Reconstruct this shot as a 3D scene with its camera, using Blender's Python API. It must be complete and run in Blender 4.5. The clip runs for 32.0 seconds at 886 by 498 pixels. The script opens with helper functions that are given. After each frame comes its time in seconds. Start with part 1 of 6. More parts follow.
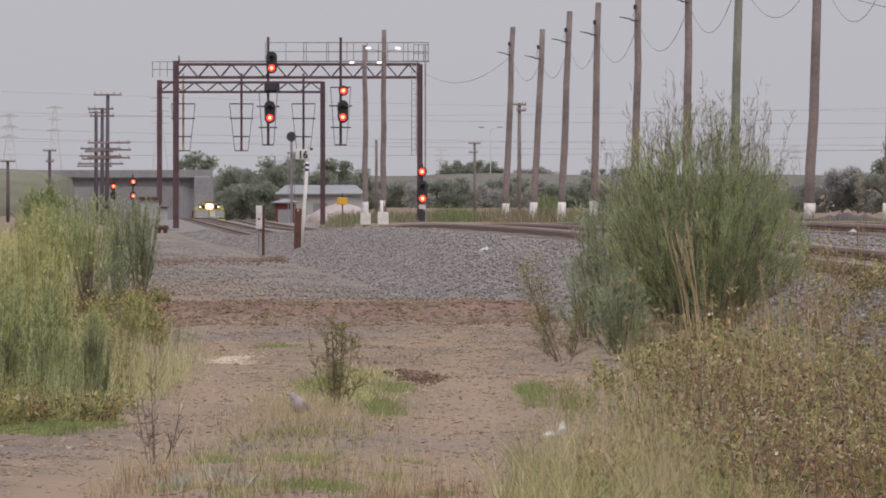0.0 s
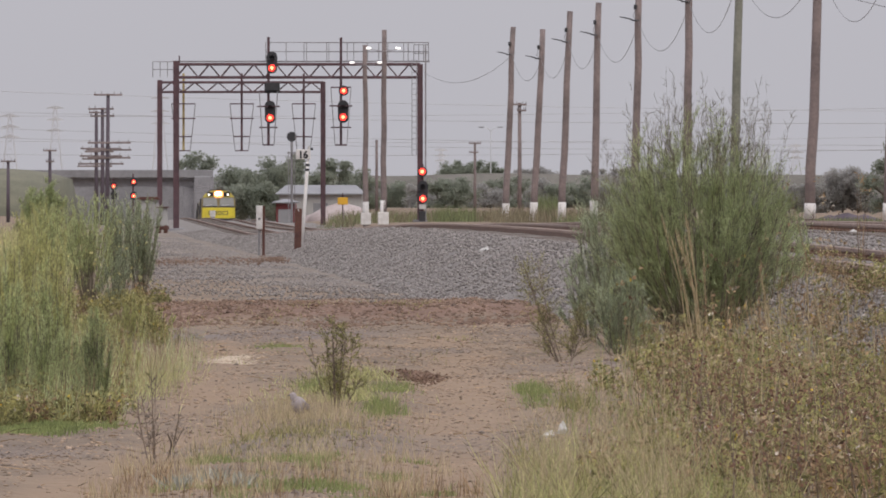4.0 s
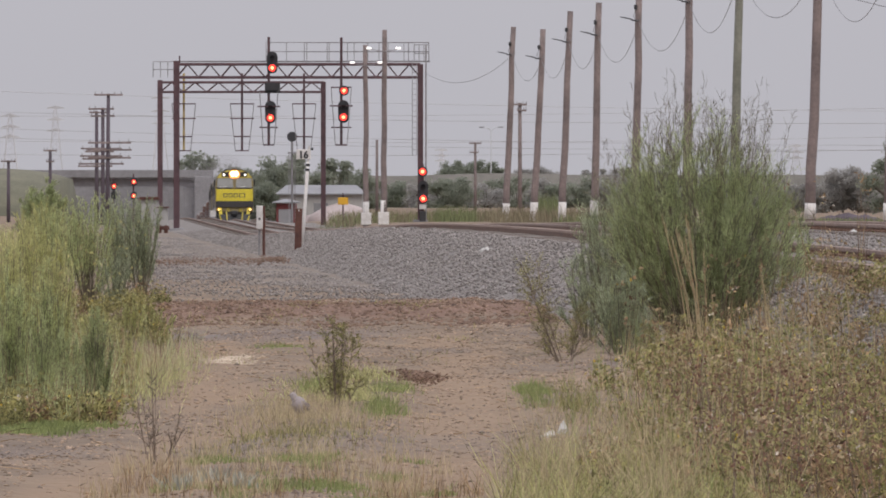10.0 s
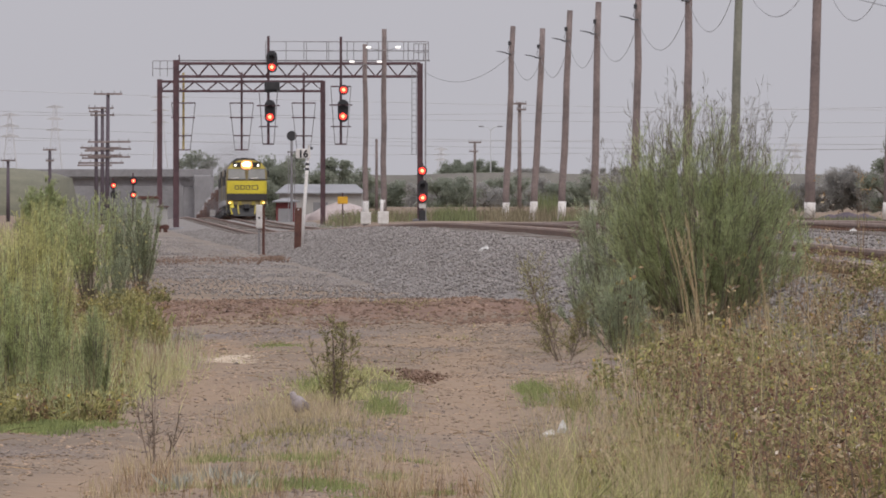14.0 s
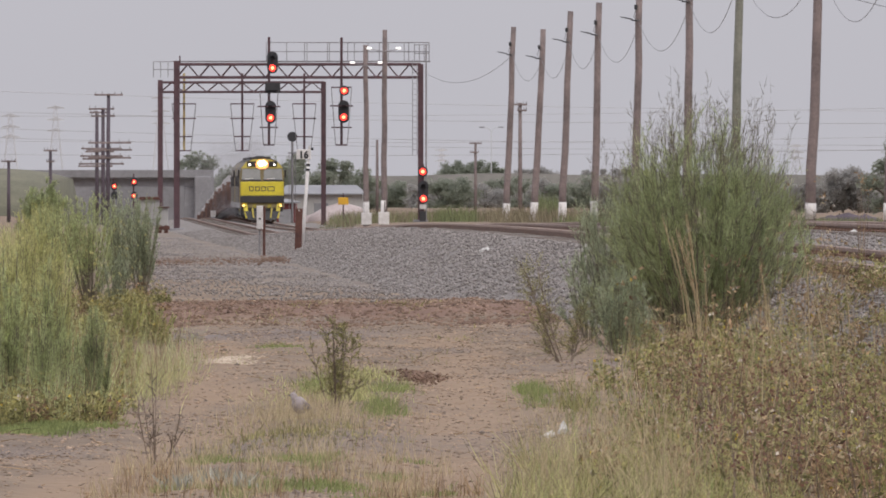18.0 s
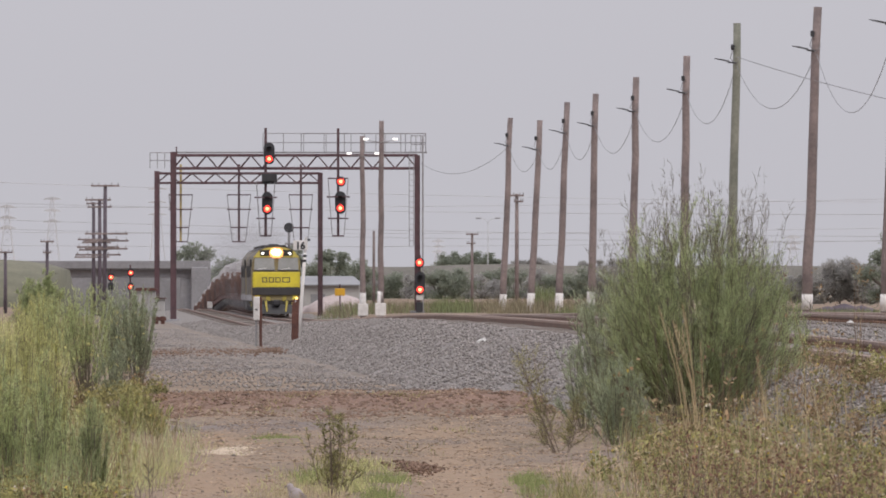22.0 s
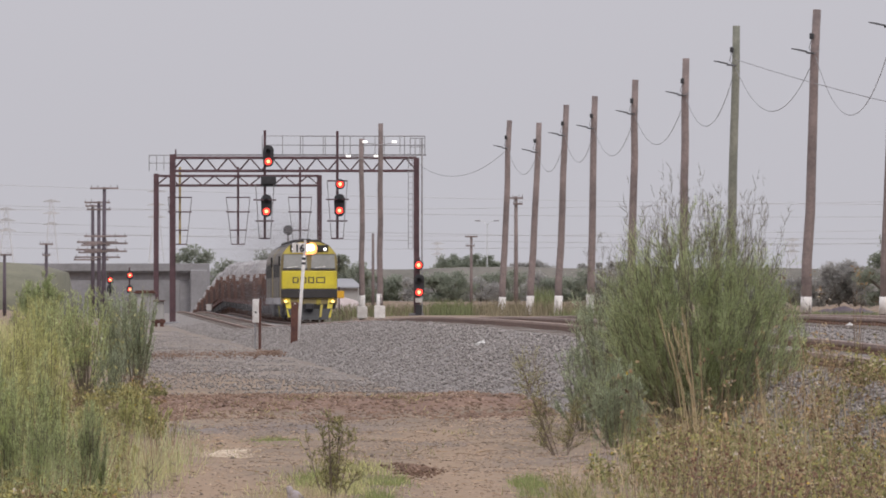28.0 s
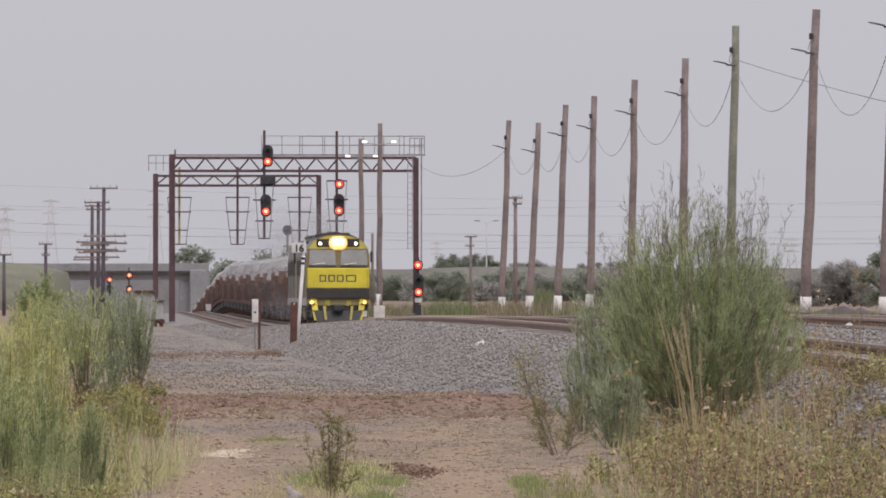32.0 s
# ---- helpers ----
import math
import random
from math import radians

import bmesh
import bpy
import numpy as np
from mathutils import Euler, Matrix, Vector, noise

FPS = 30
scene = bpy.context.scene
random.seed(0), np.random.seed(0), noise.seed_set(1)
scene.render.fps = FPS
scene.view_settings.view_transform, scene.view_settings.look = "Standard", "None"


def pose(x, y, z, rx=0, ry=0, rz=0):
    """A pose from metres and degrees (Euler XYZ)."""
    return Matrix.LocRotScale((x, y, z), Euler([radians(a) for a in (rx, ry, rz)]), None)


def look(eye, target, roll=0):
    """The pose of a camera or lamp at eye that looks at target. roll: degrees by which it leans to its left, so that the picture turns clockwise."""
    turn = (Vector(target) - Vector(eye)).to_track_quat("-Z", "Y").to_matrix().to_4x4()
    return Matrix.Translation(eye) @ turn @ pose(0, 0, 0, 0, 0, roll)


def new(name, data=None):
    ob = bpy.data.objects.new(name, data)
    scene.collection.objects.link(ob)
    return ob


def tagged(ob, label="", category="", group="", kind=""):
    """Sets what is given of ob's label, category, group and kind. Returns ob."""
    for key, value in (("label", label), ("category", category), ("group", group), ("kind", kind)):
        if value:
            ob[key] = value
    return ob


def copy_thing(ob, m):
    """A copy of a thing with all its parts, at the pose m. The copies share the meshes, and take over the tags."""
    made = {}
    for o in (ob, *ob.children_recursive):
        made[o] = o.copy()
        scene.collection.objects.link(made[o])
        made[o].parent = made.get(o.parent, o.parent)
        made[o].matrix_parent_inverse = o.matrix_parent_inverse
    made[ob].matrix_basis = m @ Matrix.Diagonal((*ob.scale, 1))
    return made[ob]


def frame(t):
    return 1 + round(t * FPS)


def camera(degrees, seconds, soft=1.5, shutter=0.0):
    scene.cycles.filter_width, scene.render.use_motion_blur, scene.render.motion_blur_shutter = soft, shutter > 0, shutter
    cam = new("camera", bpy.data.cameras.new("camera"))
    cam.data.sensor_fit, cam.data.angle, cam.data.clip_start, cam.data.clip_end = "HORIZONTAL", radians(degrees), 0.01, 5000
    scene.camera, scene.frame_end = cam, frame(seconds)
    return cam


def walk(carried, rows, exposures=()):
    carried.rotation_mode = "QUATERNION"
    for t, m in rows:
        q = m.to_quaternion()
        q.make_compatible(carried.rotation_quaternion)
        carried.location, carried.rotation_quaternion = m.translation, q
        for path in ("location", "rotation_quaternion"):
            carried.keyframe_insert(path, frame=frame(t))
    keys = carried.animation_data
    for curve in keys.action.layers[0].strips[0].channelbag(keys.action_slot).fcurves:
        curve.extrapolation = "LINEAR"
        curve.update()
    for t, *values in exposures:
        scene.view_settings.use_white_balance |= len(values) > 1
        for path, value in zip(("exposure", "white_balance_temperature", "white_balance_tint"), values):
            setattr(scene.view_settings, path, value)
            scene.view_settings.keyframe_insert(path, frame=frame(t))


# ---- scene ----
# ---- camera: a long lens on a tripod, tilted up once ----
cam = camera(5.0, 32.0, soft=1.8, shutter=0.5)
CAMERA_ROWS = [
    (0.0, pose(0, 0, 1.6, 89.6075, 0, 0.0000)),
    (3.5, pose(0, 0, 1.6, 89.6075, 0, 0.0010)),
    (6.0, pose(0, 0, 1.6, 89.6075, 0, 0.0032)),
    (7.0, pose(0, 0, 1.6, 89.6075, 0, 0.0048)),
    (7.5, pose(0, 0, 1.6, 89.6059, 0, 0.0073)),
    (8.0, pose(0, 0, 1.6, 89.6075, 0, 0.0032)),
    (11.0, pose(0, 0, 1.6, 89.6075, 0, 0.0032)),
    (11.5, pose(0, 0, 1.6, 89.6075, 0, 0.0010)),
    (12.0, pose(0, 0, 1.6, 89.6075, 0, 0.0032)),
    (13.0, pose(0, 0, 1.6, 89.6059, 0, 0.0064)),
    (13.5, pose(0, 0, 1.6, 89.6059, 0, 0.0064)),
    (14.0, pose(0, 0, 1.6, 89.6028, 0, 0.0010)),
    (14.5, pose(0, 0, 1.6, 89.6075, 0, 0.0032)),
    (16.5, pose(0, 0, 1.6, 89.6085, 0, 0.0064)),
    (17.0, pose(0, 0, 1.6, 89.6123, 0, 0.0191)),
    (17.5, pose(0, 0, 1.6, 89.6075, 0, 0.0083)),
    (18.0, pose(0, 0, 1.6, 89.6075, 0, 0.0045)),
    (19.0, pose(0, 0, 1.6, 89.6075, 0, 0.0089)),
    (19.3, pose(0, 0, 1.6, 89.6267, 0, 0.0191)),
    (19.5, pose(0, 0, 1.6, 89.6490, 0, 0.0351)),
    (19.8, pose(0, 0, 1.6, 89.7128, 0, 0.0542)),
    (20.0, pose(0, 0, 1.6, 89.7894, 0, 0.0670)),
    (20.3, pose(0, 0, 1.6, 89.8468, 0, 0.0798)),
    (20.4, pose(0, 0, 1.6, 89.9043, 0, 0.0861)),
    (20.5, pose(0, 0, 1.6, 90.0319, 0, 0.0925)),
    (20.6, pose(0, 0, 1.6, 90.3733, 0, 0.0957)),
    (20.7, pose(0, 0, 1.6, 90.3893, 0, 0.0925)),
    (20.8, pose(0, 0, 1.6, 90.3255, 0, 0.0861)),
    (20.9, pose(0, 0, 1.6, 90.2648, 0, 0.0702)),
    (21.0, pose(0, 0, 1.6, 90.1851, 0, 0.0415)),
    (21.2, pose(0, 0, 1.6, 90.1276, 0, 0.0319)),
    (21.5, pose(0, 0, 1.6, 90.1181, 0, 0.0271)),
    (21.8, pose(0, 0, 1.6, 90.1244, 0, 0.0032)),
    (22.0, pose(0, 0, 1.6, 90.1212, 0, -0.0144)),
    (22.5, pose(0, 0, 1.6, 90.1308, 0, -0.0160)),
    (23.0, pose(0, 0, 1.6, 90.1356, 0, -0.0096)),
    (23.5, pose(0, 0, 1.6, 90.1356, 0, -0.0096)),
    (24.0, pose(0, 0, 1.6, 90.1276, 0, -0.0191)),
    (24.5, pose(0, 0, 1.6, 90.1197, 0, -0.0191)),
    (25.0, pose(0, 0, 1.6, 90.1276, 0, -0.0175)),
    (25.5, pose(0, 0, 1.6, 90.1292, 0, -0.0160)),
    (27.5, pose(0, 0, 1.6, 90.1356, 0, -0.0112)),
    (28.0, pose(0, 0, 1.6, 90.1356, 0, -0.0191)),
    (28.5, pose(0, 0, 1.6, 90.1404, 0, -0.0160)),
    (29.0, pose(0, 0, 1.6, 90.1372, 0, -0.0175)),
    (30.0, pose(0, 0, 1.6, 90.1388, 0, -0.0160)),
    (30.5, pose(0, 0, 1.6, 90.1356, 0, -0.0112)),
    (31.0, pose(0, 0, 1.6, 90.1372, 0, -0.0128)),
    (31.5, pose(0, 0, 1.6, 90.1372, 0, -0.0128)),
    (32.0, pose(0, 0, 1.6, 90.1356, 0, -0.0223)),
]
walk(cam, CAMERA_ROWS, exposures=[(0, 0.0), (14.5, 0.0), (16.5, 0.07), (19, 0.07), (21, 0.12), (32, 0.12)])

# ---- overcast daylight ----
world = bpy.data.worlds.new("world")
scene.world = world
world.use_nodes = True
wn, wl = world.node_tree.nodes, world.node_tree.links
sky = wn.new("ShaderNodeTexSky")
sky.sky_type = "NISHITA"
sky.sun_disc = False
sky.sun_elevation, sky.sun_rotation = radians(48), radians(200)
sky.air_density, sky.dust_density = 1.0, 4.0
cloud = wn.new("ShaderNodeMix")
cloud.data_type = "RGBA"
cloud.inputs["Factor"].default_value = 0.93
cloud.inputs["B"].default_value = (5.1, 5.0, 5.45, 1)
wl.new(sky.outputs["Color"], cloud.inputs["A"])
# an overcast sky brightens towards the zenith
way, split, rise, lift = wn.new("ShaderNodeTexCoord"), wn.new("ShaderNodeSeparateXYZ"), wn.new("ShaderNodeMapRange"), wn.new("ShaderNodeVectorMath")
wl.new(way.outputs["Generated"], split.inputs[0])
wl.new(split.outputs["Z"], rise.inputs["Value"])
rise.inputs["To Min"].default_value, rise.inputs["To Max"].default_value = 1.0, 2.25
lift.operation = "SCALE"
wl.new(cloud.outputs["Result"], lift.inputs[0])
wl.new(rise.outputs["Result"], lift.inputs["Scale"])
back = wn["Background"]
back.inputs["Strength"].default_value = 0.1
wl.new(lift.outputs["Vector"], back.inputs["Color"])
sun = new("sun", bpy.data.lights.new("sun", "SUN"))
sun.data.energy, sun.data.angle, sun.data.color = 1.1, radians(30), (1.0, 0.94, 0.84)
sun.matrix_world = look((30, -60, 75), (0, 0, 0))


# ---- materials ----
def mat(name, a, b=None, rough=0.8, metal=0.0, scale=6.0, bump=0.2, island=0.0, fine=8.0, emit=None, leaf=0.0):
    """Two tones mixed by noise at two scales, with fine relief; island varies joined pieces, objects vary by their own random."""
    m = bpy.data.materials.new(name)
    m.use_nodes = True
    nodes, links = m.node_tree.nodes, m.node_tree.links
    bsdf = nodes["Principled BSDF"]
    bsdf.inputs["Roughness"].default_value, bsdf.inputs["Metallic"].default_value = rough, metal
    if emit:
        bsdf.inputs["Base Color"].default_value = (*a, 1)
        bsdf.inputs["Emission Color"].default_value = (*a, 1)
        bsdf.inputs["Emission Strength"].default_value = emit
        return m
    b = b or tuple(c * 0.65 for c in a)
    co = nodes.new("ShaderNodeTexCoord")
    n1, n2 = nodes.new("ShaderNodeTexNoise"), nodes.new("ShaderNodeTexNoise")
    n1.inputs["Scale"].default_value, n2.inputs["Scale"].default_value = scale, scale * fine
    n1.inputs["Detail"].default_value, n2.inputs["Detail"].default_value = 4, 3
    add = nodes.new("ShaderNodeMath")
    add.operation = "MULTIPLY_ADD"
    add.inputs[1].default_value = 0.45
    ramp = nodes.new("ShaderNodeValToRGB")
    ramp.color_ramp.elements[0].position, ramp.color_ramp.elements[1].position = 0.5, 0.95
    ramp.color_ramp.elements[0].color, ramp.color_ramp.elements[1].color = (*b, 1), (*a, 1)
    for n in (n1, n2):
        links.new(co.outputs["Object"], n.inputs["Vector"])
    links.new(n2.outputs["Fac"], add.inputs[0])
    links.new(n1.outputs["Fac"], add.inputs[2])
    links.new(add.outputs[0], ramp.inputs["Fac"])
    hsv = nodes.new("ShaderNodeHueSaturation")
    links.new(ramp.outputs["Color"], hsv.inputs["Color"])
    if island:
        geo, span = nodes.new("ShaderNodeNewGeometry"), nodes.new("ShaderNodeMapRange")
        span.inputs["To Min"].default_value, span.inputs["To Max"].default_value = 1 - island, 1 + island
        links.new(geo.outputs["Random Per Island"], span.inputs["Value"])
    else:
        geo, span = nodes.new("ShaderNodeObjectInfo"), nodes.new("ShaderNodeMapRange")
        span.inputs["To Min"].default_value, span.inputs["To Max"].default_value = 0.88, 1.12
        links.new(geo.outputs["Random"], span.inputs["Value"])
    links.new(span.outputs["Result"], hsv.inputs["Value"])
    links.new(hsv.outputs["Color"], bsdf.inputs["Base Color"])
    if leaf:
        thin, both = nodes.new("ShaderNodeBsdfTranslucent"), nodes.new("ShaderNodeMixShader")
        both.inputs["Fac"].default_value = leaf
        links.new(hsv.outputs["Color"], thin.inputs["Color"])
        links.new(bsdf.outputs[0], both.inputs[1])
        links.new(thin.outputs[0], both.inputs[2])
        links.new(both.outputs[0], nodes["Material Output"].inputs["Surface"])
    if bump:
        bp = nodes.new("ShaderNodeBump")
        bp.inputs["Strength"].default_value, bp.inputs["Distance"].default_value = bump, 0.05
        links.new(n2.outputs["Fac"], bp.inputs["Height"])
        links.new(bp.outputs["Normal"], bsdf.inputs["Normal"])
    return m


def soil_material():
    """Dirt whose tone follows the worn lanes, the gravelly strips and the reddish bank that the mesh marks, broken up by noise."""
    m = mat("soil", (0.285, 0.208, 0.143), (0.15, 0.113, 0.082), 0.95, scale=0.55, bump=0.9, fine=9)
    nodes, links = m.node_tree.nodes, m.node_tree.links
    zone, part_of = nodes.new("ShaderNodeAttribute"), nodes.new("ShaderNodeSeparateColor")
    zone.attribute_name = "zone"
    links.new(zone.outputs["Color"], part_of.inputs[0])
    co, grain = nodes.new("ShaderNodeTexCoord"), nodes.new("ShaderNodeTexNoise")
    grain.inputs["Scale"].default_value, grain.inputs["Detail"].default_value = 1.6, 9
    grain.inputs["Roughness"].default_value = 0.68
    links.new(co.outputs["Object"], grain.inputs["Vector"])
    bsdf = nodes["Principled BSDF"]
    colour = bsdf.inputs["Base Color"].links[0].from_socket
    for band, a, b in (("Red", (0.36, 0.252, 0.165, 1), (0.205, 0.144, 0.097, 1)), ("Green", (0.25, 0.205, 0.178, 1), (0.12, 0.098, 0.088, 1)), ("Blue", (0.28, 0.168, 0.118, 1), (0.12, 0.075, 0.056, 1))):
        tone, edge, blend = nodes.new("ShaderNodeMix"), nodes.new("ShaderNodeMath"), nodes.new("ShaderNodeMix")
        tone.data_type = blend.data_type = "RGBA"
        tone.inputs["A"].default_value, tone.inputs["B"].default_value = b, a
        links.new(grain.outputs["Fac"], tone.inputs["Factor"])
        edge.operation, edge.use_clamp = "MULTIPLY_ADD", True
        edge.inputs[1].default_value = 1.7
        shift = nodes.new("ShaderNodeMath")
        shift.operation = "MULTIPLY_ADD"
        shift.inputs[1].default_value, shift.inputs[2].default_value = -1.4, 0.35
        links.new(grain.outputs["Fac"], shift.inputs[0])
        links.new(part_of.outputs[band], edge.inputs[0])
        links.new(shift.outputs[0], edge.inputs[2])
        links.new(edge.outputs[0], blend.inputs["Factor"])
        links.new(colour, blend.inputs["A"])
        links.new(tone.outputs["Result"], blend.inputs["B"])
        colour = blend.outputs["Result"]
    links.new(colour, bsdf.inputs["Base Color"])
    return m


SOIL = soil_material()
APRON = mat("gravelly_soil", (0.265, 0.215, 0.175), (0.15, 0.125, 0.105), 0.95, scale=0.5, bump=0.8, fine=7)
CRUMB = mat("soil_crumb", (0.41, 0.3, 0.215), (0.235, 0.175, 0.13), 0.95, scale=0.6, island=0.5)
CLOD = mat("clod", (0.25, 0.16, 0.115), (0.14, 0.092, 0.07), 0.95, scale=2, island=0.3)
SAND = mat("pale_sand", (0.66, 0.55, 0.43), (0.5, 0.41, 0.32), 0.95, scale=2)
BALLAST = mat("ballast", (0.26, 0.235, 0.22), (0.17, 0.155, 0.145), 0.9, scale=2.5, bump=0.8, fine=8)
STONE = mat("ballast_stone", (0.33, 0.3, 0.285), (0.2, 0.18, 0.17), 0.85, scale=9, island=0.35)
GRAVEL = mat("dark_gravel", (0.27, 0.215, 0.18), (0.16, 0.13, 0.115), 0.9, scale=9, island=0.4)
RAIL = mat("rusty_rail", (0.235, 0.13, 0.09), (0.125, 0.075, 0.056), 0.65, 0.3, scale=3)
RAIL_TOP = mat("rail_head", (0.34, 0.24, 0.19), (0.20, 0.12, 0.09), 0.5, 0.4, scale=3)
SLEEPER = mat("sleeper", (0.20, 0.17, 0.15), (0.12, 0.10, 0.09), 0.9, scale=3, island=0.25)
RUST = mat("rusty_steel", (0.17, 0.075, 0.055), (0.085, 0.04, 0.035), 0.8, 0.2, scale=3)
DARK_STEEL = mat("painted_maroon_steel", (0.125, 0.068, 0.076), (0.07, 0.041, 0.05), 0.65, 0.2, scale=2)
GREY_STEEL = mat("galvanised_steel", (0.36, 0.35, 0.36), (0.24, 0.23, 0.24), 0.55, 0.5, scale=4)
YELLOW_STEEL = mat("yellow_ladder_paint", (0.46, 0.36, 0.14), (0.28, 0.21, 0.10), 0.6, scale=4)
BLACK = mat("black_paint", (0.038, 0.038, 0.043), (0.024, 0.024, 0.028), 0.55, scale=4)
WHITE = mat("white_paint", (0.72, 0.70, 0.69), (0.52, 0.49, 0.47), 0.6, scale=4)
TIMBER = mat("weathered_timber", (0.27, 0.215, 0.205), (0.155, 0.125, 0.122), 0.9, scale=1.5, bump=0.5)
TIMBER_GREEN = mat("greenish_treated_timber", (0.27, 0.27, 0.225), (0.165, 0.17, 0.14), 0.9, scale=1.5, bump=0.5)
TIMBER_DARK = mat("dark_tarred_timber", (0.125, 0.1, 0.12), (0.075, 0.062, 0.075), 0.9, scale=1.5)
CONCRETE = mat("concrete", (0.32, 0.315, 0.33), (0.23, 0.225, 0.235), 0.9, scale=0.4)
CABLE = mat("cable", (0.24, 0.24, 0.25), (0.17, 0.17, 0.18), 0.7, bump=0)
# Wire and lattice greys are raised towards the sky to imitate haze.
FAR_WIRE = mat("hazed_aluminium_wire", (0.5, 0.5, 0.52), (0.42, 0.42, 0.44), 0.7, bump=0)
PYLON_STEEL = mat("hazed_galvanised_lattice", (0.6, 0.6, 0.62), (0.52, 0.52, 0.54), 0.8, bump=0)
RED_LAMP = mat("red_signal_lamp", (1.0, 0.055, 0.04), emit=2.2)
LAMP_CORE = mat("red_signal_bright_core", (1.0, 0.5, 0.22), emit=2.6)
LAMP_GLOW = mat("warm_lamp_halo", (1.0, 0.45, 0.15), emit=1.1)
HEAD_LAMP = mat("warm_head_lamp", (1.0, 0.86, 0.58), emit=14.0)
SMALL_LAMP = mat("white_marker_lamp", (1.0, 0.96, 0.9), emit=2.5)
FLOOD = mat("white_floodlight", (1.0, 0.97, 0.94), emit=0.9)
DITCH_LAMP = mat("amber_ditch_lamp", (1.0, 0.6, 0.18), emit=2.4)
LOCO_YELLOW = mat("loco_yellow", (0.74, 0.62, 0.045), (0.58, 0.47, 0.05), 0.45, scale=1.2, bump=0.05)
BROW = mat("dull_gold_brow", (0.50, 0.41, 0.07), (0.36, 0.29, 0.06), 0.5, scale=1.2, bump=0.05)
WAGON_DARK = mat("sooty_wagon_rust", (0.15, 0.095, 0.08), (0.085, 0.06, 0.055), 0.85, scale=0.9)
SCRAP = mat("brown_scrap", (0.30, 0.19, 0.14), (0.13, 0.085, 0.07), 0.85, scale=2.5)
# Cab yellow, darker and browner than the nose yellow.
LOCO_GOLD = mat("dull_yellow_sides", (0.36, 0.29, 0.12), (0.20, 0.16, 0.09), 0.55, scale=0.8, bump=0.05)
LOCO_GREY = mat("loco_dark_grey", (0.075, 0.07, 0.07), (0.04, 0.038, 0.04), 0.6, scale=1.2)
LOCO_SIDE = mat("brownish_grey_sides", (0.21, 0.185, 0.145), (0.12, 0.105, 0.09), 0.6, scale=0.8, bump=0.05)
LOCO_ROOF = mat("loco_roof", (0.05, 0.045, 0.045), (0.03, 0.028, 0.028), 0.7, scale=1.2)
SCREEN = mat("cab_windscreen", (0.28, 0.28, 0.27), (0.22, 0.22, 0.21), 0.12, scale=1.0, bump=0)
WAGON_RUST = mat("wagon_rust", (0.22, 0.12, 0.09), (0.12, 0.075, 0.066), 0.85, scale=0.7)
BALE = mat("pale_wrapped_load", (0.47, 0.46, 0.465), (0.24, 0.225, 0.23), 0.7, scale=1.1)
SIGN_YELLOW = mat("yellow_sign", (0.75, 0.42, 0.03), (0.6, 0.33, 0.03), 0.5, scale=2)
ROOF_GREY = mat("metal_roof", (0.28, 0.28, 0.295), (0.22, 0.22, 0.235), 0.55, scale=0.3)
WALL_PALE = mat("pale_wall", (0.46, 0.45, 0.44), (0.36, 0.35, 0.34), 0.85, scale=0.3)
WALL_RED = mat("red_wall", (0.23, 0.06, 0.06), (0.15, 0.045, 0.045), 0.85, scale=0.3)
MOUND = mat("pale_stockpile", (0.5, 0.43, 0.42), (0.36, 0.3, 0.29), 0.95, scale=0.3)
GRASS_FAR = mat("dry_far_grass", (0.185, 0.172, 0.15), (0.125, 0.12, 0.105), 0.95, scale=0.15)
GRASS_RISE = mat("pale_grass_rise", (0.225, 0.215, 0.155), (0.15, 0.15, 0.11), 0.95, scale=0.4)
LITTER = mat("white_litter", (0.74, 0.73, 0.72), (0.55, 0.54, 0.53), 0.6, scale=8)
BROOM = mat("broom_green", (0.52, 0.565, 0.305), (0.32, 0.362, 0.2), 0.75, scale=3.5, island=0.6, bump=0, leaf=0.7)
BROOM_LIGHT = mat("yellow_green_fennel", (0.65, 0.64, 0.3), (0.43, 0.445, 0.205), 0.75, scale=3.0, island=0.5, bump=0, leaf=0.7)
BROOM_BLUE = mat("blue_green_fennel", (0.5, 0.54, 0.37), (0.32, 0.36, 0.245), 0.75, scale=3.5, island=0.6, bump=0, leaf=0.7)
FENNEL = mat("green_fennel", (0.62, 0.67, 0.36), (0.4, 0.45, 0.235), 0.75, scale=3.5, island=0.6, bump=0, leaf=0.72)
FENNEL_FLOWER = mat("fennel_flower", (0.66, 0.6, 0.26), (0.5, 0.46, 0.2), 0.8, scale=3, island=0.3, bump=0, leaf=0.4)
BUSH_WOOD = mat("green_brown_bush_wood", (0.20, 0.175, 0.12), (0.115, 0.10, 0.075), 0.9, scale=3, island=0.3, bump=0)
DOCK = mat("dock_brown", (0.26, 0.14, 0.1), (0.14, 0.08, 0.062), 0.9, scale=3, island=0.4, bump=0, leaf=0.3)
TWIG = mat("brown_twig", (0.25, 0.195, 0.155), (0.14, 0.11, 0.09), 0.9, scale=3, island=0.3, bump=0)
DEAD = mat("dead_weed", (0.43, 0.305, 0.18), (0.17, 0.112, 0.07), 0.9, scale=3.5, island=0.65, bump=0, leaf=0.36)
STRAW = mat("straw", (0.62, 0.52, 0.34), (0.42, 0.34, 0.21), 0.85, scale=2, island=0.3, bump=0, leaf=0.45)
WEED = mat("olive_weed_leaf", (0.41, 0.375, 0.155), (0.17, 0.17, 0.074), 0.85, scale=3.5, island=0.65, bump=0, leaf=0.4)
FAR_GRASS = mat("dull_far_grass", (0.30, 0.26, 0.17), (0.17, 0.15, 0.10), 0.9, scale=0.6, island=0.4, bump=0, leaf=0.4)
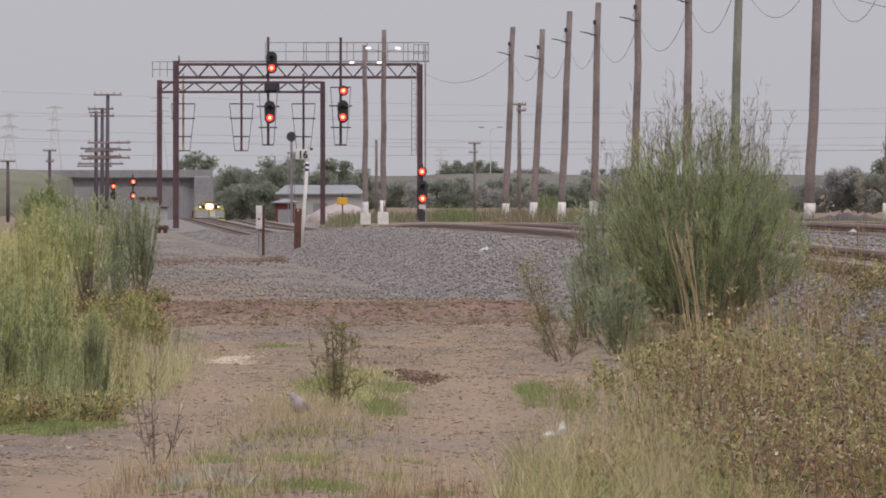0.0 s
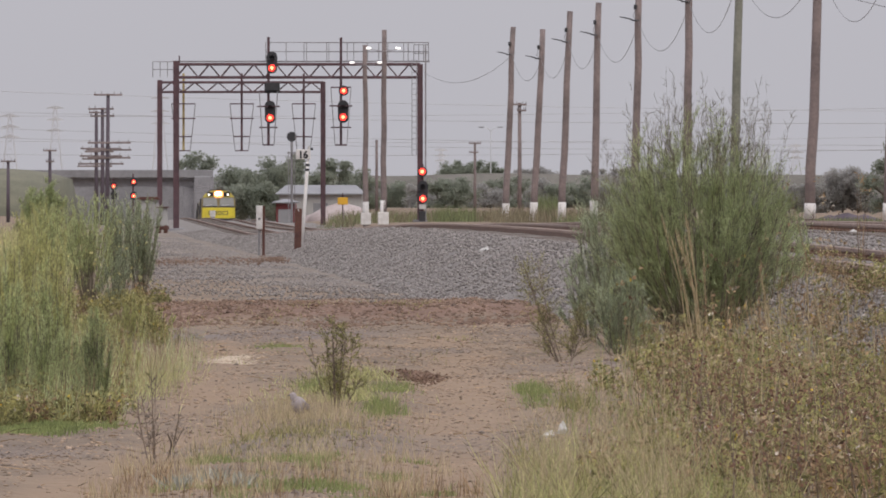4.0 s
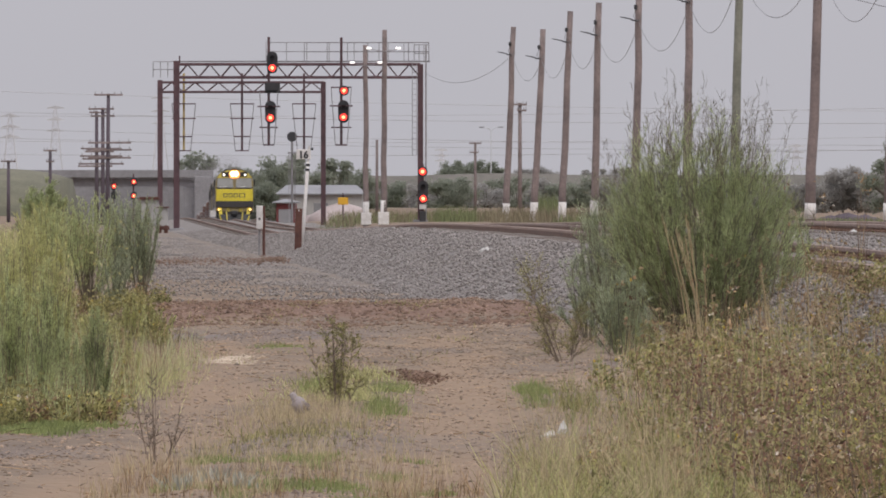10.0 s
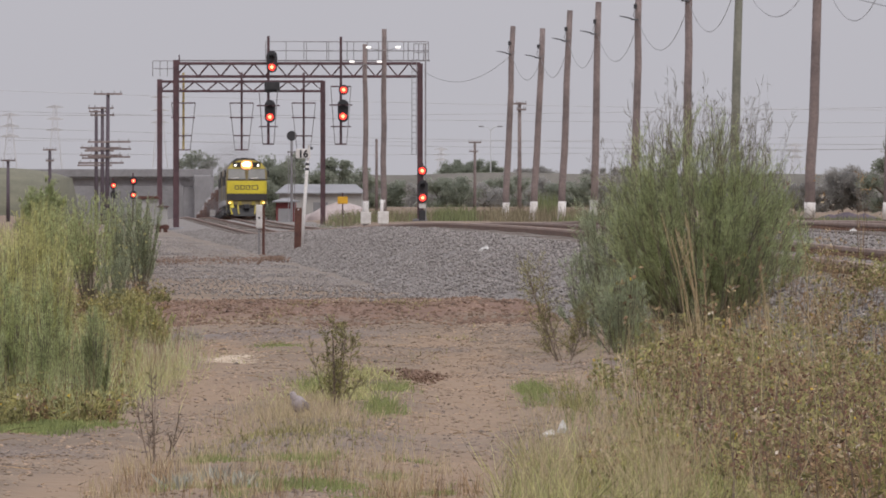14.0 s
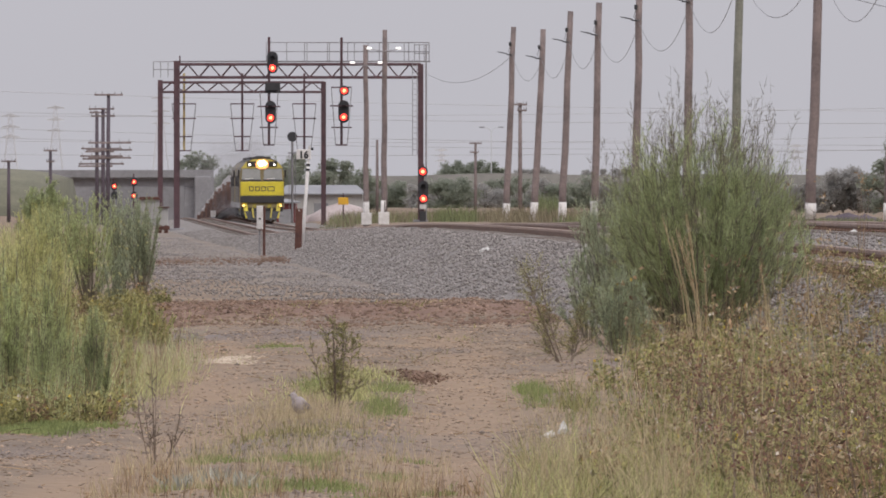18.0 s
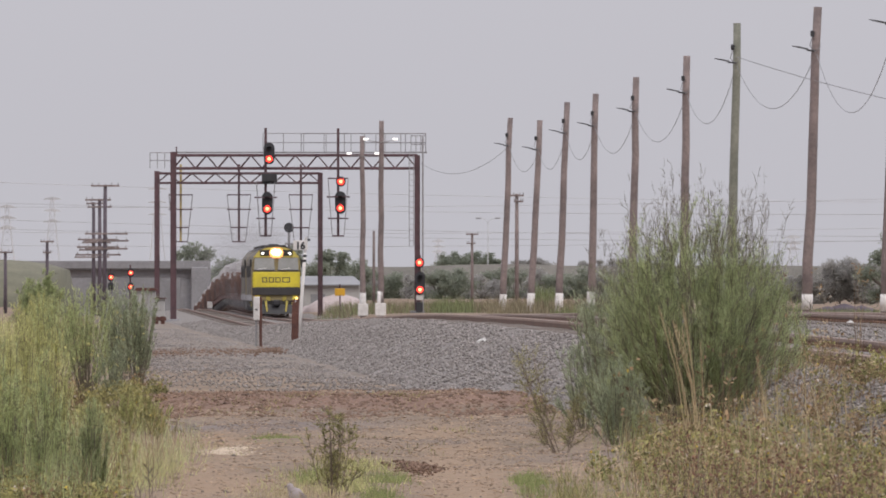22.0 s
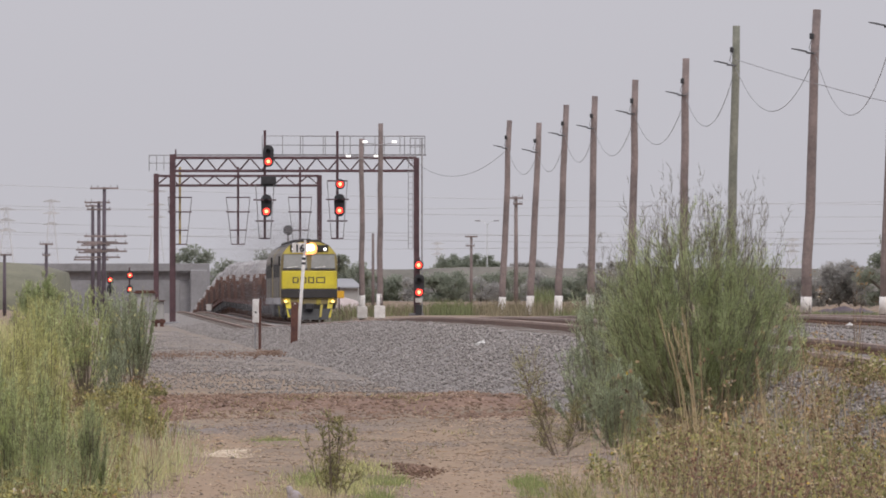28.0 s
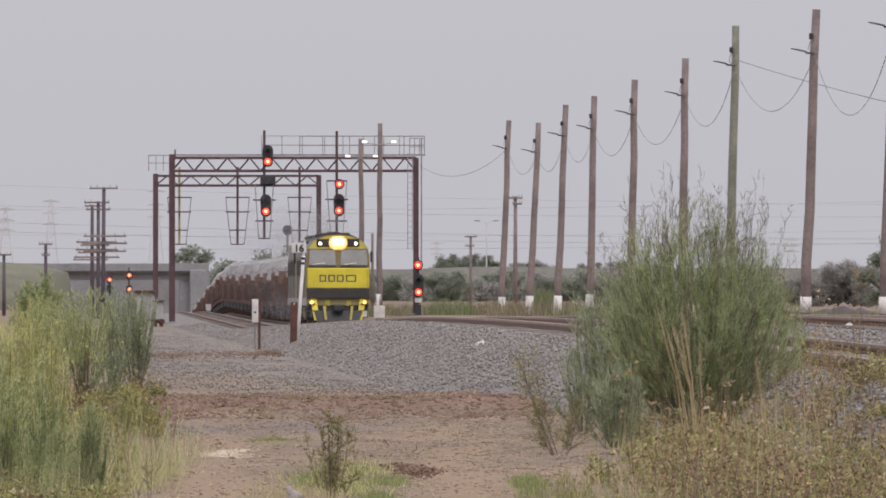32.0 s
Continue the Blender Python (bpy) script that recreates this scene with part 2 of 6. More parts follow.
FAR_GREEN = mat("dull_green_scrub", (0.25, 0.28, 0.13), (0.15, 0.175, 0.09), 0.9, scale=0.6, island=0.4, bump=0, leaf=0.4)
GRASS = mat("green_grass", (0.345, 0.39, 0.155), (0.21, 0.25, 0.1), 0.8, scale=2, island=0.35, bump=0, leaf=0.45)
SMOKE = mat("grey_smoke_fleck", (0.42, 0.4, 0.41), (0.34, 0.325, 0.33), 1.0, bump=0, leaf=0.5)
SAGE = mat("grey_leaf", (0.40, 0.41, 0.36), (0.27, 0.28, 0.24), 0.85, scale=2, island=0.3, bump=0)
FLUFF = mat("white_seed_head", (0.70, 0.62, 0.54), (0.5, 0.43, 0.37), 0.95, scale=3, island=0.3, bump=0)
FLOWER = mat("yellow_flower", (0.70, 0.50, 0.06), (0.5, 0.36, 0.05), 0.8, scale=3, island=0.3, bump=0)
# Leaf colours are greyed and lightened to stand for distance haze, TREE_FAR most.
TREE = mat("hazed_tree_leaf", (0.36, 0.385, 0.31), (0.3, 0.325, 0.26), 0.95, scale=0.5, island=0.12, bump=0, leaf=0.75)
TREE_FAR = mat("hazed_far_tree_leaf", (0.48, 0.465, 0.44), (0.41, 0.4, 0.385), 0.95, scale=0.5, island=0.12, bump=0, leaf=0.75)
BARK = mat("bark", (0.2, 0.175, 0.15), (0.12, 0.105, 0.09), 0.9, scale=3)


# ---- mesh helpers ----
class Shape:
    """Collects corners and faces of one mesh."""

    def __init__(self):
        self.v, self.f = [], []

    def add(self, verts, faces):
        n = len(self.v)
        self.v.extend(verts)
        self.f.extend([tuple(i + n for i in f) for f in faces])
        return self

    def box(self, x0, x1, y0, y1, z0, z1, c=0.0):
        """A box; c > 0 chamfers its upright and lying edges."""
        if c <= 0:
            v = [(x, y, z) for z in (z0, z1) for y in (y0, y1) for x in (x0, x1)]
            return self.add(v, [(0, 2, 3, 1), (4, 5, 7, 6), (0, 1, 5, 4), (2, 6, 7, 3), (0, 4, 6, 2), (1, 3, 7, 5)])
        ring = lambda d, z: [(x0 + d + c, y0 + d, z), (x1 - d - c, y0 + d, z), (x1 - d, y0 + d + c, z), (x1 - d, y1 - d - c, z),
                             (x1 - d - c, y1 - d, z), (x0 + d + c, y1 - d, z), (x0 + d, y1 - d - c, z), (x0 + d, y0 + d + c, z)]
        return self.loft([ring(c * 0.7, z0), ring(0, z0 + c), ring(0, z1 - c), ring(c * 0.7, z1)])

    def loft(self, rings, caps=True):
        n, k = len(rings[0]), len(self.v)
        for r in rings:
            self.v.extend(r)
        for j in range(len(rings) - 1):
            for i in range(n):
                a, b = k + j * n + i, k + j * n + (i + 1) % n
                self.f.append((a, b, b + n, a + n))
        if caps:
            self.f.append(tuple(k + i for i in reversed(range(n))))
            self.f.append(tuple(k + (len(rings) - 1) * n + i for i in range(n)))
        return self

    def tube(self, pts, r, n=6, r2=None):
        """A round bar through the points, tapering from r to r2."""
        pts = [Vector(p) for p in pts]
        r2 = r if r2 is None else r2
        rings = []
        for i, p in enumerate(pts):
            d = (pts[min(i + 1, len(pts) - 1)] - pts[max(i - 1, 0)]).normalized()
            side = d.cross(Vector((0, 0, 1)) if abs(d.z) < 0.9 else Vector((1, 0, 0))).normalized()
            up = side.cross(d)
            rr = r + (r2 - r) * i / (len(pts) - 1)
            rings.append([tuple(p + (side * math.cos(2 * math.pi * k / n) + up * math.sin(2 * math.pi * k / n)) * rr) for k in range(n)])
        return self.loft(rings)

    def disc(self, x, y, z, r, depth, n=14):
        """A drum whose round faces look along y."""
        ring = lambda yy, rr: [(x + rr * math.cos(2 * math.pi * k / n), yy, z + rr * math.sin(2 * math.pi * k / n)) for k in range(n)]
        return self.loft([ring(y, r * 0.94), ring(y + depth * 0.15, r), ring(y + depth * 0.85, r), ring(y + depth, r * 0.94)])

    def mesh(self, name, material, smooth=False):
        me = bpy.data.meshes.new(name)
        me.from_pydata(self.v, [], self.f)
        me.materials.append(material)
        if smooth:
            me.shade_smooth()
        me.update()
        return me


class Cloud:
    """Very many small faces, kept as arrays."""

    def __init__(self, v, faces):
        self.v, self.faces = np.asarray(v, float).reshape(-1, 3), [np.asarray(f, int) for f in faces if len(f)]

    def mesh(self, name, material, smooth=False):
        me = bpy.data.meshes.new(name)
        me.vertices.add(len(self.v))
        me.vertices.foreach_set("co", self.v.astype(np.float32).ravel())
        loops = np.concatenate([f.ravel() for f in self.faces])
        sizes = np.concatenate([np.full(len(f), f.shape[1]) for f in self.faces])
        me.loops.add(len(loops))
        me.loops.foreach_set("vertex_index", loops.astype(np.int32))
        me.polygons.add(len(sizes))
        me.polygons.foreach_set("loop_start", np.concatenate([[0], np.cumsum(sizes)[:-1]]).astype(np.int32))
        me.update(calc_edges=True)
        me.materials.append(material)
        return me


def part(name, shape, material, parent=None, label="", kind="", at=None, smooth=False):
    """Links a shape as one mesh object under a thing or a part."""
    ob = new(name, shape.mesh(name, material, smooth) if isinstance(shape, (Shape, Cloud)) else shape)
    if parent:
        ob.parent = parent
    if at:
        ob.location = at
    return tagged(ob, label, kind=kind)


def thing(name, at, label, category, group="", turn=0.0, kind=""):
    ob = new(name)
    ob.empty_display_size = 0.2
    ob.matrix_basis = pose(*at, 0, 0, turn)
    return tagged(ob, label, category, group, kind)


def curve_z(table, y):
    ys, zs = zip(*table)
    return float(np.interp(y, ys, zs))


def smooth_z(table, y, r=14.0):
    """The table, rounded over a stretch of the line."""
    return sum(curve_z(table, y + d * r) for d in (-1, -0.6, -0.2, 0.2, 0.6, 1)) / 6


def track_x(offset, y):
    return offset - 0.0361 * y


# ---- heights of rails and ground along the line ----
NEAR_TRACK, TRAIN_TRACK = 8.4, 12.38
NEAR_RAIL = [(40, 0.78), (100, 0.78), (159, 0.82), (192, 0.755), (220, 0.67), (252, 0.46), (302, 0.14), (353, -0.18), (437, -0.75),
             (520, -0.85), (700, -1.02), (760, -1.3), (800, -2.1), (950, -4.8), (1000, -6.4), (1100, -8.2), (3000, -8.2)]
TRAIN_RAIL = [(40, 0.98), (155, 0.95), (200, 0.8), (257, 0.5), (350, -0.15), (430, -0.75), (473, -0.89), (533, -1.01), (607, -1.2),
              (666, -1.26), (755, -1.3), (814, -2.1), (858, -2.97), (947, -4.8), (1000, -6.4), (1100, -8.2), (3000, -8.2)]
LEFT_GROUND = [(0, 0), (130, 0.0), (250, -0.33), (400, -0.85), (550, -1.2), (760, -1.6), (4900, -1.9)]
RIGHT_GROUND = [(0, 0.3), (60, 0.2), (130, 0.25), (300, 0.2), (470, -0.36), (620, -1.1), (900, -1.7), (4900, -1.9)]


LEVELS = {NEAR_TRACK: [smooth_z(NEAR_RAIL, y) for y in range(0, 2000)], TRAIN_TRACK: [smooth_z(TRAIN_RAIL, y) for y in range(0, 2000)]}


def rail_z(offset, y):
    level = LEVELS[offset]
    k = int(min(max(y, 0.0), 1998.0))
    return level[k] + (level[k + 1] - level[k]) * (min(max(y, 0.0), 1999.0) - k)


def lanes(x, y):
    """How much a spot lies in one of the two worn wheel lanes."""
    left = -1.45 - 0.026 * max(0.0, y - 68) - 0.035 * max(0.0, 64 - y)
    right = float(np.interp(y, (48, 54, 68, 89, 104, 120), (-0.1, 0.02, 0.17, 0.2, 0.0, -0.5)))
    wob = 0.12 * noise.noise((y * 0.12, 3.3, x * 0.4))
    fade = min(1.0, max(0.0, (112 - y) / 8))
    return fade * max(math.exp(-(((x - left + wob) / 0.4) ** 4)), math.exp(-(((x - right + wob) / 0.42) ** 4)))


def low_bank(x, y):
    """A low pushed-up bank of soil across the dirt: steep towards the near side, long behind."""
    u = y - 112.5 - x * 0.5 + 1.6 * noise.noise((x * 0.8, 0.5, 9))
    if u < 0 or u > 26:
        return 0.0
    rise = min(1.0, u / 4.0)
    rise = rise * rise * (3 - 2 * rise)
    return rise * max(0.0, 1 - max(0.0, u - 5) / 21) ** 1.5 * min(1.0, max(0.0, (x + 5.0) / 1.5))


def ground_z(x, y):
    lat = x - track_x(10.4, y)
    w = min(1.0, max(0.0, (lat + 3) / 6))
    z = curve_z(LEFT_GROUND, y) * (1 - w) + curve_z(RIGHT_GROUND, y) * w
    rail = min(rail_z(NEAR_TRACK, y), rail_z(TRAIN_TRACK, y)) - 0.5
    if abs(lat) < 16 and y > 55:
        k = min(1.0, max(0.0, (16 - abs(lat)) / 10)) if y > 700 else min(1.0, max(0.0, (5.5 - abs(lat)) / 1.5))
        z = z * (1 - k) + min(z, rail) * k
    if 20 < y < 420 and -14 < x < 14:
        z += 0.035 * noise.noise((x * 0.5, y * 0.12, 0)) + 0.02 * noise.noise((x * 1.7, y * 0.5, 3))
        if 44 < y < 140:
            z += 0.024 * noise.noise((x * 3.1, y * 0.8, 11)) + 0.034 * noise.noise((x * 1.2, y * 0.35, 12)) + 0.008 * noise.noise((x * 7.0, y * 2.0, 13))
            z -= 0.022 * lanes(x, y)
            z += 0.03 * math.exp(-(((x + 0.65) / 0.45) ** 2)) * min(1.0, max(0.0, (100 - y) / 20))
        z += low_bank(x, y) * (0.16 + 0.07 * noise.noise((x * 1.5, y * 0.25, 5)) + 0.03 * noise.noise((x * 5, y * 0.8, 7))) * (1.0 if lat < -5.0 else 0.3)
    return z


# ---- ground: one sheet to the horizon ----
def build_ground():
    ys = ([-60, 0, 20, 35] + list(np.arange(44, 104, 0.35)) + list(np.arange(104, 135, 0.6)) + list(np.arange(135, 300, 2.0)) + list(np.arange(300, 760, 8.0))
          + list(np.arange(760, 1120, 12.0)) + [1150, 1250, 1400, 1700, 2200, 3000, 4800])
    us = [-60, -14, -7, -4, -2.8] + list(np.arange(-2.4, 2.45, 0.07)) + [2.8, 4, 7, 14, 60]
    verts, faces = [], []
    for y in ys:
        for u in us:
            x = u * max(1.0, y / 48.0)
            verts.append((x, y, ground_z(x, y)))
    n = len(us)
    for j in range(len(ys) - 1):
        for i in range(n - 1):
            a = j * n + i
            faces.append((a, a + 1, a + n + 1, a + n))
    s = Shape().add(verts, faces)
    ob = part("ground", s, SOIL, None, "bare pinkish brown dirt with gravel", "structure", smooth=True)
    tone = ob.data.color_attributes.new("zone", "FLOAT_COLOR", "POINT")
    kinds = []
    for x, y, _ in verts:
        if not 44 < y < 170:
            kinds += [0.0, 0.0, 0.25, 1.0]
            continue
        grey = 0.7 * math.exp(-(((y - 61.5 - 0.6 * x) / 2.4) ** 2)) * (0.75 + 0.8 * noise.noise((x * 1.3, y * 0.3, 55)))
        grey = max(grey, 0.85 * math.exp(-(((y - 107 - x) / 4.0) ** 2)) * min(1.0, max(0.0, (0.2 - x) / 1.5)))
        grey = max(grey, 0.75 * max(0.0, noise.noise((x * 0.9, y * 0.12, 51))))
        lane = lanes(x, y) * (0.75 + 0.5 * noise.noise((x * 0.7, y * 0.15, 52)))
        red = max(min(1.0, 1.6 * low_bank(x, y)), 0.6 * max(0.0, noise.noise((x * 0.6, y * 0.1, 54))))
        kinds += [max(0.0, lane - grey * 0.8), grey, max(0.0, red - lane * 0.6), 1.0]
    tone.data.foreach_set("color", kinds)
    return ob


ground = build_ground()


def toe_at(y):
    """How far the ballast foot lies from the middle line; the bank is steeper at its near end."""
    return -6.1 + 1.4 * min(1.0, max(0.0, (142 - y) / 40))


def surface_z(x, y):
    """The top of ground or ballast."""
    lat = x - track_x(10.4, y)
    z = ground_z(x, y)
    return max(z, bank_z(lat, y, x)) if toe_at(y) < lat < 6.4 and y > 60 else z


def bank_z(lat, y, x):
    """The top of the ballast bed under both tracks."""
    zl, zt = rail_z(NEAR_TRACK, y) - 0.125, rail_z(TRAIN_TRACK, y) - 0.125
    w = min(1.0, max(0.0, (lat + 1.0) / 2.0))
    top = zl * (1 - w) + zt * w
    toe_l, toe_r = toe_at(y), 6.4
    if lat < -3.6:
        g = ground_z(track_x(10.4, y) + toe_l, y) - 0.06
        k = min(1.0, (-3.6 - lat) / (-3.6 - toe_l))
        k = k * k * (3 - 2 * k) * 0.5 + k * 0.5
        return top * (1 - k) + g * k
    if lat > 3.6:
        g = ground_z(track_x(10.4, y) + toe_r, y) - 0.06
        k = min(1.0, (lat - 3.6) / (toe_r - 3.6))
        return top * (1 - k) + g * k
    return top


def build_ballast():
    ys = list(np.arange(58, 300, 1.2)) + list(np.arange(300, 800, 5.0)) + list(np.arange(800, 1300, 15.0))
    lats = [-6.9, -6.5] + list(np.arange(-6.1, -3.5, 0.2)) + [-3.3, -2.9, -2.4, -2.0, -1.6, -1.1, -0.5, 0, 0.5, 1.1, 2, 3, 3.6, 4.2, 5, 5.8, 6.4, 6.8]
    verts, faces = [], []
    for y in ys:
        for lat in lats:
            x = track_x(10.4, y) + lat
            z = bank_z(lat, y, x)
            if lat < toe_at(y) - 0.05:
                z = ground_z(x, y) - 0.06 - 0.08 * (toe_at(y) - lat) / 0.8
            rough = 1.0 if lat < -3.8 else 0.25
            z += rough * (0.05 * noise.noise((x * 1.3, y * 0.35, 1)) + 0.03 * noise.noise((x * 4, y * 1.4, 2)))
            verts.append((x, y, z))
    n = len(lats)
    for j in range(len(ys) - 1):
        for i in range(n - 1):
            a = j * n + i
            faces.append((a, a + 1, a + n + 1, a + n))
    return part("ballast_bed", Shape().add(verts, faces), BALLAST, None, "grey crushed-stone ballast bank below the rails", "structure", smooth=True)


ballast = build_ballast()


def build_apron():
    """Gravelly soil spilling out from the ballast's foot, with a ragged edge that sinks into the dirt."""
    ys = list(np.arange(138, 420, 2.0)) + list(np.arange(420, 700, 7.0))
    lats = list(np.arange(-15.0, -5.3, 0.4))
    verts, faces = [], []
    for y in ys:
        for lat in lats:
            x = track_x(10.4, y) + lat
            reach = 0.4 + 6.5 * min(1.0, max(0.0, (y - 142) / 70)) + 1.6 * noise.noise((y * 0.06, lat * 0.6, 4))
            verts.append((x, y, ground_z(x, y) + 0.03 - 0.09 * max(0.0, (-6.0 - lat) / max(0.3, reach)) ** 2 - 0.12 * max(0.0, 1 - (y - 138) / 22) + 0.03 * noise.noise((x * 1.1, y * 0.3, 6))))
    n = len(lats)
    for j in range(len(ys) - 1):
        for i in range(n - 1):
            a = j * n + i
            faces.append((a, a + 1, a + n + 1, a + n))
    return part("gravel_apron", Shape().add(verts, faces), APRON, None, "grey-brown gravelly soil at the foot of the ballast", "structure", smooth=True)


apron = build_apron()


def pebbles(points, size, seed, squash=0.7):
    """Angular stones, eight faces each, at the points."""
    rng = np.random.default_rng(seed)
    p = np.asarray(points, dtype=float)
    n = len(p)
    base = np.array([(1, 0, 0), (-1, 0, 0), (0, 1, 0), (0, -1, 0), (0, 0, 1), (0, 0, -1)], dtype=float)
    tri = np.array([(0, 2, 4), (2, 1, 4), (1, 3, 4), (3, 0, 4), (2, 0, 5), (1, 2, 5), (3, 1, 5), (0, 3, 5)])
    r = rng.uniform(size[0], size[1], n)[:, None, None]
    v = base[None] * r * rng.uniform(0.6, 1.25, (n, 6, 1)) + rng.uniform(-0.25, 0.25, (n, 6, 3)) * r
    a = rng.uniform(0, 6.28, n)
    ca, sa = np.cos(a)[:, None], np.sin(a)[:, None]
    x, y = v[:, :, 0] * ca - v[:, :, 1] * sa, v[:, :, 0] * sa + v[:, :, 1] * ca
    v = np.stack([x, y, v[:, :, 2] * squash], -1) + p[:, None, :]
    f = (tri[None] + (np.arange(n) * 6)[:, None, None]).reshape(-1, 3)
    return Cloud(v, [f])


# ---- the two tracks ----
def build_track(name, offset, label):
    root = thing(name, (track_x(offset, 60), 60, 0), label, "railway track", kind="structure")
    ox, oy = track_x(offset, 60), 60
    ys = list(np.arange(62, 320, 4.0)) + list(np.arange(320, 1250, 9.0))
    for side in (-0.755, 0.755):
        foot, head = Shape(), Shape()
        for s, prof in ((foot, [(-0.07, -0.17), (0.07, -0.17), (0.02, -0.13), (0.02, -0.045), (-0.02, -0.045), (-0.02, -0.13)]),
                        (head, [(-0.036, -0.045), (0.036, -0.045), (0.036, -0.008), (0.02, 0.0), (-0.02, 0.0), (-0.036, -0.008)])):
            s.loft([[(track_x(offset, y) + side + a - ox, y - oy, rail_z(offset, y) + b) for a, b in prof] for y in ys])
        web = part("rail", foot, RAIL, root, "rust-brown steel rail")
        part("rail_head", head, RAIL_TOP, web)
    clip = Shape().box(-0.12, -0.045, -0.045, 0.045, -0.005, 0.03, 0.01).box(-0.065, -0.025, -0.025, 0.025, 0.025, 0.05).mesh("rail_clip", RAIL)
    near, past = (92, 150) if offset == NEAR_TRACK else (140, 190)
    far, one = Shape(), Shape().box(-1.3, 1.3, -0.12, 0.12, -0.15, 0.0, 0.012).mesh("sleeper", SLEEPER)
    for k, y in enumerate(np.arange(66, 760, 0.68)):
        x, z = track_x(offset, y) - ox, rail_z(offset, y) - 0.115 + 0.008 * math.sin(k * 12.9)
        if 80 < y < 270:
            tie = part("sleeper", one, SLEEPER, root, at=(x, y - oy, z))
            if near < y < past:
                for side in (-0.755, 0.755):
                    part("rail_clip", clip, RAIL, tie, at=(side, 0, 0.0))
        else:
            far.box(x - 1.3, x + 1.3, y - oy - 0.12, y - oy + 0.12, z - 0.15, z)
    part("far_sleepers", far, SLEEPER, root, kind="stuff")
    return root


near_track = build_track("track_1", NEAR_TRACK, "rust-brown railway track humped over the ballast bank")
train_track = build_track("track_2", TRAIN_TRACK, "railway track that carries the goods train")


# ---- signal gantries ----
def bar(a, b, r=0.035, n=5):
    return Shape().tube([a, b], r, n)


def gantry(at_y, xl, xr, zl, zr, top, low, post_top_l, post_top_r, label, n):
    """Two posts and a lattice truss, two planes deep; all in world metres."""
    root = thing("signal_gantry", (xl, at_y, zl), label, "signal gantry", "signal gantries")
    w, h, d = xr - xl, 0, 1.0
    t0, l0 = top - zl, low - zl
    for x, z0, z1 in ((0, 0, post_top_l - zl), (w, zr - zl, post_top_r - zl)):
        post = Shape()
        for yy in (0, d):
            post.box(x - 0.15, x + 0.15, yy - 0.07, yy + 0.07, z0, z1, 0.01)
        k, z = 0, z0 + 0.3
        while z < z1 - 0.6:
            post.tube([(x, 0 if k % 2 else d, z), (x, d if k % 2 else 0, z + 0.6)], 0.03, 4)
            k, z = k + 1, z + 0.6
        p = part("post", post, DARK_STEEL, root)
        part("footing", Shape().box(x - 0.4, x + 0.4, -0.4, d + 0.4, z0 - 0.6, z0 + 0.12, 0.04), CONCRETE, p)
    for yy in (0, d):
        for z in (t0, l0):
            part("chord", Shape().box(0, w, yy - 0.06, yy + 0.06, z - 0.07, z + 0.07, 0.01), DARK_STEEL, root)
        for i in range(n):
            xa, xb = w * i / n, w * (i + 1) / n
            up = i % 2 == 0
            part("diagonal", bar((xa, yy, l0 if up else t0), (xb, yy, t0 if up else l0), 0.036), DARK_STEEL, root)
    for i in range(0, n + 1, 2):
        part("cross_tie", bar((w * i / n, 0, t0), (w * i / n, d, t0), 0.03), DARK_STEEL, root)
    return root


def railing(root, x0, x1, y, z, h, n, material=None):
    """Posts and two rails of a walkway guard."""
    material = material or GREY_STEEL
    for zz in (z + h, z + h * 0.5):
        part("guard_rail", bar((x0, y, zz), (x1, y, zz), 0.022), material, root)
    for i in range(n + 1):
        x = x0 + (x1 - x0) * i / n
        part("guard_post", bar((x, y, z), (x, y, z + h), 0.022), material, root)


def cage(root, x, y, z0, z1, widths, material, slant=True):
    """A hanging maintenance stage: a mast, platforms, and sloping rods."""
    part("hanging_mast", Shape().box(x - 0.07, x + 0.07, y - 0.07, y + 0.07, z0, z1, 0.01), material, root)
    for z, w, d in widths:
        s = Shape().box(x - w, x + w, y - d, y + d, z - 0.035, z + 0.035)
        part("platform", s, DARK_STEEL, root)
    (za, wa, _), (zb, wb, _) = widths[0], widths[-1]
    for k in (-1, 1):
        for yy in (-0.35, 0.35):
            part("rod", bar((x + k * wa, y + yy, za), (x + k * wb, y + yy, zb), 0.02), GREY_STEEL, root)


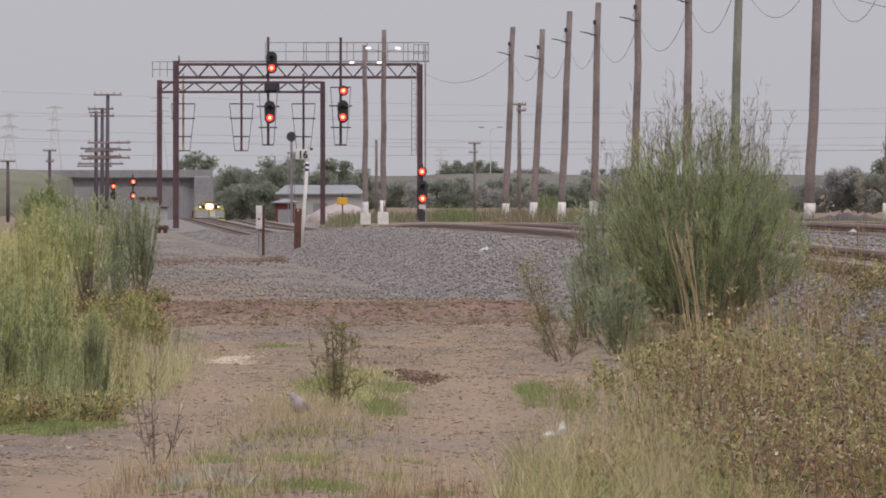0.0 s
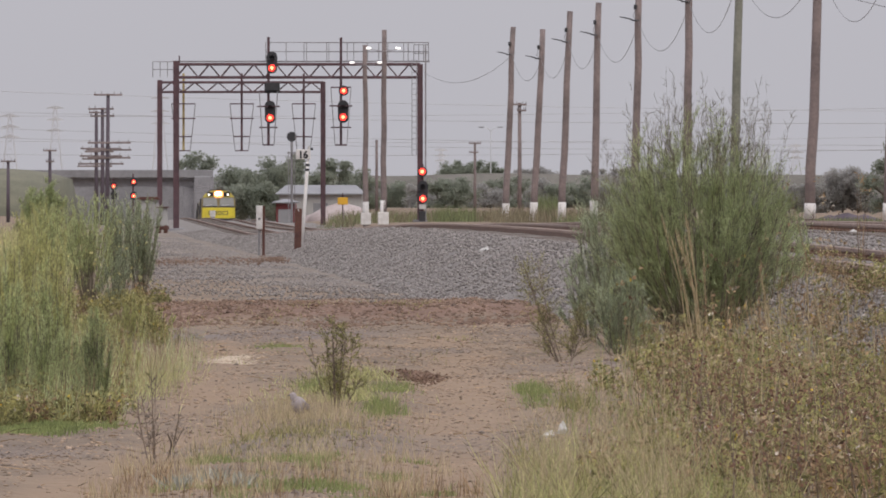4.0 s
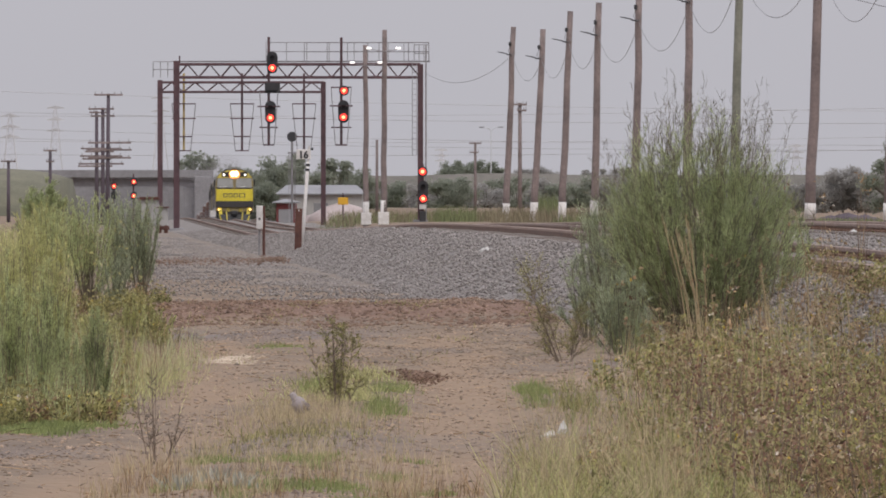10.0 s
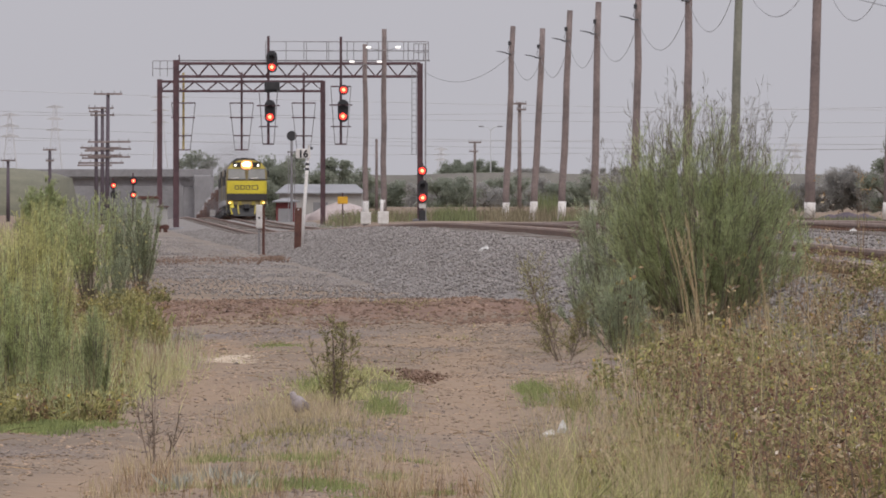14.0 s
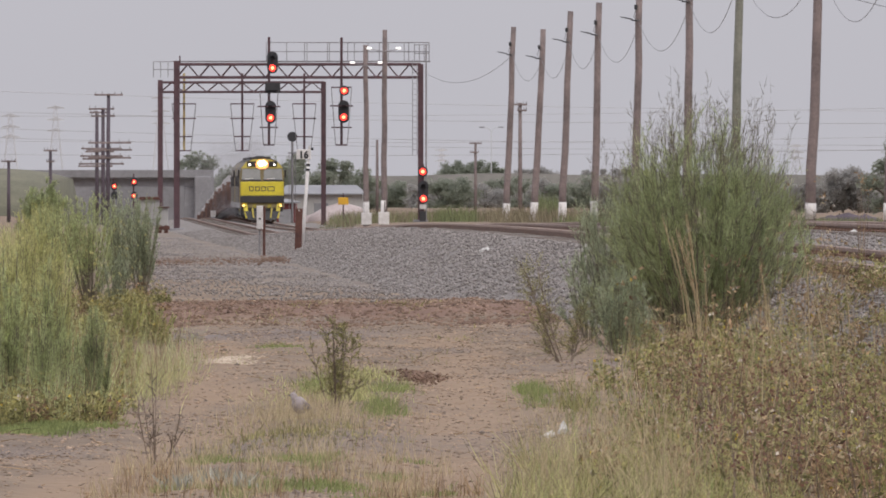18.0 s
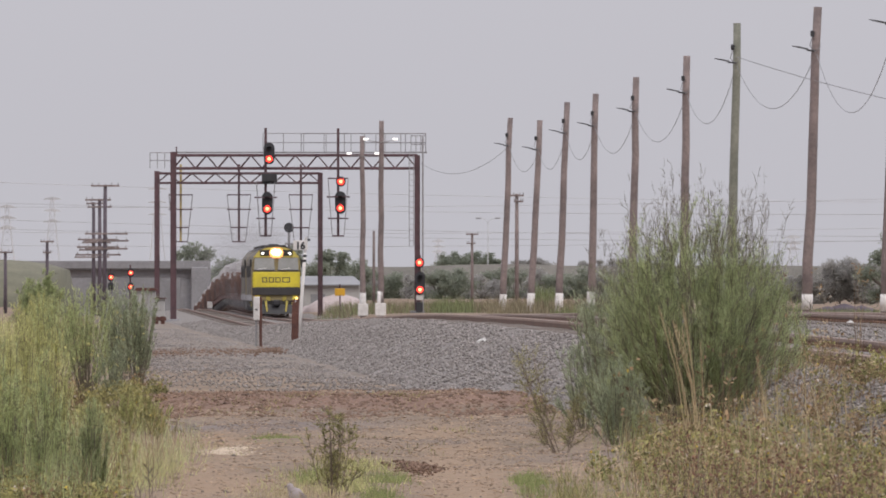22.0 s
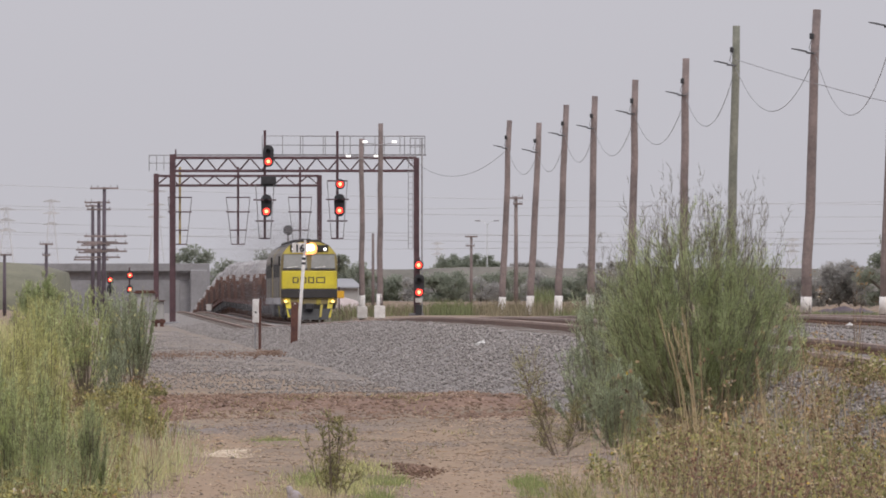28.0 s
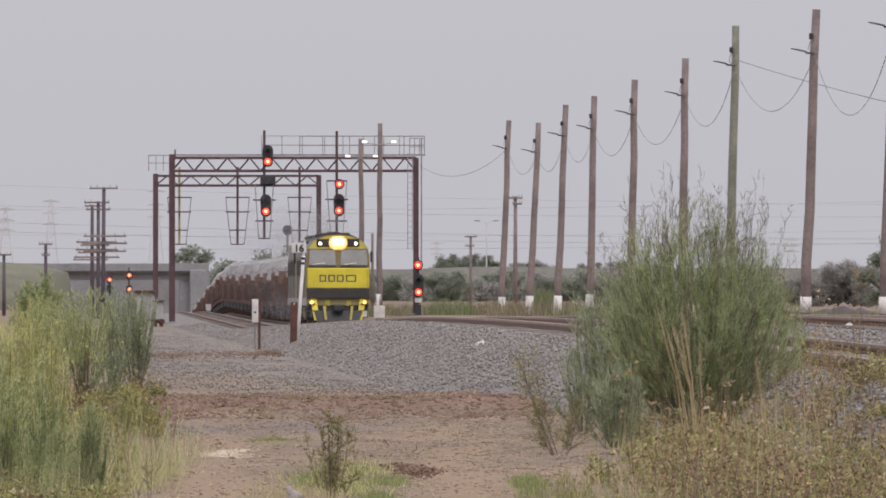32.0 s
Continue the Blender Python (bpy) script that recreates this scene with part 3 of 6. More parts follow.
def signal_head(root, x, y, z, w, h, lamps):
    """A black backing board with rounded ends, hoods and lamps that face the camera."""
    n = 16
    outline = []
    for k in range(n):
        a = 2 * math.pi * k / n
        outline.append((w * math.cos(a), (h - w) * (1 if math.sin(a) >= 0 else -1) + w * math.sin(a)))
    s = Shape().loft([[(x + a, y, z + b) for a, b in outline], [(x + a, y + 0.06, z + b) for a, b in outline]])
    board = part("signal_head", s, BLACK, root, "black signal head with lit red lamp")
    part("housing", Shape().box(x - w * 0.6, x + w * 0.6, y + 0.06, y + 0.4, z - h * 0.85, z + h * 0.85, 0.04), BLACK, board)
    for zz, lit in lamps:
        hood, rings = Shape(), []
        for yy, rr in ((y, 0.15), (y - 0.3, 0.15), (y - 0.3, 0.135), (y - 0.01, 0.135)):
            rings.append([(x + rr * math.cos(a), yy, z + zz + rr * math.sin(a)) for a in np.linspace(-0.3, math.pi + 0.3, 11)])
        hood.loft(rings, caps=False)
        part("hood", hood, BLACK, board)
        # A lit lens is drawn wider than its hood to include the red glow.
        part("lens", Shape().disc(x, y - 0.05, z + zz, 0.185 if lit else 0.11, 0.05), RED_LAMP if lit else BLACK, board, "glowing red lamp" if lit else "")
        if lit:
            # Burnt-out middle of the lamp, drawn as a brighter disc.
            part("filament", Shape().disc(x, y - 0.07, z + zz, 0.09, 0.03), LAMP_CORE, board)
    return board


def build_front_gantry():
    D = 552
    xl, xr = -14.54, -1.26
    root = gantry(D, xl, xr, -1.17, -0.71, 7.87, 7.16, 8.06, 7.87,
                  "maroon steel lattice gantry over the tracks with red signals", 22)
    z0 = -1.17
    X, Z = lambda x: x - xl, lambda z: z - z0
    # walkway guards
    railing(root, X(-9.65), X(-0.80), 0.0, Z(8.06), 1.0, 8)
    railing(root, X(-7.59), X(-0.80), 1.0, Z(8.06), 1.0, 5)
    railing(root, X(-15.80), X(-14.60), 0.0, Z(7.16), 0.85, 3)
    railing(root, X(-1.60), X(-0.80), 0.5, Z(7.99), 0.95, 3)
    part("walkway", Shape().box(X(-14.54), X(-0.74), 0.15, 0.85, Z(7.99), Z(8.06)), GREY_STEEL, root)
    part("finial", bar((X(-14.36), 0, Z(7.87)), (X(-14.36), 0, Z(8.33)), 0.04), DARK_STEEL, root)
    # ladder on the right post
    part("conduit", bar((X(-0.96), -0.2, Z(-0.6)), (X(-0.96), -0.2, Z(8.9)), 0.045), GREY_STEEL, root, "pale steel conduit")
    for k in (-1.70, -1.45):
        part("ladder_rail", bar((X(k), -0.35, Z(2.92)), (X(k), -0.35, Z(8.1)), 0.02), GREY_STEEL, root)
    for i in range(18):
        z = Z(2.92) + i * 0.3
        part("rung", bar((X(-1.70), -0.35, z), (X(-1.45), -0.35, z), 0.014, 4), GREY_STEEL, root)
    # first mast
    xa, y = X(-9.50), -0.55
    cage(root, xa, y, Z(3.44), Z(9.35), [(Z(6.40), 0.5, 0.3), (Z(5.57), 0.62, 0.35), (Z(4.43), 0.5, 0.35), (Z(3.48), 0.3, 0.3)], DARK_STEEL)
    signal_head(root, X(-9.31), y - 0.2, Z(7.96), 0.3, 0.6, [(-0.30, True), (0.25, False)])
    part("blank_board", Shape().box(X(-9.71), X(-8.88), y - 0.3, y - 0.1, Z(6.30), Z(6.86), 0.02), BLACK, root, "black blank indicator box")
    signal_head(root, X(-9.41), y - 0.2, Z(5.26), 0.3, 0.62, [(-0.31, True), (0.25, False)])
    # second mast
    xb = X(-5.56)
    cage(root, xb, y, Z(3.44), Z(9.32), [(Z(6.61), 0.55, 0.3), (Z(5.60), 0.62, 0.35), (Z(4.43), 0.55, 0.35), (Z(3.48), 0.32, 0.3)], DARK_STEEL)
    signal_head(root, X(-5.41), y - 0.2, Z(6.43), 0.27, 0.28, [(0.0, True)])
    signal_head(root, X(-5.44), y - 0.2, Z(5.29), 0.3, 0.62, [(-0.30, True), (0.25, False)])
    # pair on the post
    xc = X(-1.14)
    part("bracket", Shape().box(xc - 0.07, xc + 0.07, -0.9, -0.76, Z(-0.67), Z(2.46), 0.01), DARK_STEEL, root)
    signal_head(root, X(-1.14), -1.1, Z(2.03), 0.27, 0.28, [(0.0, True)])
    signal_head(root, X(-1.11), -1.1, Z(0.92), 0.28, 0.62, [(-0.36, True), (0.3, False)])
    part("number_plate", Shape().box(xc - 0.17, xc + 0.2, -1.15, -1.1, Z(0.00), Z(0.25)), WHITE, root, "small white plate")
    part("case", Shape().box(xc - 0.18, xc + 0.18, -1.1, -0.7, Z(-0.67), Z(-0.12), 0.03), BLACK, root)
    return root


def build_rear_gantry():
    D = 641
    xl, xr, z0 = -17.92, -7.60, -1.40
    root = gantry(D, xl, xr, z0, -1.47, 7.74, 7.13, 7.88, 7.78,
                  "maroon steel lattice gantry seen from behind with hanging stages", 14)
    X, Z = lambda x: x - xl, lambda z: z - z0
    for px, bottom, material in ((-16.42, 3.38, YELLOW_STEEL), (-12.74, 2.60, DARK_STEEL), (-8.82, 3.38, DARK_STEEL)):
        cage(root, X(px), 0.5, Z(3.38), Z(8.31), [(Z(6.38), 0.75, 0.35), (Z(5.46), 0.75, 0.4), (Z(4.31), 0.5, 0.35), (Z(3.42), 0.42, 0.3)], material)
    return root


front_gantry = build_front_gantry()
rear_gantry = build_rear_gantry()


# ---- timber poles beside the line ----
def timber_pole(at, height, lean, material, label, arm=True, base_white=0.9, arm_drop=1.3):
    root = thing("lighting_pole", at, label, "pole", "poles beside the line")
    rng = random.Random(int(at[1]))
    pts = [(lean * k / 6 + 0.03 * rng.uniform(-1, 1) * (0 < k < 6), 0.02 * rng.uniform(-1, 1), height * k / 6 - (0.8 if k == 0 else 0)) for k in range(7)]
    part("shaft", Shape().tube(pts, 0.165, 10, 0.125), material, root, smooth=True)
    if base_white:
        part("painted_band", Shape().tube([(0, 0, 0.03), (lean * base_white / height, 0, base_white)], 0.171, 12, 0.169), WHITE, root, "peeling white paint band", smooth=True)
    if arm:
        z, x = height - arm_drop, lean * (height - arm_drop) / height
        part("bracket", Shape().tube([(x, -0.1, z), (x - 0.28, -0.2, z + 0.02)], 0.03, 5), BLACK, root)
        lamp = Shape().loft([[(x - 0.25, -0.2 + a, z + 0.05 + b) for a, b in ((-0.05, -0.025), (0.05, -0.025), (0.04, 0.025), (-0.04, 0.025))],
                             [(x - 0.5, -0.2 + a, z + 0.10 + b) for a, b in ((-0.07, -0.02), (0.07, -0.02), (0.04, 0.03), (-0.04, 0.03))],
                             [(x - 0.72, -0.2 + a, z + 0.14 + b) for a, b in ((-0.03, -0.01), (0.03, -0.01), (0.02, 0.015), (-0.02, 0.015))]])
        part("lamp_head", lamp, BLACK, root, "dark slim lamp head")
        part("fuse_box", Shape().box(x - 0.18, x - 0.06, -0.22, -0.1, z + 0.42, z + 0.6, 0.02), BLACK, root)
        part("drip_loop", Shape().tube([(x - 0.12, -0.2, z + 0.42), (x - 0.2, -0.2, z + 0.15), (x - 0.05, -0.2, z - 0.02), (x + 0.12, -0.18, z + 0.12)], 0.013, 4), CABLE, root)
    return root


POLES = [  # x, distance, foot, top, lean
    (12.97, 255, 0.45, 9.5, 0.2), (12.16, 277, 0.45, 9.6, 0.3), (10.83, 300, 0.4, 9.39, 0.33), (9.46, 331, 0.2, 9.67, 0.22),
    (8.48, 354, 0.1, 9.09, 0.12), (7.19, 381, 0.0, 8.86, 0.16), (6.00, 405, -0.1, 8.66, 0.2),
    (4.95, 425, -0.2, 8.65, 0.36), (3.94, 445, -0.25, 8.19, 0.42), (2.88, 470, -0.36, 8.67, 0.36),
]
for i, (x, y, z0, z1, lean) in enumerate(POLES):
    timber_pole((x, y, z0), z1 - z0, lean, TIMBER_GREEN if i == 3 else TIMBER,
                "greenish treated timber lighting pole" if i == 3 else "weathered timber lighting pole with white painted foot beside the railway" if i > 5 else "weathered timber lighting pole beside the railway", base_white=0.85 if i > 5 else (0.5 if i in (1, 2) else 0))
for x, y, z0, z1, lean in ((-4.18, 548, -0.90, 8.86, -0.05), (-3.07, 520, -0.77, 9.27, 0.05)):
    p = timber_pole((x, y, z0), z1 - z0, lean, TIMBER, "tall weathered timber floodlight pole with white painted foot", arm=False, base_white=1.3)
    part("stay_block", Shape().box(-0.28, 0.28, -0.2, -0.1, 0.05, 0.7, 0.03), WHITE, p)
    for k in (-0.75, 0.75):
        part("floodlight", Shape().box(k - 0.13, k + 0.13, -0.35, -0.1, z1 - z0 - 1.0, z1 - z0 - 0.89, 0.03), FLOOD, p, "small lit white floodlight")
        part("arm", bar((0, -0.15, z1 - z0 - 1.1), (k, -0.2, z1 - z0 - 1.0), 0.02), GREY_STEEL, p)


def hung_cable(a, b, sag, r=0.014, label="sagging black cable between two poles", material=None):
    root_at = a
    pts = []
    for k in range(19):
        u = k / 18
        pts.append((a[0] + (b[0] - a[0]) * u - a[0], (b[1] - a[1]) * u, (b[2] - a[2]) * u - sag * 4 * u * (1 - u)))
    ob = part("overhead_cable", Shape().tube(pts, r, 4), material or CABLE, None, at=root_at)
    return tagged(ob, label, "cable", "overhead cables")


def pole_tie(p, drop):
    x, y, z0, z1, lean = p
    return (x + lean * (z1 - z0 - drop) / (z1 - z0), y, z1 - drop)


for p, q in zip(POLES, POLES[1:]):
    hung_cable(pole_tie(p, 1.35), pole_tie(q, 1.35), 2.05 if p[1] < 290 else 1.55 - 0.0036 * (p[1] - 300), 0.011)
hung_cable(pole_tie(POLES[-1], 1.3), (-1.05, 552, 7.44), 0.9, 0.012)
hung_cable(pole_tie(POLES[3], 1.1), pole_tie(POLES[0], 4.0), 0.1, 0.011)


# ---- lineside posts and cases near the marker ----
def kilometre_post():
    root = thing("distance_post", (-3.51, 250, -0.18), "leaning white distance post with number board sixteen", "sign post", "lineside posts")
    top = (0.17, 0, 2.2)
    part("pole", Shape().tube([(0, 0, -0.2), top], 0.042, 8), WHITE, root, smooth=True)
    for z in (2.02, 2.14):
        part("band", Shape().tube([(0.17 * (z - 0.03) / 2.2, 0, z - 0.03), (0.17 * (z + 0.03) / 2.2, 0, z + 0.03)], 0.05, 8), BLACK, root)
    part("pole_top", Shape().tube([top, (0.2, 0, 2.6)], 0.03, 8), WHITE, root)
    board = part("board", Shape().box(-0.12, 0.24, -0.06, -0.035, 2.28, 2.52, 0.01), WHITE, root, "white board with black number sixteen")
    text = bpy.data.curves.new("number", "FONT")
    text.body, text.size, text.align_x, text.extrude, text.offset = "16", 0.24, "CENTER", 0.004, 0.009
    ob = new("number", text)
    ob.matrix_basis = pose(0.06, -0.068, 2.31, 90, 0, 0)
    dg = bpy.context.evaluated_depsgraph_get()
    me = bpy.data.meshes.new_from_object(ob.evaluated_get(dg))
    bpy.data.objects.remove(ob)
    me.materials.clear()
    me.materials.append(BLACK)
    num = part("number", me, BLACK, board)
    num.matrix_basis = pose(0.06, -0.068, 2.31, 90, 0, 0)
    part("tag", Shape().box(0.24, 0.3, -0.06, -0.03, 2.5, 2.56), BLACK, root)


def rail_stub():
    root = thing("rail_stub", (-3.51, 244, -0.22), "short upright post of rusty old rail", "post", "lineside posts")
    s = Shape()
    prof = [(-0.085, -0.07), (0.085, -0.07), (0.085, -0.045), (0.02, -0.03), (0.02, 0.05), (0.06, 0.06), (0.06, 0.09), (-0.06, 0.09), (-0.06, 0.06), (-0.02, 0.05), (-0.02, -0.03), (-0.085, -0.045)]
    s.loft([[(a + 0.0, b, -0.3) for a, b in prof], [(a + 0.03, b, 1.12) for a, b in prof]])
    part("rail_post", s, RUST, root)
    part("bolt", Shape().disc(0.03, -0.11, 1.08, 0.02, 0.03, 8), WHITE, root)


def line_case():
    root = thing("line_case", (-4.59, 256, -0.32), "small pale instrument box on a rusty steel post", "instrument case", "lineside posts")
    part("post", Shape().box(0.02, 0.09, -0.03, 0.04, -0.3, 1.25, 0.005), RUST, root)
    part("conduit", bar((-0.06, 0, -0.2), (-0.06, 0, 0.7), 0.025), GREY_STEEL, root)
    box = part("box", Shape().box(-0.13, 0.03, -0.1, 0.02, 0.66, 1.26, 0.012), WHITE, root, "pale grey painted steel box")
    part("door", Shape().box(-0.115, 0.015, -0.112, -0.1, 0.68, 1.24, 0.004), WHITE, box)
    part("latch", Shape().disc(-0.05, -0.13, 0.93, 0.03, 0.03, 8), BLACK, box)


kilometre_post()
rail_stub()
line_case()


def mast_signal():
    """A round-headed signal seen from behind on a slim galvanised mast."""
    D = 720
    root = thing("mast_signal", (-10.75, D, -1.77), "slim galvanised mast with a round black signal head", "railway signal")
    h = 4.89 - -1.77
    part("mast", Shape().tube([(0, 0, -0.4), (0, 0, h - 0.4)], 0.09, 8), GREY_STEEL, root)
    part("head", Shape().disc(0, -0.12, h - 0.25, 0.36, 0.2), BLACK, root)
    part("stage", Shape().box(-0.3, 0.3, -0.3, 0.3, h - 1.45, h - 1.35), GREY_STEEL, root)
    for k in (-0.22, 0.22):
        part("ladder_rail", bar((k, -0.25, 0), (k, -0.25, h - 1.3), 0.025), GREY_STEEL, root)


def far_signal(px, D, zs, lit, foot):
    root = thing("mast_signal", (px, D, foot), "distant signal mast with red lamps", "railway signal", "far signals")
    part("mast", Shape().tube([(0, 0, -0.5), (0, 0, zs[-1] - foot + 0.7)], 0.08, 6), DARK_STEEL, root)
    for z, on in zip(zs, lit):
        signal_head(root, 0.05, -0.2, z - foot, 0.3, 0.38, [(0.0, on)])


mast_signal()
far_signal(-26.90, 880, (0.18, 1.40), (True, True), -3.0)
far_signal(-29.43, 905, (0.19, 1.00), (False, True), -3.0)


def warning_sign():
    root = thing("warning_sign", (-6.24, 630, -1.21), "small yellow board on a dark post", "sign", "lineside posts")
    part("post", Shape().tube([(0, 0, -0.3), (0, 0, 1.95)], 0.05, 6), DARK_STEEL, root)
    part("board", Shape().box(-0.32, 0.32, -0.09, -0.05, 1.25, 1.7, 0.02), SIGN_YELLOW, root, "amber yellow board")


def relay_case(px, D, foot, w, h, pitched):
    root = thing("relay_case", (px, D, foot), "weathered pale steel relay cabinet beside the track", "cabinet", "relay cabinets")
    part("body", Shape().box(-w / 2, w / 2, -0.4, 0.4, -0.2, h, 0.03), WALL_PALE, root)
    for k in (-1, 1):
        part("door", Shape().box(k * w / 4 - w * 0.21, k * w / 4 + w * 0.21, -0.425, -0.4, 0.15, h - 0.15, 0.01), WALL_PALE, root)
    s = Shape()
    e = w / 2 + 0.12
    z = h + (0.16 if pitched else 0.06)
    s.loft([[(-e, yy, h), (e, yy, h), (e * 0.75, yy, z), (-e * 0.75, yy, z)] for yy in (-0.55, 0.55)])
    part("roof", s, RUST, root)


box = thing("lineside_box", (-17.27, 760, -1.3), "small white box beside the far track", "box", "lineside posts")
part("case", Shape().box(-0.2, 0.2, -0.2, 0.2, 0.1, 0.52, 0.03), WHITE, box)
part("lid", Shape().box(-0.23, 0.23, -0.23, 0.23, 0.52, 0.57, 0.01), WHITE, box)
part("plinth", Shape().box(-0.16, 0.16, -0.16, 0.16, -0.3, 0.1, 0.02), CONCRETE, box)
warning_sign()
relay_case(-16.25, 560, -0.77, 1.1, 1.25, True)
relay_case(-15.36, 556, -0.75, 0.5, 0.8, False)
stumps = thing("low_stop_block", (-13.98, 505, -1.18), "low rusty steel stop block", "stop block")
for k in (-0.16, 0.16):
    part("stub", Shape().box(k - 0.1, k + 0.1, -0.1, 0.1, -0.2, 0.5, 0.02), RUST, stumps)
part("beam", Shape().box(-0.34, 0.34, -0.16, -0.1, 0.28, 0.46, 0.02), RUST, stumps)


# ---- old telegraph poles ----
def telegraph_pole(px, D, foot, top, arms, lean=0.0, wood=TIMBER_DARK):
    root = thing("telegraph_pole", (px, D, foot), "dark old telegraph pole with several crossarms", "telegraph pole", "telegraph poles")
    h = top - foot
    part("shaft", Shape().tube([(0, 0, -0.5), (lean, 0, h)], 0.15, 8, 0.11), wood, root, smooth=True)
    for drop, w, off in arms:
        x = lean * (h - drop) / h + off
        arm = part("crossarm", Shape().box(x - w, x + w, -0.2, -0.1, h - drop - 0.055, h - drop + 0.055, 0.01), TIMBER, root)
        for k in (-0.9, -0.45, 0.45, 0.9):
            part("insulator", Shape().tube([(x + k * w, -0.15, h - drop + 0.05), (x + k * w, -0.15, h - drop + 0.2)], 0.04, 6, 0.025), GREY_STEEL, arm)


telegraph_pole(-21.21, 640, -1.5, 7.02, [(0.08, 0.9, 0.0), (3.1, 1.35, 0.1), (3.55, 1.4, 0.1), (4.05, 1.35, 0.1)], 0.07)
telegraph_pole(-22.50, 670, -1.6, 6.34, [(0.08, 0.85, -0.1), (0.55, 0.8, 0.0), (2.7, 1.35, -0.1), (3.2, 1.4, -0.1), (3.7, 1.5, -0.1)])
telegraph_pole(-23.93, 700, -1.6, 6.32, [(0.1, 0.6, 0.1), (2.8, 1.0, 0.2), (3.3, 1.0, 0.0), (3.8, 1.2, -0.1)])
telegraph_pole(-29.46, 760, -1.7, 3.84, [(0.08, 0.5, 0.0), (0.9, 0.3, 0.0)])
telegraph_pole(-32.59, 760, -1.7, 3.04, [(0.08, 0.55, 0.0)])
telegraph_pole(4.89, 650, -1.2, 6.52, [(0.12, 0.45, 0.0), (0.5, 0.3, 0.12)], 0.0, TIMBER)
telegraph_pole(2.81, 900, -1.8, 4.91, [(0.1, 0.55, 0.0), (0.9, 0.4, -0.1)], 0.0, TIMBER)
telegraph_pole(-5.91, 900, -1.8, 5.11, [], 0.0, TIMBER)


# ---- distant power line ----
def pylon(px, D, foot, top, w):
    root = thing("transmission_tower", (px, D, foot), "lattice transmission tower far away, paled as by haze", "pylon", "transmission towers")
    h = top - foot
    half = lambda u: w * (1 - u) ** 1.2 + w * 0.16
    for sx in (-1, 1):
        for sy in (-1, 1):
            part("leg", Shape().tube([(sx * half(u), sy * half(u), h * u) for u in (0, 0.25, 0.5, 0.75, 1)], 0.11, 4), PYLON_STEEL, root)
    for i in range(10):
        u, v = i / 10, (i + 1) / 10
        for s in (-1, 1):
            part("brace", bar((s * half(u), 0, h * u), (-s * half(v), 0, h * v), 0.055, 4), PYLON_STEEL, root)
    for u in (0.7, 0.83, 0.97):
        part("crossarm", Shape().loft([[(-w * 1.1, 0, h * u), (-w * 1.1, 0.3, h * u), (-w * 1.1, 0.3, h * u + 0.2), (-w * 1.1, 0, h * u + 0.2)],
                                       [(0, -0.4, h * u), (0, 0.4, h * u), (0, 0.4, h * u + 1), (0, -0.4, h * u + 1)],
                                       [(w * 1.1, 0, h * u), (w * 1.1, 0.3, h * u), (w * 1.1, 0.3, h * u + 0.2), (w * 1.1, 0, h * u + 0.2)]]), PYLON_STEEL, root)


pylon(-126.25, 3300, -2, 25.49, 2.6)
pylon(-128.14, 3000, -2, 20.81, 2.6)
pylon(-100.44, 3600, -2, 31.27, 3.0)
pylon(125.10, 3600, -2, 13.63, 2.6)
pylon(-0.89, 4000, -2, 13.41, 2.4)
pylon(-90.0, 1500, -2, 24.0, 2.6)
pylon(90.0, 1500, -2, 24.0, 2.6)
for k, (za, zb) in enumerate(((15.6, 11.6), (12.3, 10.0), (11.2, 12.8), (8.5, 6.0), (10.0, 6.6), (5.6, 6.6), (7.6, 8.4))):
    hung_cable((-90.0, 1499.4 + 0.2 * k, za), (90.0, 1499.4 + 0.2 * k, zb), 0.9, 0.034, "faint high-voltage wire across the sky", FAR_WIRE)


# ---- road bridge over the line ----
def overpass():
    D = 1010
    x0, x1 = -95.0, -24.30
    root = thing("road_overpass", (x0, D, -5.5), "grey concrete road bridge over the railway cutting", "bridge")
    Z = lambda z: z + 5.5
    w = x1 - x0
    part("deck", Shape().box(0, w, 0, 11, Z(1.60), Z(2.05), 0.05), CONCRETE, root)
    part("parapet", Shape().box(0, w + 1.4, -0.25, 0, Z(1.77), Z(2.56), 0.05), CONCRETE, root)
    for k in range(5):
        part("girder", Shape().box(0, w, 0.8 + k * 2.3, 1.4 + k * 2.3, Z(0.87), Z(1.60), 0.03), CONCRETE, root)
    for x in (w - 1.0, w - 16.0, w - 37.0, w - 60):
        part("pier", Shape().box(x - 0.6, x + 0.6, 0.8, 10, -1.5, Z(0.87), 0.08), CONCRETE, root)
    part("abutment", Shape().box(w - 0.5, w + 1.2, -0.5, 11.5, -1, Z(1.94), 0.1), CONCRETE, root, "pale concrete abutment")
    # Flat grey slab added behind the bridge in place of the far haze.
    s = Shape().loft([[(-40, 60, 0), (w + 10, 60, 0), (w + 10, 64, 0), (-40, 64, 0)], [(-40, 60, Z(1.36)), (w + 10, 60, Z(1.36)), (w + 10, 64, Z(1.36)), (-40, 64, Z(1.36))]])
    part("retaining_wall", s, CONCRETE, root, "grey slab standing for the haze beneath the bridge")


overpass()


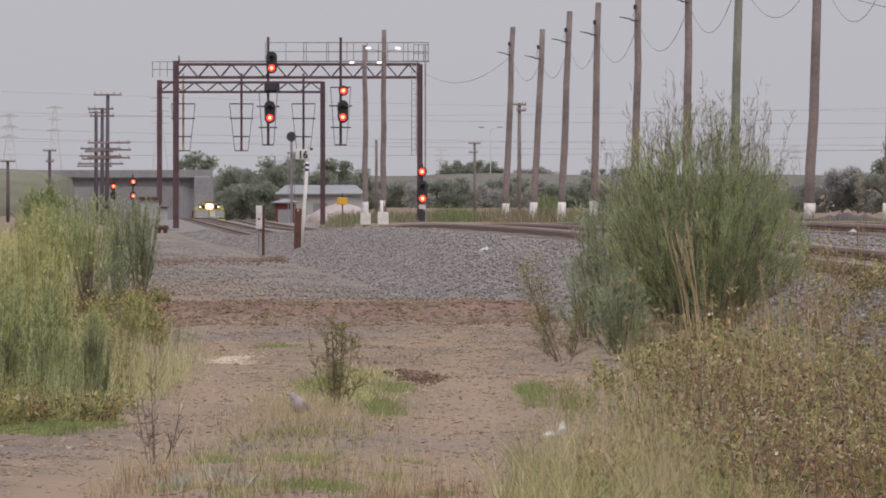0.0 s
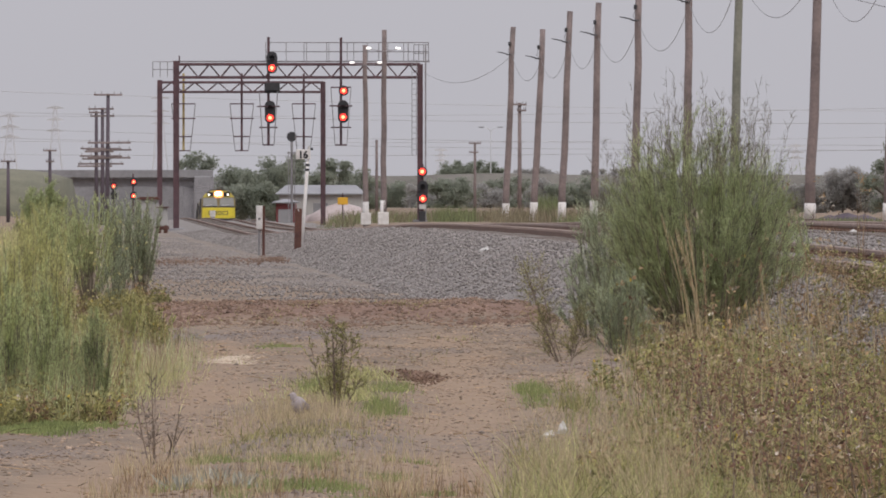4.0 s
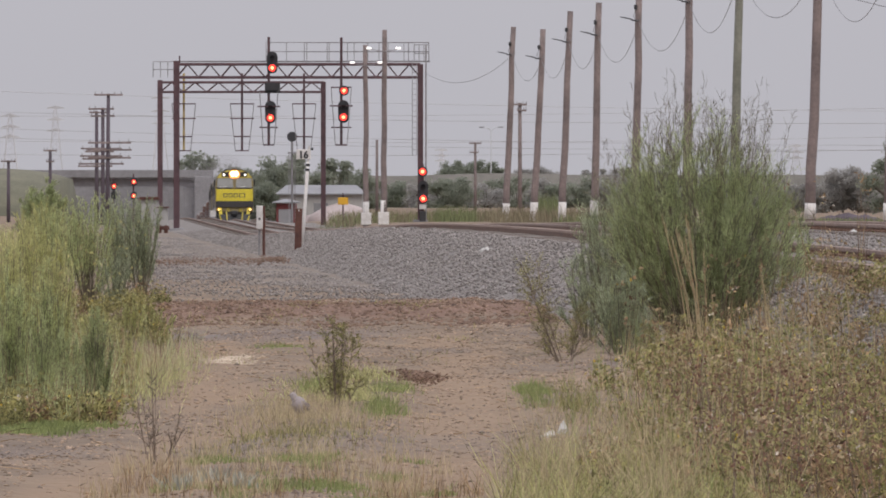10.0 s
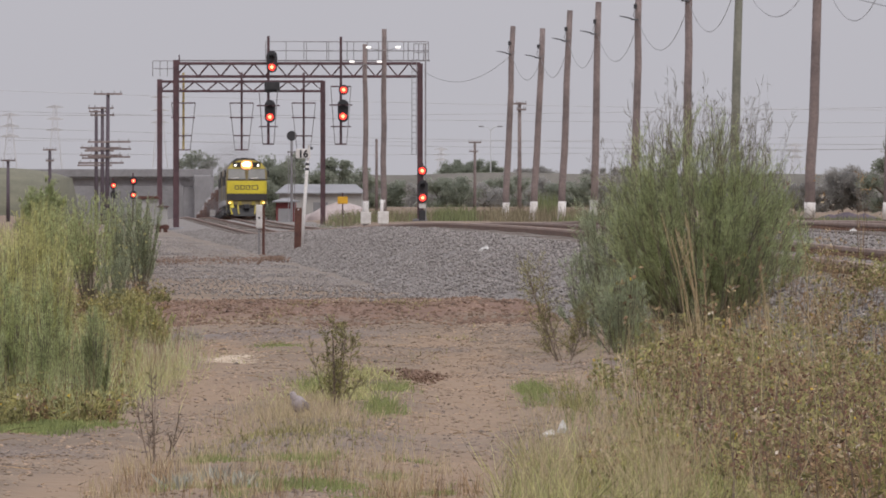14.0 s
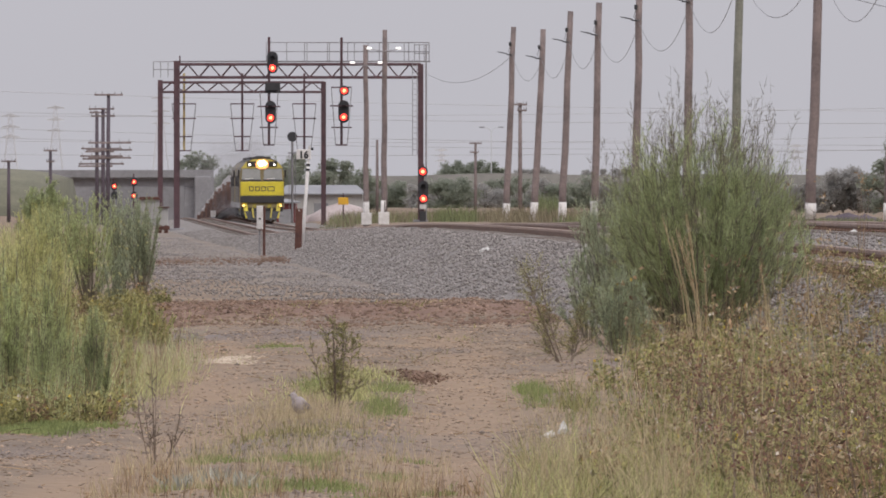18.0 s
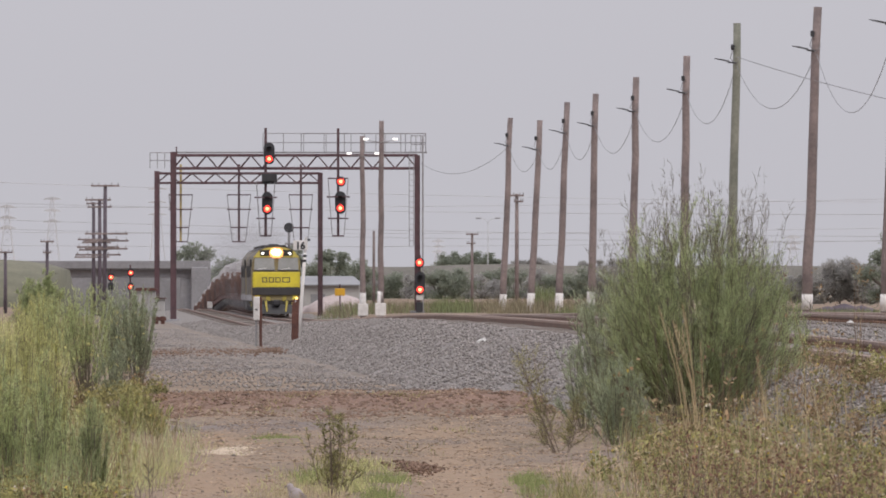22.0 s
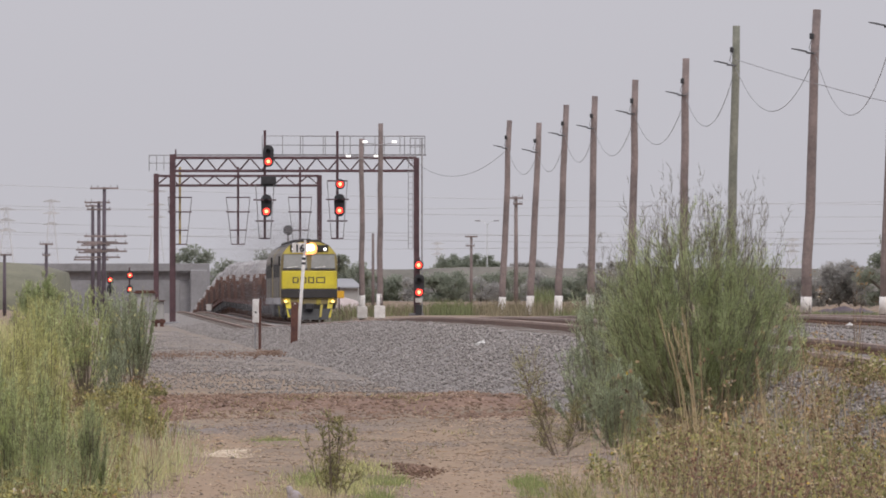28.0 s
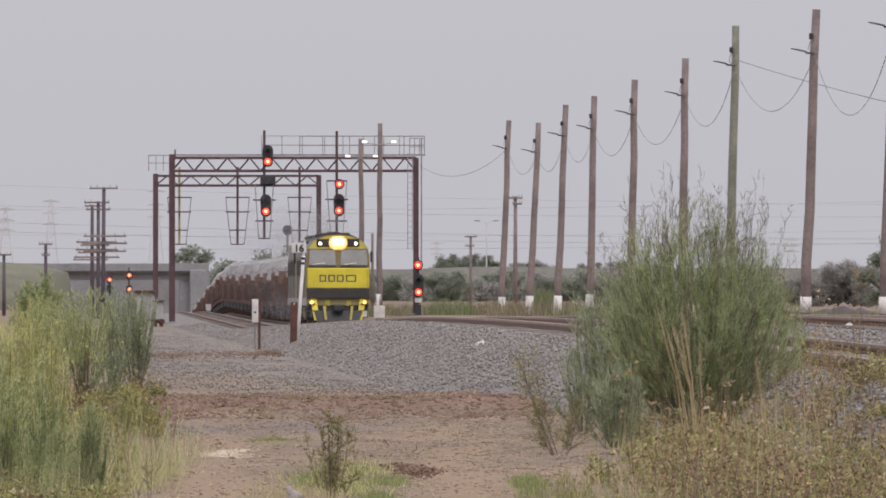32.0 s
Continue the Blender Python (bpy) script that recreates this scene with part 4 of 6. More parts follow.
def left_hill():
    """A low grassy rise before the bridge."""
    s, rings = Shape(), []
    for k in range(15):
        x = -62 + k * 2.0
        t = 1.00 + (2.60 - 1.00) * min(1.0, max(0.0, (-32.03 - x) / 5.0)) + 0.3 * noise.noise((x * 0.2, 3, 0))
        rings.append([(x, 880, -3.5), (x, 960, -3.5), (x, 930, t), (x, 905, t)])
    s.loft(rings)
    part("grassy_rise", s, GRASS_RISE, None, "low pale green grassy rise before the bridge", "structure", smooth=True)


left_hill()


# ---- far embankment, sheds and stockpiles ----
def far_bank():
    D = 1330
    s, rings = Shape(), []
    for k in range(46):
        x = -16.59 + k * 3.0
        t = 2.25 + 0.35 * noise.noise((x * 0.06, 0, 0)) + 0.15 * noise.noise((x * 0.31, 7, 0))
        rings.append([(x, D - 14, -2.2), (x, D + 16, -2.2), (x, D + 6, t), (x, D - 3, t)])
    s.loft(rings)
    part("embankment", s, GRASS_FAR, None, "long dry grassy road embankment", "structure")


def shed(px0, px1, D, foot, eave, ridge, wall, label):
    root = thing("shed", (px0, D, foot), label, "building", "far sheds")
    w, e, r = px1 - px0, eave - foot, ridge - foot
    part("wall", Shape().box(0, w, 0, 9, -4, e, 0.03), wall, root)
    part("roof", Shape().loft([[(-0.4, -0.5, e), (w + 0.4, -0.5, e), (w + 0.4, -0.5, e + 0.12), (-0.4, -0.5, e + 0.12)],
                               [(0.6, 4.5, r), (w - 0.6, 4.5, r), (w - 0.6, 4.5, r + 0.12), (0.6, 4.5, r + 0.12)],
                               [(-0.4, 9.5, e), (w + 0.4, 9.5, e), (w + 0.4, 9.5, e + 0.12), (-0.4, 9.5, e + 0.12)]]), ROOF_GREY, root, "grey sheet-metal roof")
    n = max(1, int(w / 4.5))
    for k in range(n):
        x = (k + 0.5) * w / n
        part("door", Shape().box(x - 0.7, x + 0.7, -0.06, 0, 0, min(2.0, e * 0.7), 0.02), ROOF_GREY, root)


def street_lamp(px, D, foot, top):
    root = thing("street_lamp", (px, D, foot), "tall thin grey street lamp with two arms beyond the embankment", "street lamp")
    h = top - foot
    part("mast", Shape().tube([(0, 0, -0.5), (0, 0, h - 0.6)], 0.11, 6, 0.06), PYLON_STEEL, root)
    for k in (-1, 1):
        part("arm", Shape().tube([(0, 0, h - 0.6), (k * 0.35, 0, h - 0.15), (k * 1.0, 0, h)], 0.05, 5, 0.04), PYLON_STEEL, root)
        part("lantern", Shape().box(min(k * 0.9, k * 1.6), max(k * 0.9, k * 1.6), -0.15, 0.15, h - 0.08, h + 0.08, 0.02), GREY_STEEL, root)


street_lamp(6.27, 1340, -1.5, 8.5)
far_bank()
shed(-15.99, -7.94, 990, -2.6, 0.11, 0.94, WALL_PALE, "low pale shed with a grey metal roof")
shed(-15.91, -14.08, 965, -2.6, -0.66, -0.39, WALL_RED, "small dark red shed")
shed(-5.61, -4.81, 1200, -2.2, 0.46, 0.73, WHITE, "small white metal hut beyond the grass")


def stockpile(px, D, foot, w, h, material, label, seed):
    s, rings = Shape(), []
    rng = random.Random(seed)
    for k in range(6):
        u = k / 5
        r = w * (1 - u * u) ** 0.6 + 0.05
        rings.append([(r * math.cos(a) * rng.uniform(0.88, 1.1), r * 0.7 * math.sin(a), h * u * rng.uniform(0.93, 1.05) - 0.4) for a in np.linspace(0, 2 * math.pi, 18, endpoint=False)])
    s.loft(rings)
    ob = part("stockpile", s, material, None, at=(px, D, foot), smooth=True)
    tagged(ob, label, "heap", "stockpiles")


stockpile(-9.32, 930, -2.4, 3.2, 2.3, MOUND, "pale pink heap of gravel", 1)
stockpile(-11.73, 940, -2.6, 1.9, 1.5, MOUND, "pale heap of gravel", 2)
for k, (px, w, h) in enumerate(((23.62, 0.7, 0.95), (24.72, 0.8, 1.15), (25.76, 0.75, 1.0))):
    stockpile(px, 620, -0.95, w * 1.5, h * 0.8, TIMBER_DARK, "low dark heap beyond the grass", 5 + k)


# ---- trees far off ----
def leaves(centres, radii, per, size, seed, flat=0.75):
    """Small leaf clusters, as bent quads, through uneven round clumps."""
    rng = np.random.default_rng(seed)
    c = np.repeat(np.asarray(centres, float), per, 0)
    r = np.repeat(np.asarray(radii, float), per)[:, None]
    n = len(c)
    d = rng.normal(size=(n, 3))
    d /= np.linalg.norm(d, axis=1)[:, None]
    p = c + d * r * rng.uniform(0.15, 1.08, (n, 1)) * np.array([1, 1, flat])
    a, b = rng.normal(size=(n, 3)), rng.normal(size=(n, 3))
    k = rng.uniform(size[0], size[1], (n, 1))
    a, b = a / np.linalg.norm(a, axis=1)[:, None] * k, b / np.linalg.norm(b, axis=1)[:, None] * k * 0.6
    v = np.stack([p - a, p + b, p + a, p - b], 1).reshape(-1, 3)
    return Cloud(v, [np.arange(4 * n).reshape(-1, 4)])


def tree(at, h, w, seed, material, label, per=70, size=(0.14, 0.34), squat=0.42):
    rng = random.Random(seed)
    root = thing("tree", at, label, "tree", "far trees")
    trunk = Shape().tube([(0, 0, -0.5), (0.1, 0, h * 0.3), (-0.1, 0, h * 0.7)], 0.06 * h * 0.4, 7, 0.03)
    cs, rs, limbs = [], [], Shape()
    for k in range(int(14 + w * 2.2)):
        a, u = rng.uniform(0, 6.28), rng.uniform(0.15, 1)
        rad = w * 0.5 * math.sqrt(rng.uniform(0.05, 1)) * (1.0 if u < 0.7 else 1.5 - 0.85 * u)
        c = (rad * math.cos(a), rad * math.sin(a) * 0.7, h * (squat * 0.4 + (1 - squat * 0.4) * u * rng.uniform(0.72, 1.0) - 0.04))
        cs.append(c)
        rs.append(rng.uniform(0.13, 0.25) * (w + h) * 0.5)
        limbs.tube([(0, 0, h * 0.22), (c[0] * 0.5, c[1] * 0.5, c[2] * 0.7), c], 0.07, 4, 0.02)
    part("trunk", trunk, BARK, root)
    part("limbwork", limbs, BARK, root, kind="stuff")
    part("crown", leaves(cs, rs, per, size, seed), material, root)
    return root


def tree_px(x, D, foot, top, w, seed, material=None, label="dark green tree in the distance, paled as by haze", **kw):
    tree((x, D, foot), top - foot, w, seed, material or TREE, label, **kw)


FAR_TREES = [  # x, distance, foot, top, width
    (-26.22, 1080, -2.2, 4.37, 4.2), (-27.43, 1085, -2.2, 3.65, 3.2), (-24.48, 1075, -2.8, 2.32, 3.4), (-20.90, 1060, -2.8, 3.73, 6.4),
    (-18.13, 1050, -2.8, 3.59, 6.4), (-22.60, 1065, -2.8, 2.90, 4.6), (-16.21, 1070, -2.6, 4.34, 4.2), (-14.46, 1100, -2.4, 3.19, 5.6),
    (-11.99, 1110, -2.4, 4.26, 4.4), (-9.73, 1120, -2.4, 2.85, 5.0), (-19.25, 1035, -3.0, 1.60, 6.0), (-21.37, 1040, -3.0, 0.91, 5.0),
]
for k, (x, y, z0, z1, w) in enumerate(FAR_TREES):
    tree_px(x, y, z0, z1, w, 11 + k, TREE, per=420, size=(0.09, 0.22), squat=0.12)
for k, (px, top, w) in enumerate(((1.20, 289, 5.0), (3.2, 284, 5.4), (5.2, 287, 4.6), (6.9, 296, 3.6), (11.35, 300, 4.2), (13.4, 297, 4.4),
                                  (19.5, 305, 4.0), (22.6, 300, 4.4), (25.2, 297, 4.6), (27.9, 302, 4.2))):
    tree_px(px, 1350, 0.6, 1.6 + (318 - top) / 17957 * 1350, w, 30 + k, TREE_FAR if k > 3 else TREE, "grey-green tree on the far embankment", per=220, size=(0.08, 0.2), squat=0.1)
for k, (px, top, w) in enumerate(((37.76, 318, 4.6), (39.32, 303, 4.4), (40.88, 294, 4.0), (41.53, 298, 4.4), (34.03, 322, 4.0), (35.70, 324, 3.8), (32.36, 316, 3.8), (30.68, 322, 3.8))):
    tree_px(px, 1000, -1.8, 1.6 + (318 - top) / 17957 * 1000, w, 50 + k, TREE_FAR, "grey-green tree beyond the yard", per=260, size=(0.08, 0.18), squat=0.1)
tree_px(14.85, 330, 0.2, 2.75, 2.1, 61, TREE, "dark green tree beside the yard", per=420, size=(0.03, 0.08), squat=0.2)
for k in range(19):
    x = -9.46 + k * 2.3 + 0.7 * math.sin(k * 2.3)
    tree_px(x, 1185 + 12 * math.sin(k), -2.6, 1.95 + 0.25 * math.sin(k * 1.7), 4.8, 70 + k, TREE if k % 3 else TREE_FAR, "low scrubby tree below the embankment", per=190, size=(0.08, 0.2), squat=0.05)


# ---- the goods train ----
def section(y, rake=0.0, w=1.475, roof=4.29):
    """Outline of a cowl body: upright sides, curved roof."""
    pts = [(-w, 0.98), (w, 0.98), (w, 3.3), (w * 0.93, 3.68), (w * 0.72, 4.05), (w * 0.38, roof - 0.06), (0, roof), (-w * 0.38, roof - 0.06), (-w * 0.72, 4.05), (-w * 0.93, 3.68), (-w, 3.3)]
    return [(x, y + rake * max(0.0, z - 2.75), z) for x, z in pts]


def bogie(parent, y, axles=3, wheel=0.5):
    frame_ = part("bogie", Shape().box(-1.15, 1.15, y - 0.95 * (axles - 1) - 0.5, y + 0.95 * (axles - 1) + 0.5, 0.42, 0.85, 0.04), LOCO_GREY, parent)
    for k in range(axles):
        yy = y + (k - (axles - 1) / 2) * 1.85
        s = Shape()
        for sx in (-0.8, 0.72):
            ring = lambda x, r: [(x, yy + r * math.cos(a), wheel + r * math.sin(a)) for a in np.linspace(0, 2 * math.pi, 18, endpoint=False)]
            s.loft([ring(sx, wheel), ring(sx + 0.1, wheel)])
        s.tube([(-0.75, yy, wheel), (0.75, yy, wheel)], 0.08, 6)
        part("wheelset", s, RAIL, frame_)


def locomotive():
    root = thing("locomotive", (0, 0, 0), "yellow and dark grey diesel locomotive with lit headlamps", "locomotive", "locomotives")
    part("body", Shape().loft([section(y) for y in (1.5, 7, 13, 19.7)]), LOCO_SIDE, root, "dull yellow and grey cowl body")
    cab = Shape().loft([section(0.0, 0.16), section(0.12, 0.16), section(1.496, 0.0)])
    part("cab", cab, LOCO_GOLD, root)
    # roof and its dark edge
    s = Shape()
    edge = lambda y, g: [(-1.08, y, 4.03 + g), (-0.56, y, 4.22 + g), (0, y, 4.29 + g), (0.56, y, 4.22 + g), (1.08, y, 4.03 + g), (0.6, y, 4.27 + g), (0, y, 4.35 + g), (-0.6, y, 4.27 + g)]
    s.loft([edge(0.22, 0.012), edge(19.6, 0.012)])
    part("roof", s, LOCO_ROOF, root, "sooty black roof")
    for y in (6.5, 11.5, 16):
        part("roof_hatch", Shape().box(-0.7, 0.7, y - 1.2, y + 1.2, 4.24, 4.4, 0.05), LOCO_ROOF, root)
    # front: bright yellow nose panel, windscreens, light cluster
    nose = part("nose_panel", Shape().box(-1.45, 1.45, -0.075, 0.02, 1.78, 2.72, 0.03), LOCO_YELLOW, root, "bright yellow nose panel")
    for x0, x1 in ((-0.93, -0.62), (-0.52, -0.21), (-0.12, 0.2), (0.3, 0.78)):
        for z0, z1 in ((2.08, 2.13), (2.35, 2.4)):
            part("lettering_bar", Shape().box(x0 + 0.1, x1 + 0.05, -0.083, -0.07, z0, z1), LOCO_GREY, nose)
        part("lettering_bar", Shape().box(x0 + 0.06, x0 + 0.12, -0.083, -0.07, 2.08, 2.4), LOCO_GREY, nose)
        part("lettering_bar", Shape().box(x1 + 0.0, x1 + 0.06, -0.083, -0.07, 2.12, 2.36), LOCO_GREY, nose)
    r = lambda z: 0.16 * max(0.0, z - 2.75)
    for x0, x1 in ((-1.36, -0.1), (0.1, 1.36)):
        a, b = 2.86, 3.58
        w = Shape().loft([[(x0, r(a) - 0.03, a), (x1, r(a) - 0.03, a), (x1, r(a) + 0.03, a), (x0, r(a) + 0.03, a)],
                          [(x0 + 0.04, r(b) - 0.03, b), (x1 - 0.04, r(b) - 0.03, b), (x1 - 0.04, r(b) + 0.03, b), (x0 + 0.04, r(b) + 0.03, b)]])
        pane = part("windscreen", w, SCREEN, root, "grey reflecting windscreen")
        part("wiper", bar((x0 + 0.2, r(2.9) - 0.05, 2.88), (x0 + 0.75, r(3.1) - 0.06, 2.95), 0.02, 4), WHITE, pane)
        part("gasket", Shape().box(x0 - 0.02, x1 + 0.02, r(2.82) - 0.035, r(2.82) + 0.02, 2.79, 2.86), LOCO_GREY, pane)
    part("brow", Shape().loft([[(-1.4, r(3.62) - 0.035, 3.62), (1.4, r(3.62) - 0.035, 3.62), (1.4, r(3.62) + 0.05, 3.62), (-1.4, r(3.62) + 0.05, 3.62)],
                               [(-1.08, r(4.0) - 0.035, 4.0), (1.08, r(4.0) - 0.035, 4.0), (1.08, r(4.0) + 0.05, 4.0), (-1.08, r(4.0) + 0.05, 4.0)],
                               [(-0.55, r(4.22) - 0.03, 4.22), (0.55, r(4.22) - 0.03, 4.22), (0.55, r(4.22) + 0.05, 4.22), (-0.55, r(4.22) + 0.05, 4.22)]]), BROW, root, "yellow brow above the windscreens")
    panel = part("light_panel", Shape().box(-1.0, 1.0, r(3.9) - 0.09, r(3.9) - 0.03, 3.72, 4.08, 0.04), LOCO_ROOF, root)
    for x in (-0.11, 0.11):
        part("headlamp", Shape().disc(x, r(3.9) - 0.17, 3.94, 0.16, 0.08, 18), HEAD_LAMP, panel, "bright warm headlamp")
        # Orange glare around the lamp, built as a larger glowing disc.
        part("headlamp_reflector", Shape().disc(x, r(3.9) - 0.13, 3.89, 0.32, 0.06, 20), LAMP_GLOW, panel, "warm halo drawn around the headlamp")
    for x in (-0.83, 0.83):
        part("marker_lamp", Shape().disc(x, r(3.9) - 0.13, 3.86, 0.075, 0.05, 12), SMALL_LAMP, panel, "small white marker lamp")
    # dark band, headstock, plough, coupler, lower lamps
    part("buffer_band", Shape().box(-1.47, 1.47, -0.16, 0.5, 1.3, 1.78, 0.03), LOCO_ROOF, root)
    part("headstock", Shape().box(-1.4, 1.4, 0.05, 0.5, 0.75, 1.3, 0.03), LOCO_GREY, root)
    for k in (-1, 1):
        s = Shape().loft([[(k * 1.3, -0.05, 1.3), (k * 1.02, -0.05, 1.3), (k * 1.02, 0.05, 1.3), (k * 1.3, 0.05, 1.3)],
                          [(k * 1.12, -0.3, 0.28), (k * 0.86, -0.34, 0.28), (k * 0.86, -0.24, 0.28), (k * 1.12, -0.2, 0.28)]])
        part("step_frame", s, LOCO_YELLOW, root, "yellow step side frame")
        for z in (0.4, 0.72, 1.02):
            part("step", Shape().box(min(k * 1.4, k * 1.05), max(k * 1.4, k * 1.05), -0.2, 0.1, z, z + 0.04), LOCO_GREY, root)
        part("ditch_lamp", Shape().disc(k * 1.24, -0.24, 1.12, 0.08, 0.08, 12), DITCH_LAMP, root, "amber ditch lamp")
        part("handrail", bar((k * 1.38, -0.14, 1.4), (k * 1.38, -0.1, 2.7), 0.022), LOCO_YELLOW, root)
        part("mirror", Shape().box(k * 1.56 - 0.05, k * 1.56 + 0.05, 0.4, 0.46, 3.0, 3.5, 0.01), LOCO_ROOF, root)
        part("hose", Shape().tube([(k * 0.55, -0.1, 1.0), (k * 0.58, -0.28, 0.7), (k * 0.62, -0.2, 0.45)], 0.035, 5), BLACK, root)
        # cab side window and door
        part("cab_window", Shape().box(min(k * 1.475, k * 1.487), max(k * 1.475, k * 1.487), 0.7, 1.4, 2.85, 3.4), SCREEN, root)
        part("cab_door", Shape().box(min(k * 1.475, k * 1.495), max(k * 1.475, k * 1.495), 1.7, 2.4, 1.2, 3.25), LOCO_GOLD, root)
        for i in range(8):
            y = 3.4 + i * 2.0
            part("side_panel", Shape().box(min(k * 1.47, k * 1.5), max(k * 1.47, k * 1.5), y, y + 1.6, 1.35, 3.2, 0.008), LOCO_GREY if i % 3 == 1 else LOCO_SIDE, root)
            part("grille", Shape().box(min(k * 1.49, k * 1.515), max(k * 1.49, k * 1.515), y + 0.2, y + 1.4, 2.4, 3.1), LOCO_ROOF, root)
        part("sill", Shape().box(min(k * 1.40, k * 1.51), max(k * 1.40, k * 1.51), 0.6, 19.6, 0.95, 1.3, 0.02), BALE, root, "pale grey side sill")
    part("plough", Shape().loft([[(-1.15, -0.22, 0.75), (1.15, -0.22, 0.75), (1.15, -0.1, 0.75), (-1.15, -0.1, 0.75)], [(-0.95, -0.45, 0.16), (0.95, -0.45, 0.16), (0.95, -0.35, 0.16), (-0.95, -0.35, 0.16)]]), BLACK, root)
    for x in (-0.5, 0.5):
        part("plough_flash", Shape().box(x - 0.12, x + 0.12, -0.02, 0.04, 0.95, 1.24, 0.02), BROW, root)
        part("strut", Shape().loft([[(x * 1.3 + a, -0.3 + b, 0.95) for a, b in ((-0.06, -0.03), (0.06, -0.03), (0.06, 0.03), (-0.06, 0.03))],
                                    [(x * 1.15 + a, -0.46 + b, 0.3) for a, b in ((-0.05, -0.03), (0.05, -0.03), (0.05, 0.03), (-0.05, 0.03))]]), BROW, root, "dull yellow plough strut")
    part("coupler", Shape().box(-0.24, 0.24, -0.6, 0.2, 0.68, 1.02, 0.06), BLACK, root)
    part("fuel_tank", Shape().box(-1.3, 1.3, 7.5, 12.2, 0.3, 0.98, 0.1), LOCO_GREY, root)
    bogie(root, 4.0)
    bogie(root, 15.8)
    part("underframe", Shape().box(-1.35, 1.35, 0.5, 19.6, 0.85, 1.0), LOCO_GREY, root)
    part("exhaust", Shape().box(-0.3, 0.3, 8.6, 9.4, 4.25, 4.47, 0.04), BLACK, root)
    return root


def wagon(seed, rust, label):
    """An open wagon: underframe, two bogies, ribbed sides and ends; packs and scrap of uneven height inside."""
    root = thing("open_wagon", (0, 0, 0), label, "goods wagon", "open wagons")
    L, rng = 13.9, random.Random(seed)
    top = {7: 2.45, 8: 2.0, 9: 2.6, 12: 2.15}[seed]
    part("underframe", Shape().box(-1.25, 1.25, 0.3, L - 0.3, 0.9, 1.15, 0.03), WAGON_DARK, root)
    part("floor", Shape().box(-1.4, 1.4, 0.4, L - 0.4, 1.15, 1.25), rust, root)
    for k in (-1, 1):
        side = part("side", Shape().box(min(k * 1.36, k * 1.42), max(k * 1.36, k * 1.42), 0.4, L - 0.4, 1.25, top, 0.01), rust, root)
        for i in range(6):
            y = 0.6 + i * (L - 1.3) / 5
            part("stanchion", Shape().box(min(k * 1.41, k * 1.48), max(k * 1.41, k * 1.48), y - 0.09, y + 0.09, 1.1, top + 0.08, 0.01), rust, side)
    for y in (0.4, L - 0.5):
        part("end", Shape().box(-1.4, 1.4, y, y + 0.1, 1.25, top + 0.15, 0.01), rust, root)
    part("coupler", Shape().box(-0.15, 0.15, -0.1, 0.4, 0.75, 1.0, 0.03), BLACK, root)
    for k in (-1.44, 1.44) if seed in (7, 9) else ():
        part("end_bracket", Shape().box(k - 0.1, k + 0.1, 0.2, 0.4, top - 0.1, top + 0.12, 0.02), BALE, root, "pale steel bracket")
    part("brake_gear", Shape().box(-0.95, 0.95, 3.9, L - 3.9, 0.4, 0.9, 0.05), RUST, root)
    for k in (-1, 1):
        part("side_sill", Shape().box(min(k * 1.2, k * 1.32), max(k * 1.2, k * 1.32), 0.3, L - 0.3, 0.85, 1.15, 0.02), RUST, root)
    bogie(root, 2.4, 2, 0.46)
    bogie(root, L - 2.4, 2, 0.46)
    y = 0.8
    while y < L - 1.6:
        n = rng.uniform(0.7, 1.5)
        pale = rng.random() < 0.55
        h = rng.uniform(1.1, 2.45) if pale else rng.uniform(0.9, 1.6)
        w0, x0 = rng.uniform(0.75, 1.3), rng.uniform(-0.15, 0.15)
        s, rings = Shape(), []
        for z, k in ((0, 0.92), (0.5, 1.0), (0.72, rng.uniform(0.95, 1.06)), (0.9, rng.uniform(0.78, 0.95)), (1.0, rng.uniform(0.35, 0.62))):
            rings.append([(x0 + w0 * k * math.copysign(abs(math.cos(a)) ** 0.6, math.cos(a)) * rng.uniform(0.93, 1.06),
                           y + n / 2 + n * 0.47 * k * math.copysign(abs(math.sin(a)) ** 0.6, math.sin(a)), 1.25 + h * z + rng.uniform(-0.05, 0.05) * (z > 0.3)) for a in np.linspace(0, 2 * math.pi, 13, endpoint=False)])
        s.loft(rings)
        part("load", s, BALE if pale else SCRAP, root, "pale grey wrapped pack" if pale else "brown scrap heap")
        y += n + rng.uniform(0.15, 2.2)
    return root


loco = locomotive()
loco_two = copy_thing(loco, pose(0, 0, 0))
for o in loco_two.children_recursive:
    if o.name.startswith(("headlamp", "marker_lamp", "ditch_lamp")):
        bpy.data.objects.remove(o)
tagged(loco_two, "second dull yellow and grey diesel locomotive, unlit")
kinds = [wagon(7, WAGON_RUST, "rusty open goods wagon heaped with pale wrapped packs"), wagon(8, WAGON_DARK, "sooty brown open goods wagon with pale packs"),
         wagon(9, WAGON_RUST, "rusty open goods wagon with packs and scrap"), wagon(12, WAGON_DARK, "dark brown open goods wagon with scrap and packs")]
wagons = kinds + [copy_thing(kinds[(k * 7 + 3) % 4], pose(0, 0, 0)) for k in range(27)]


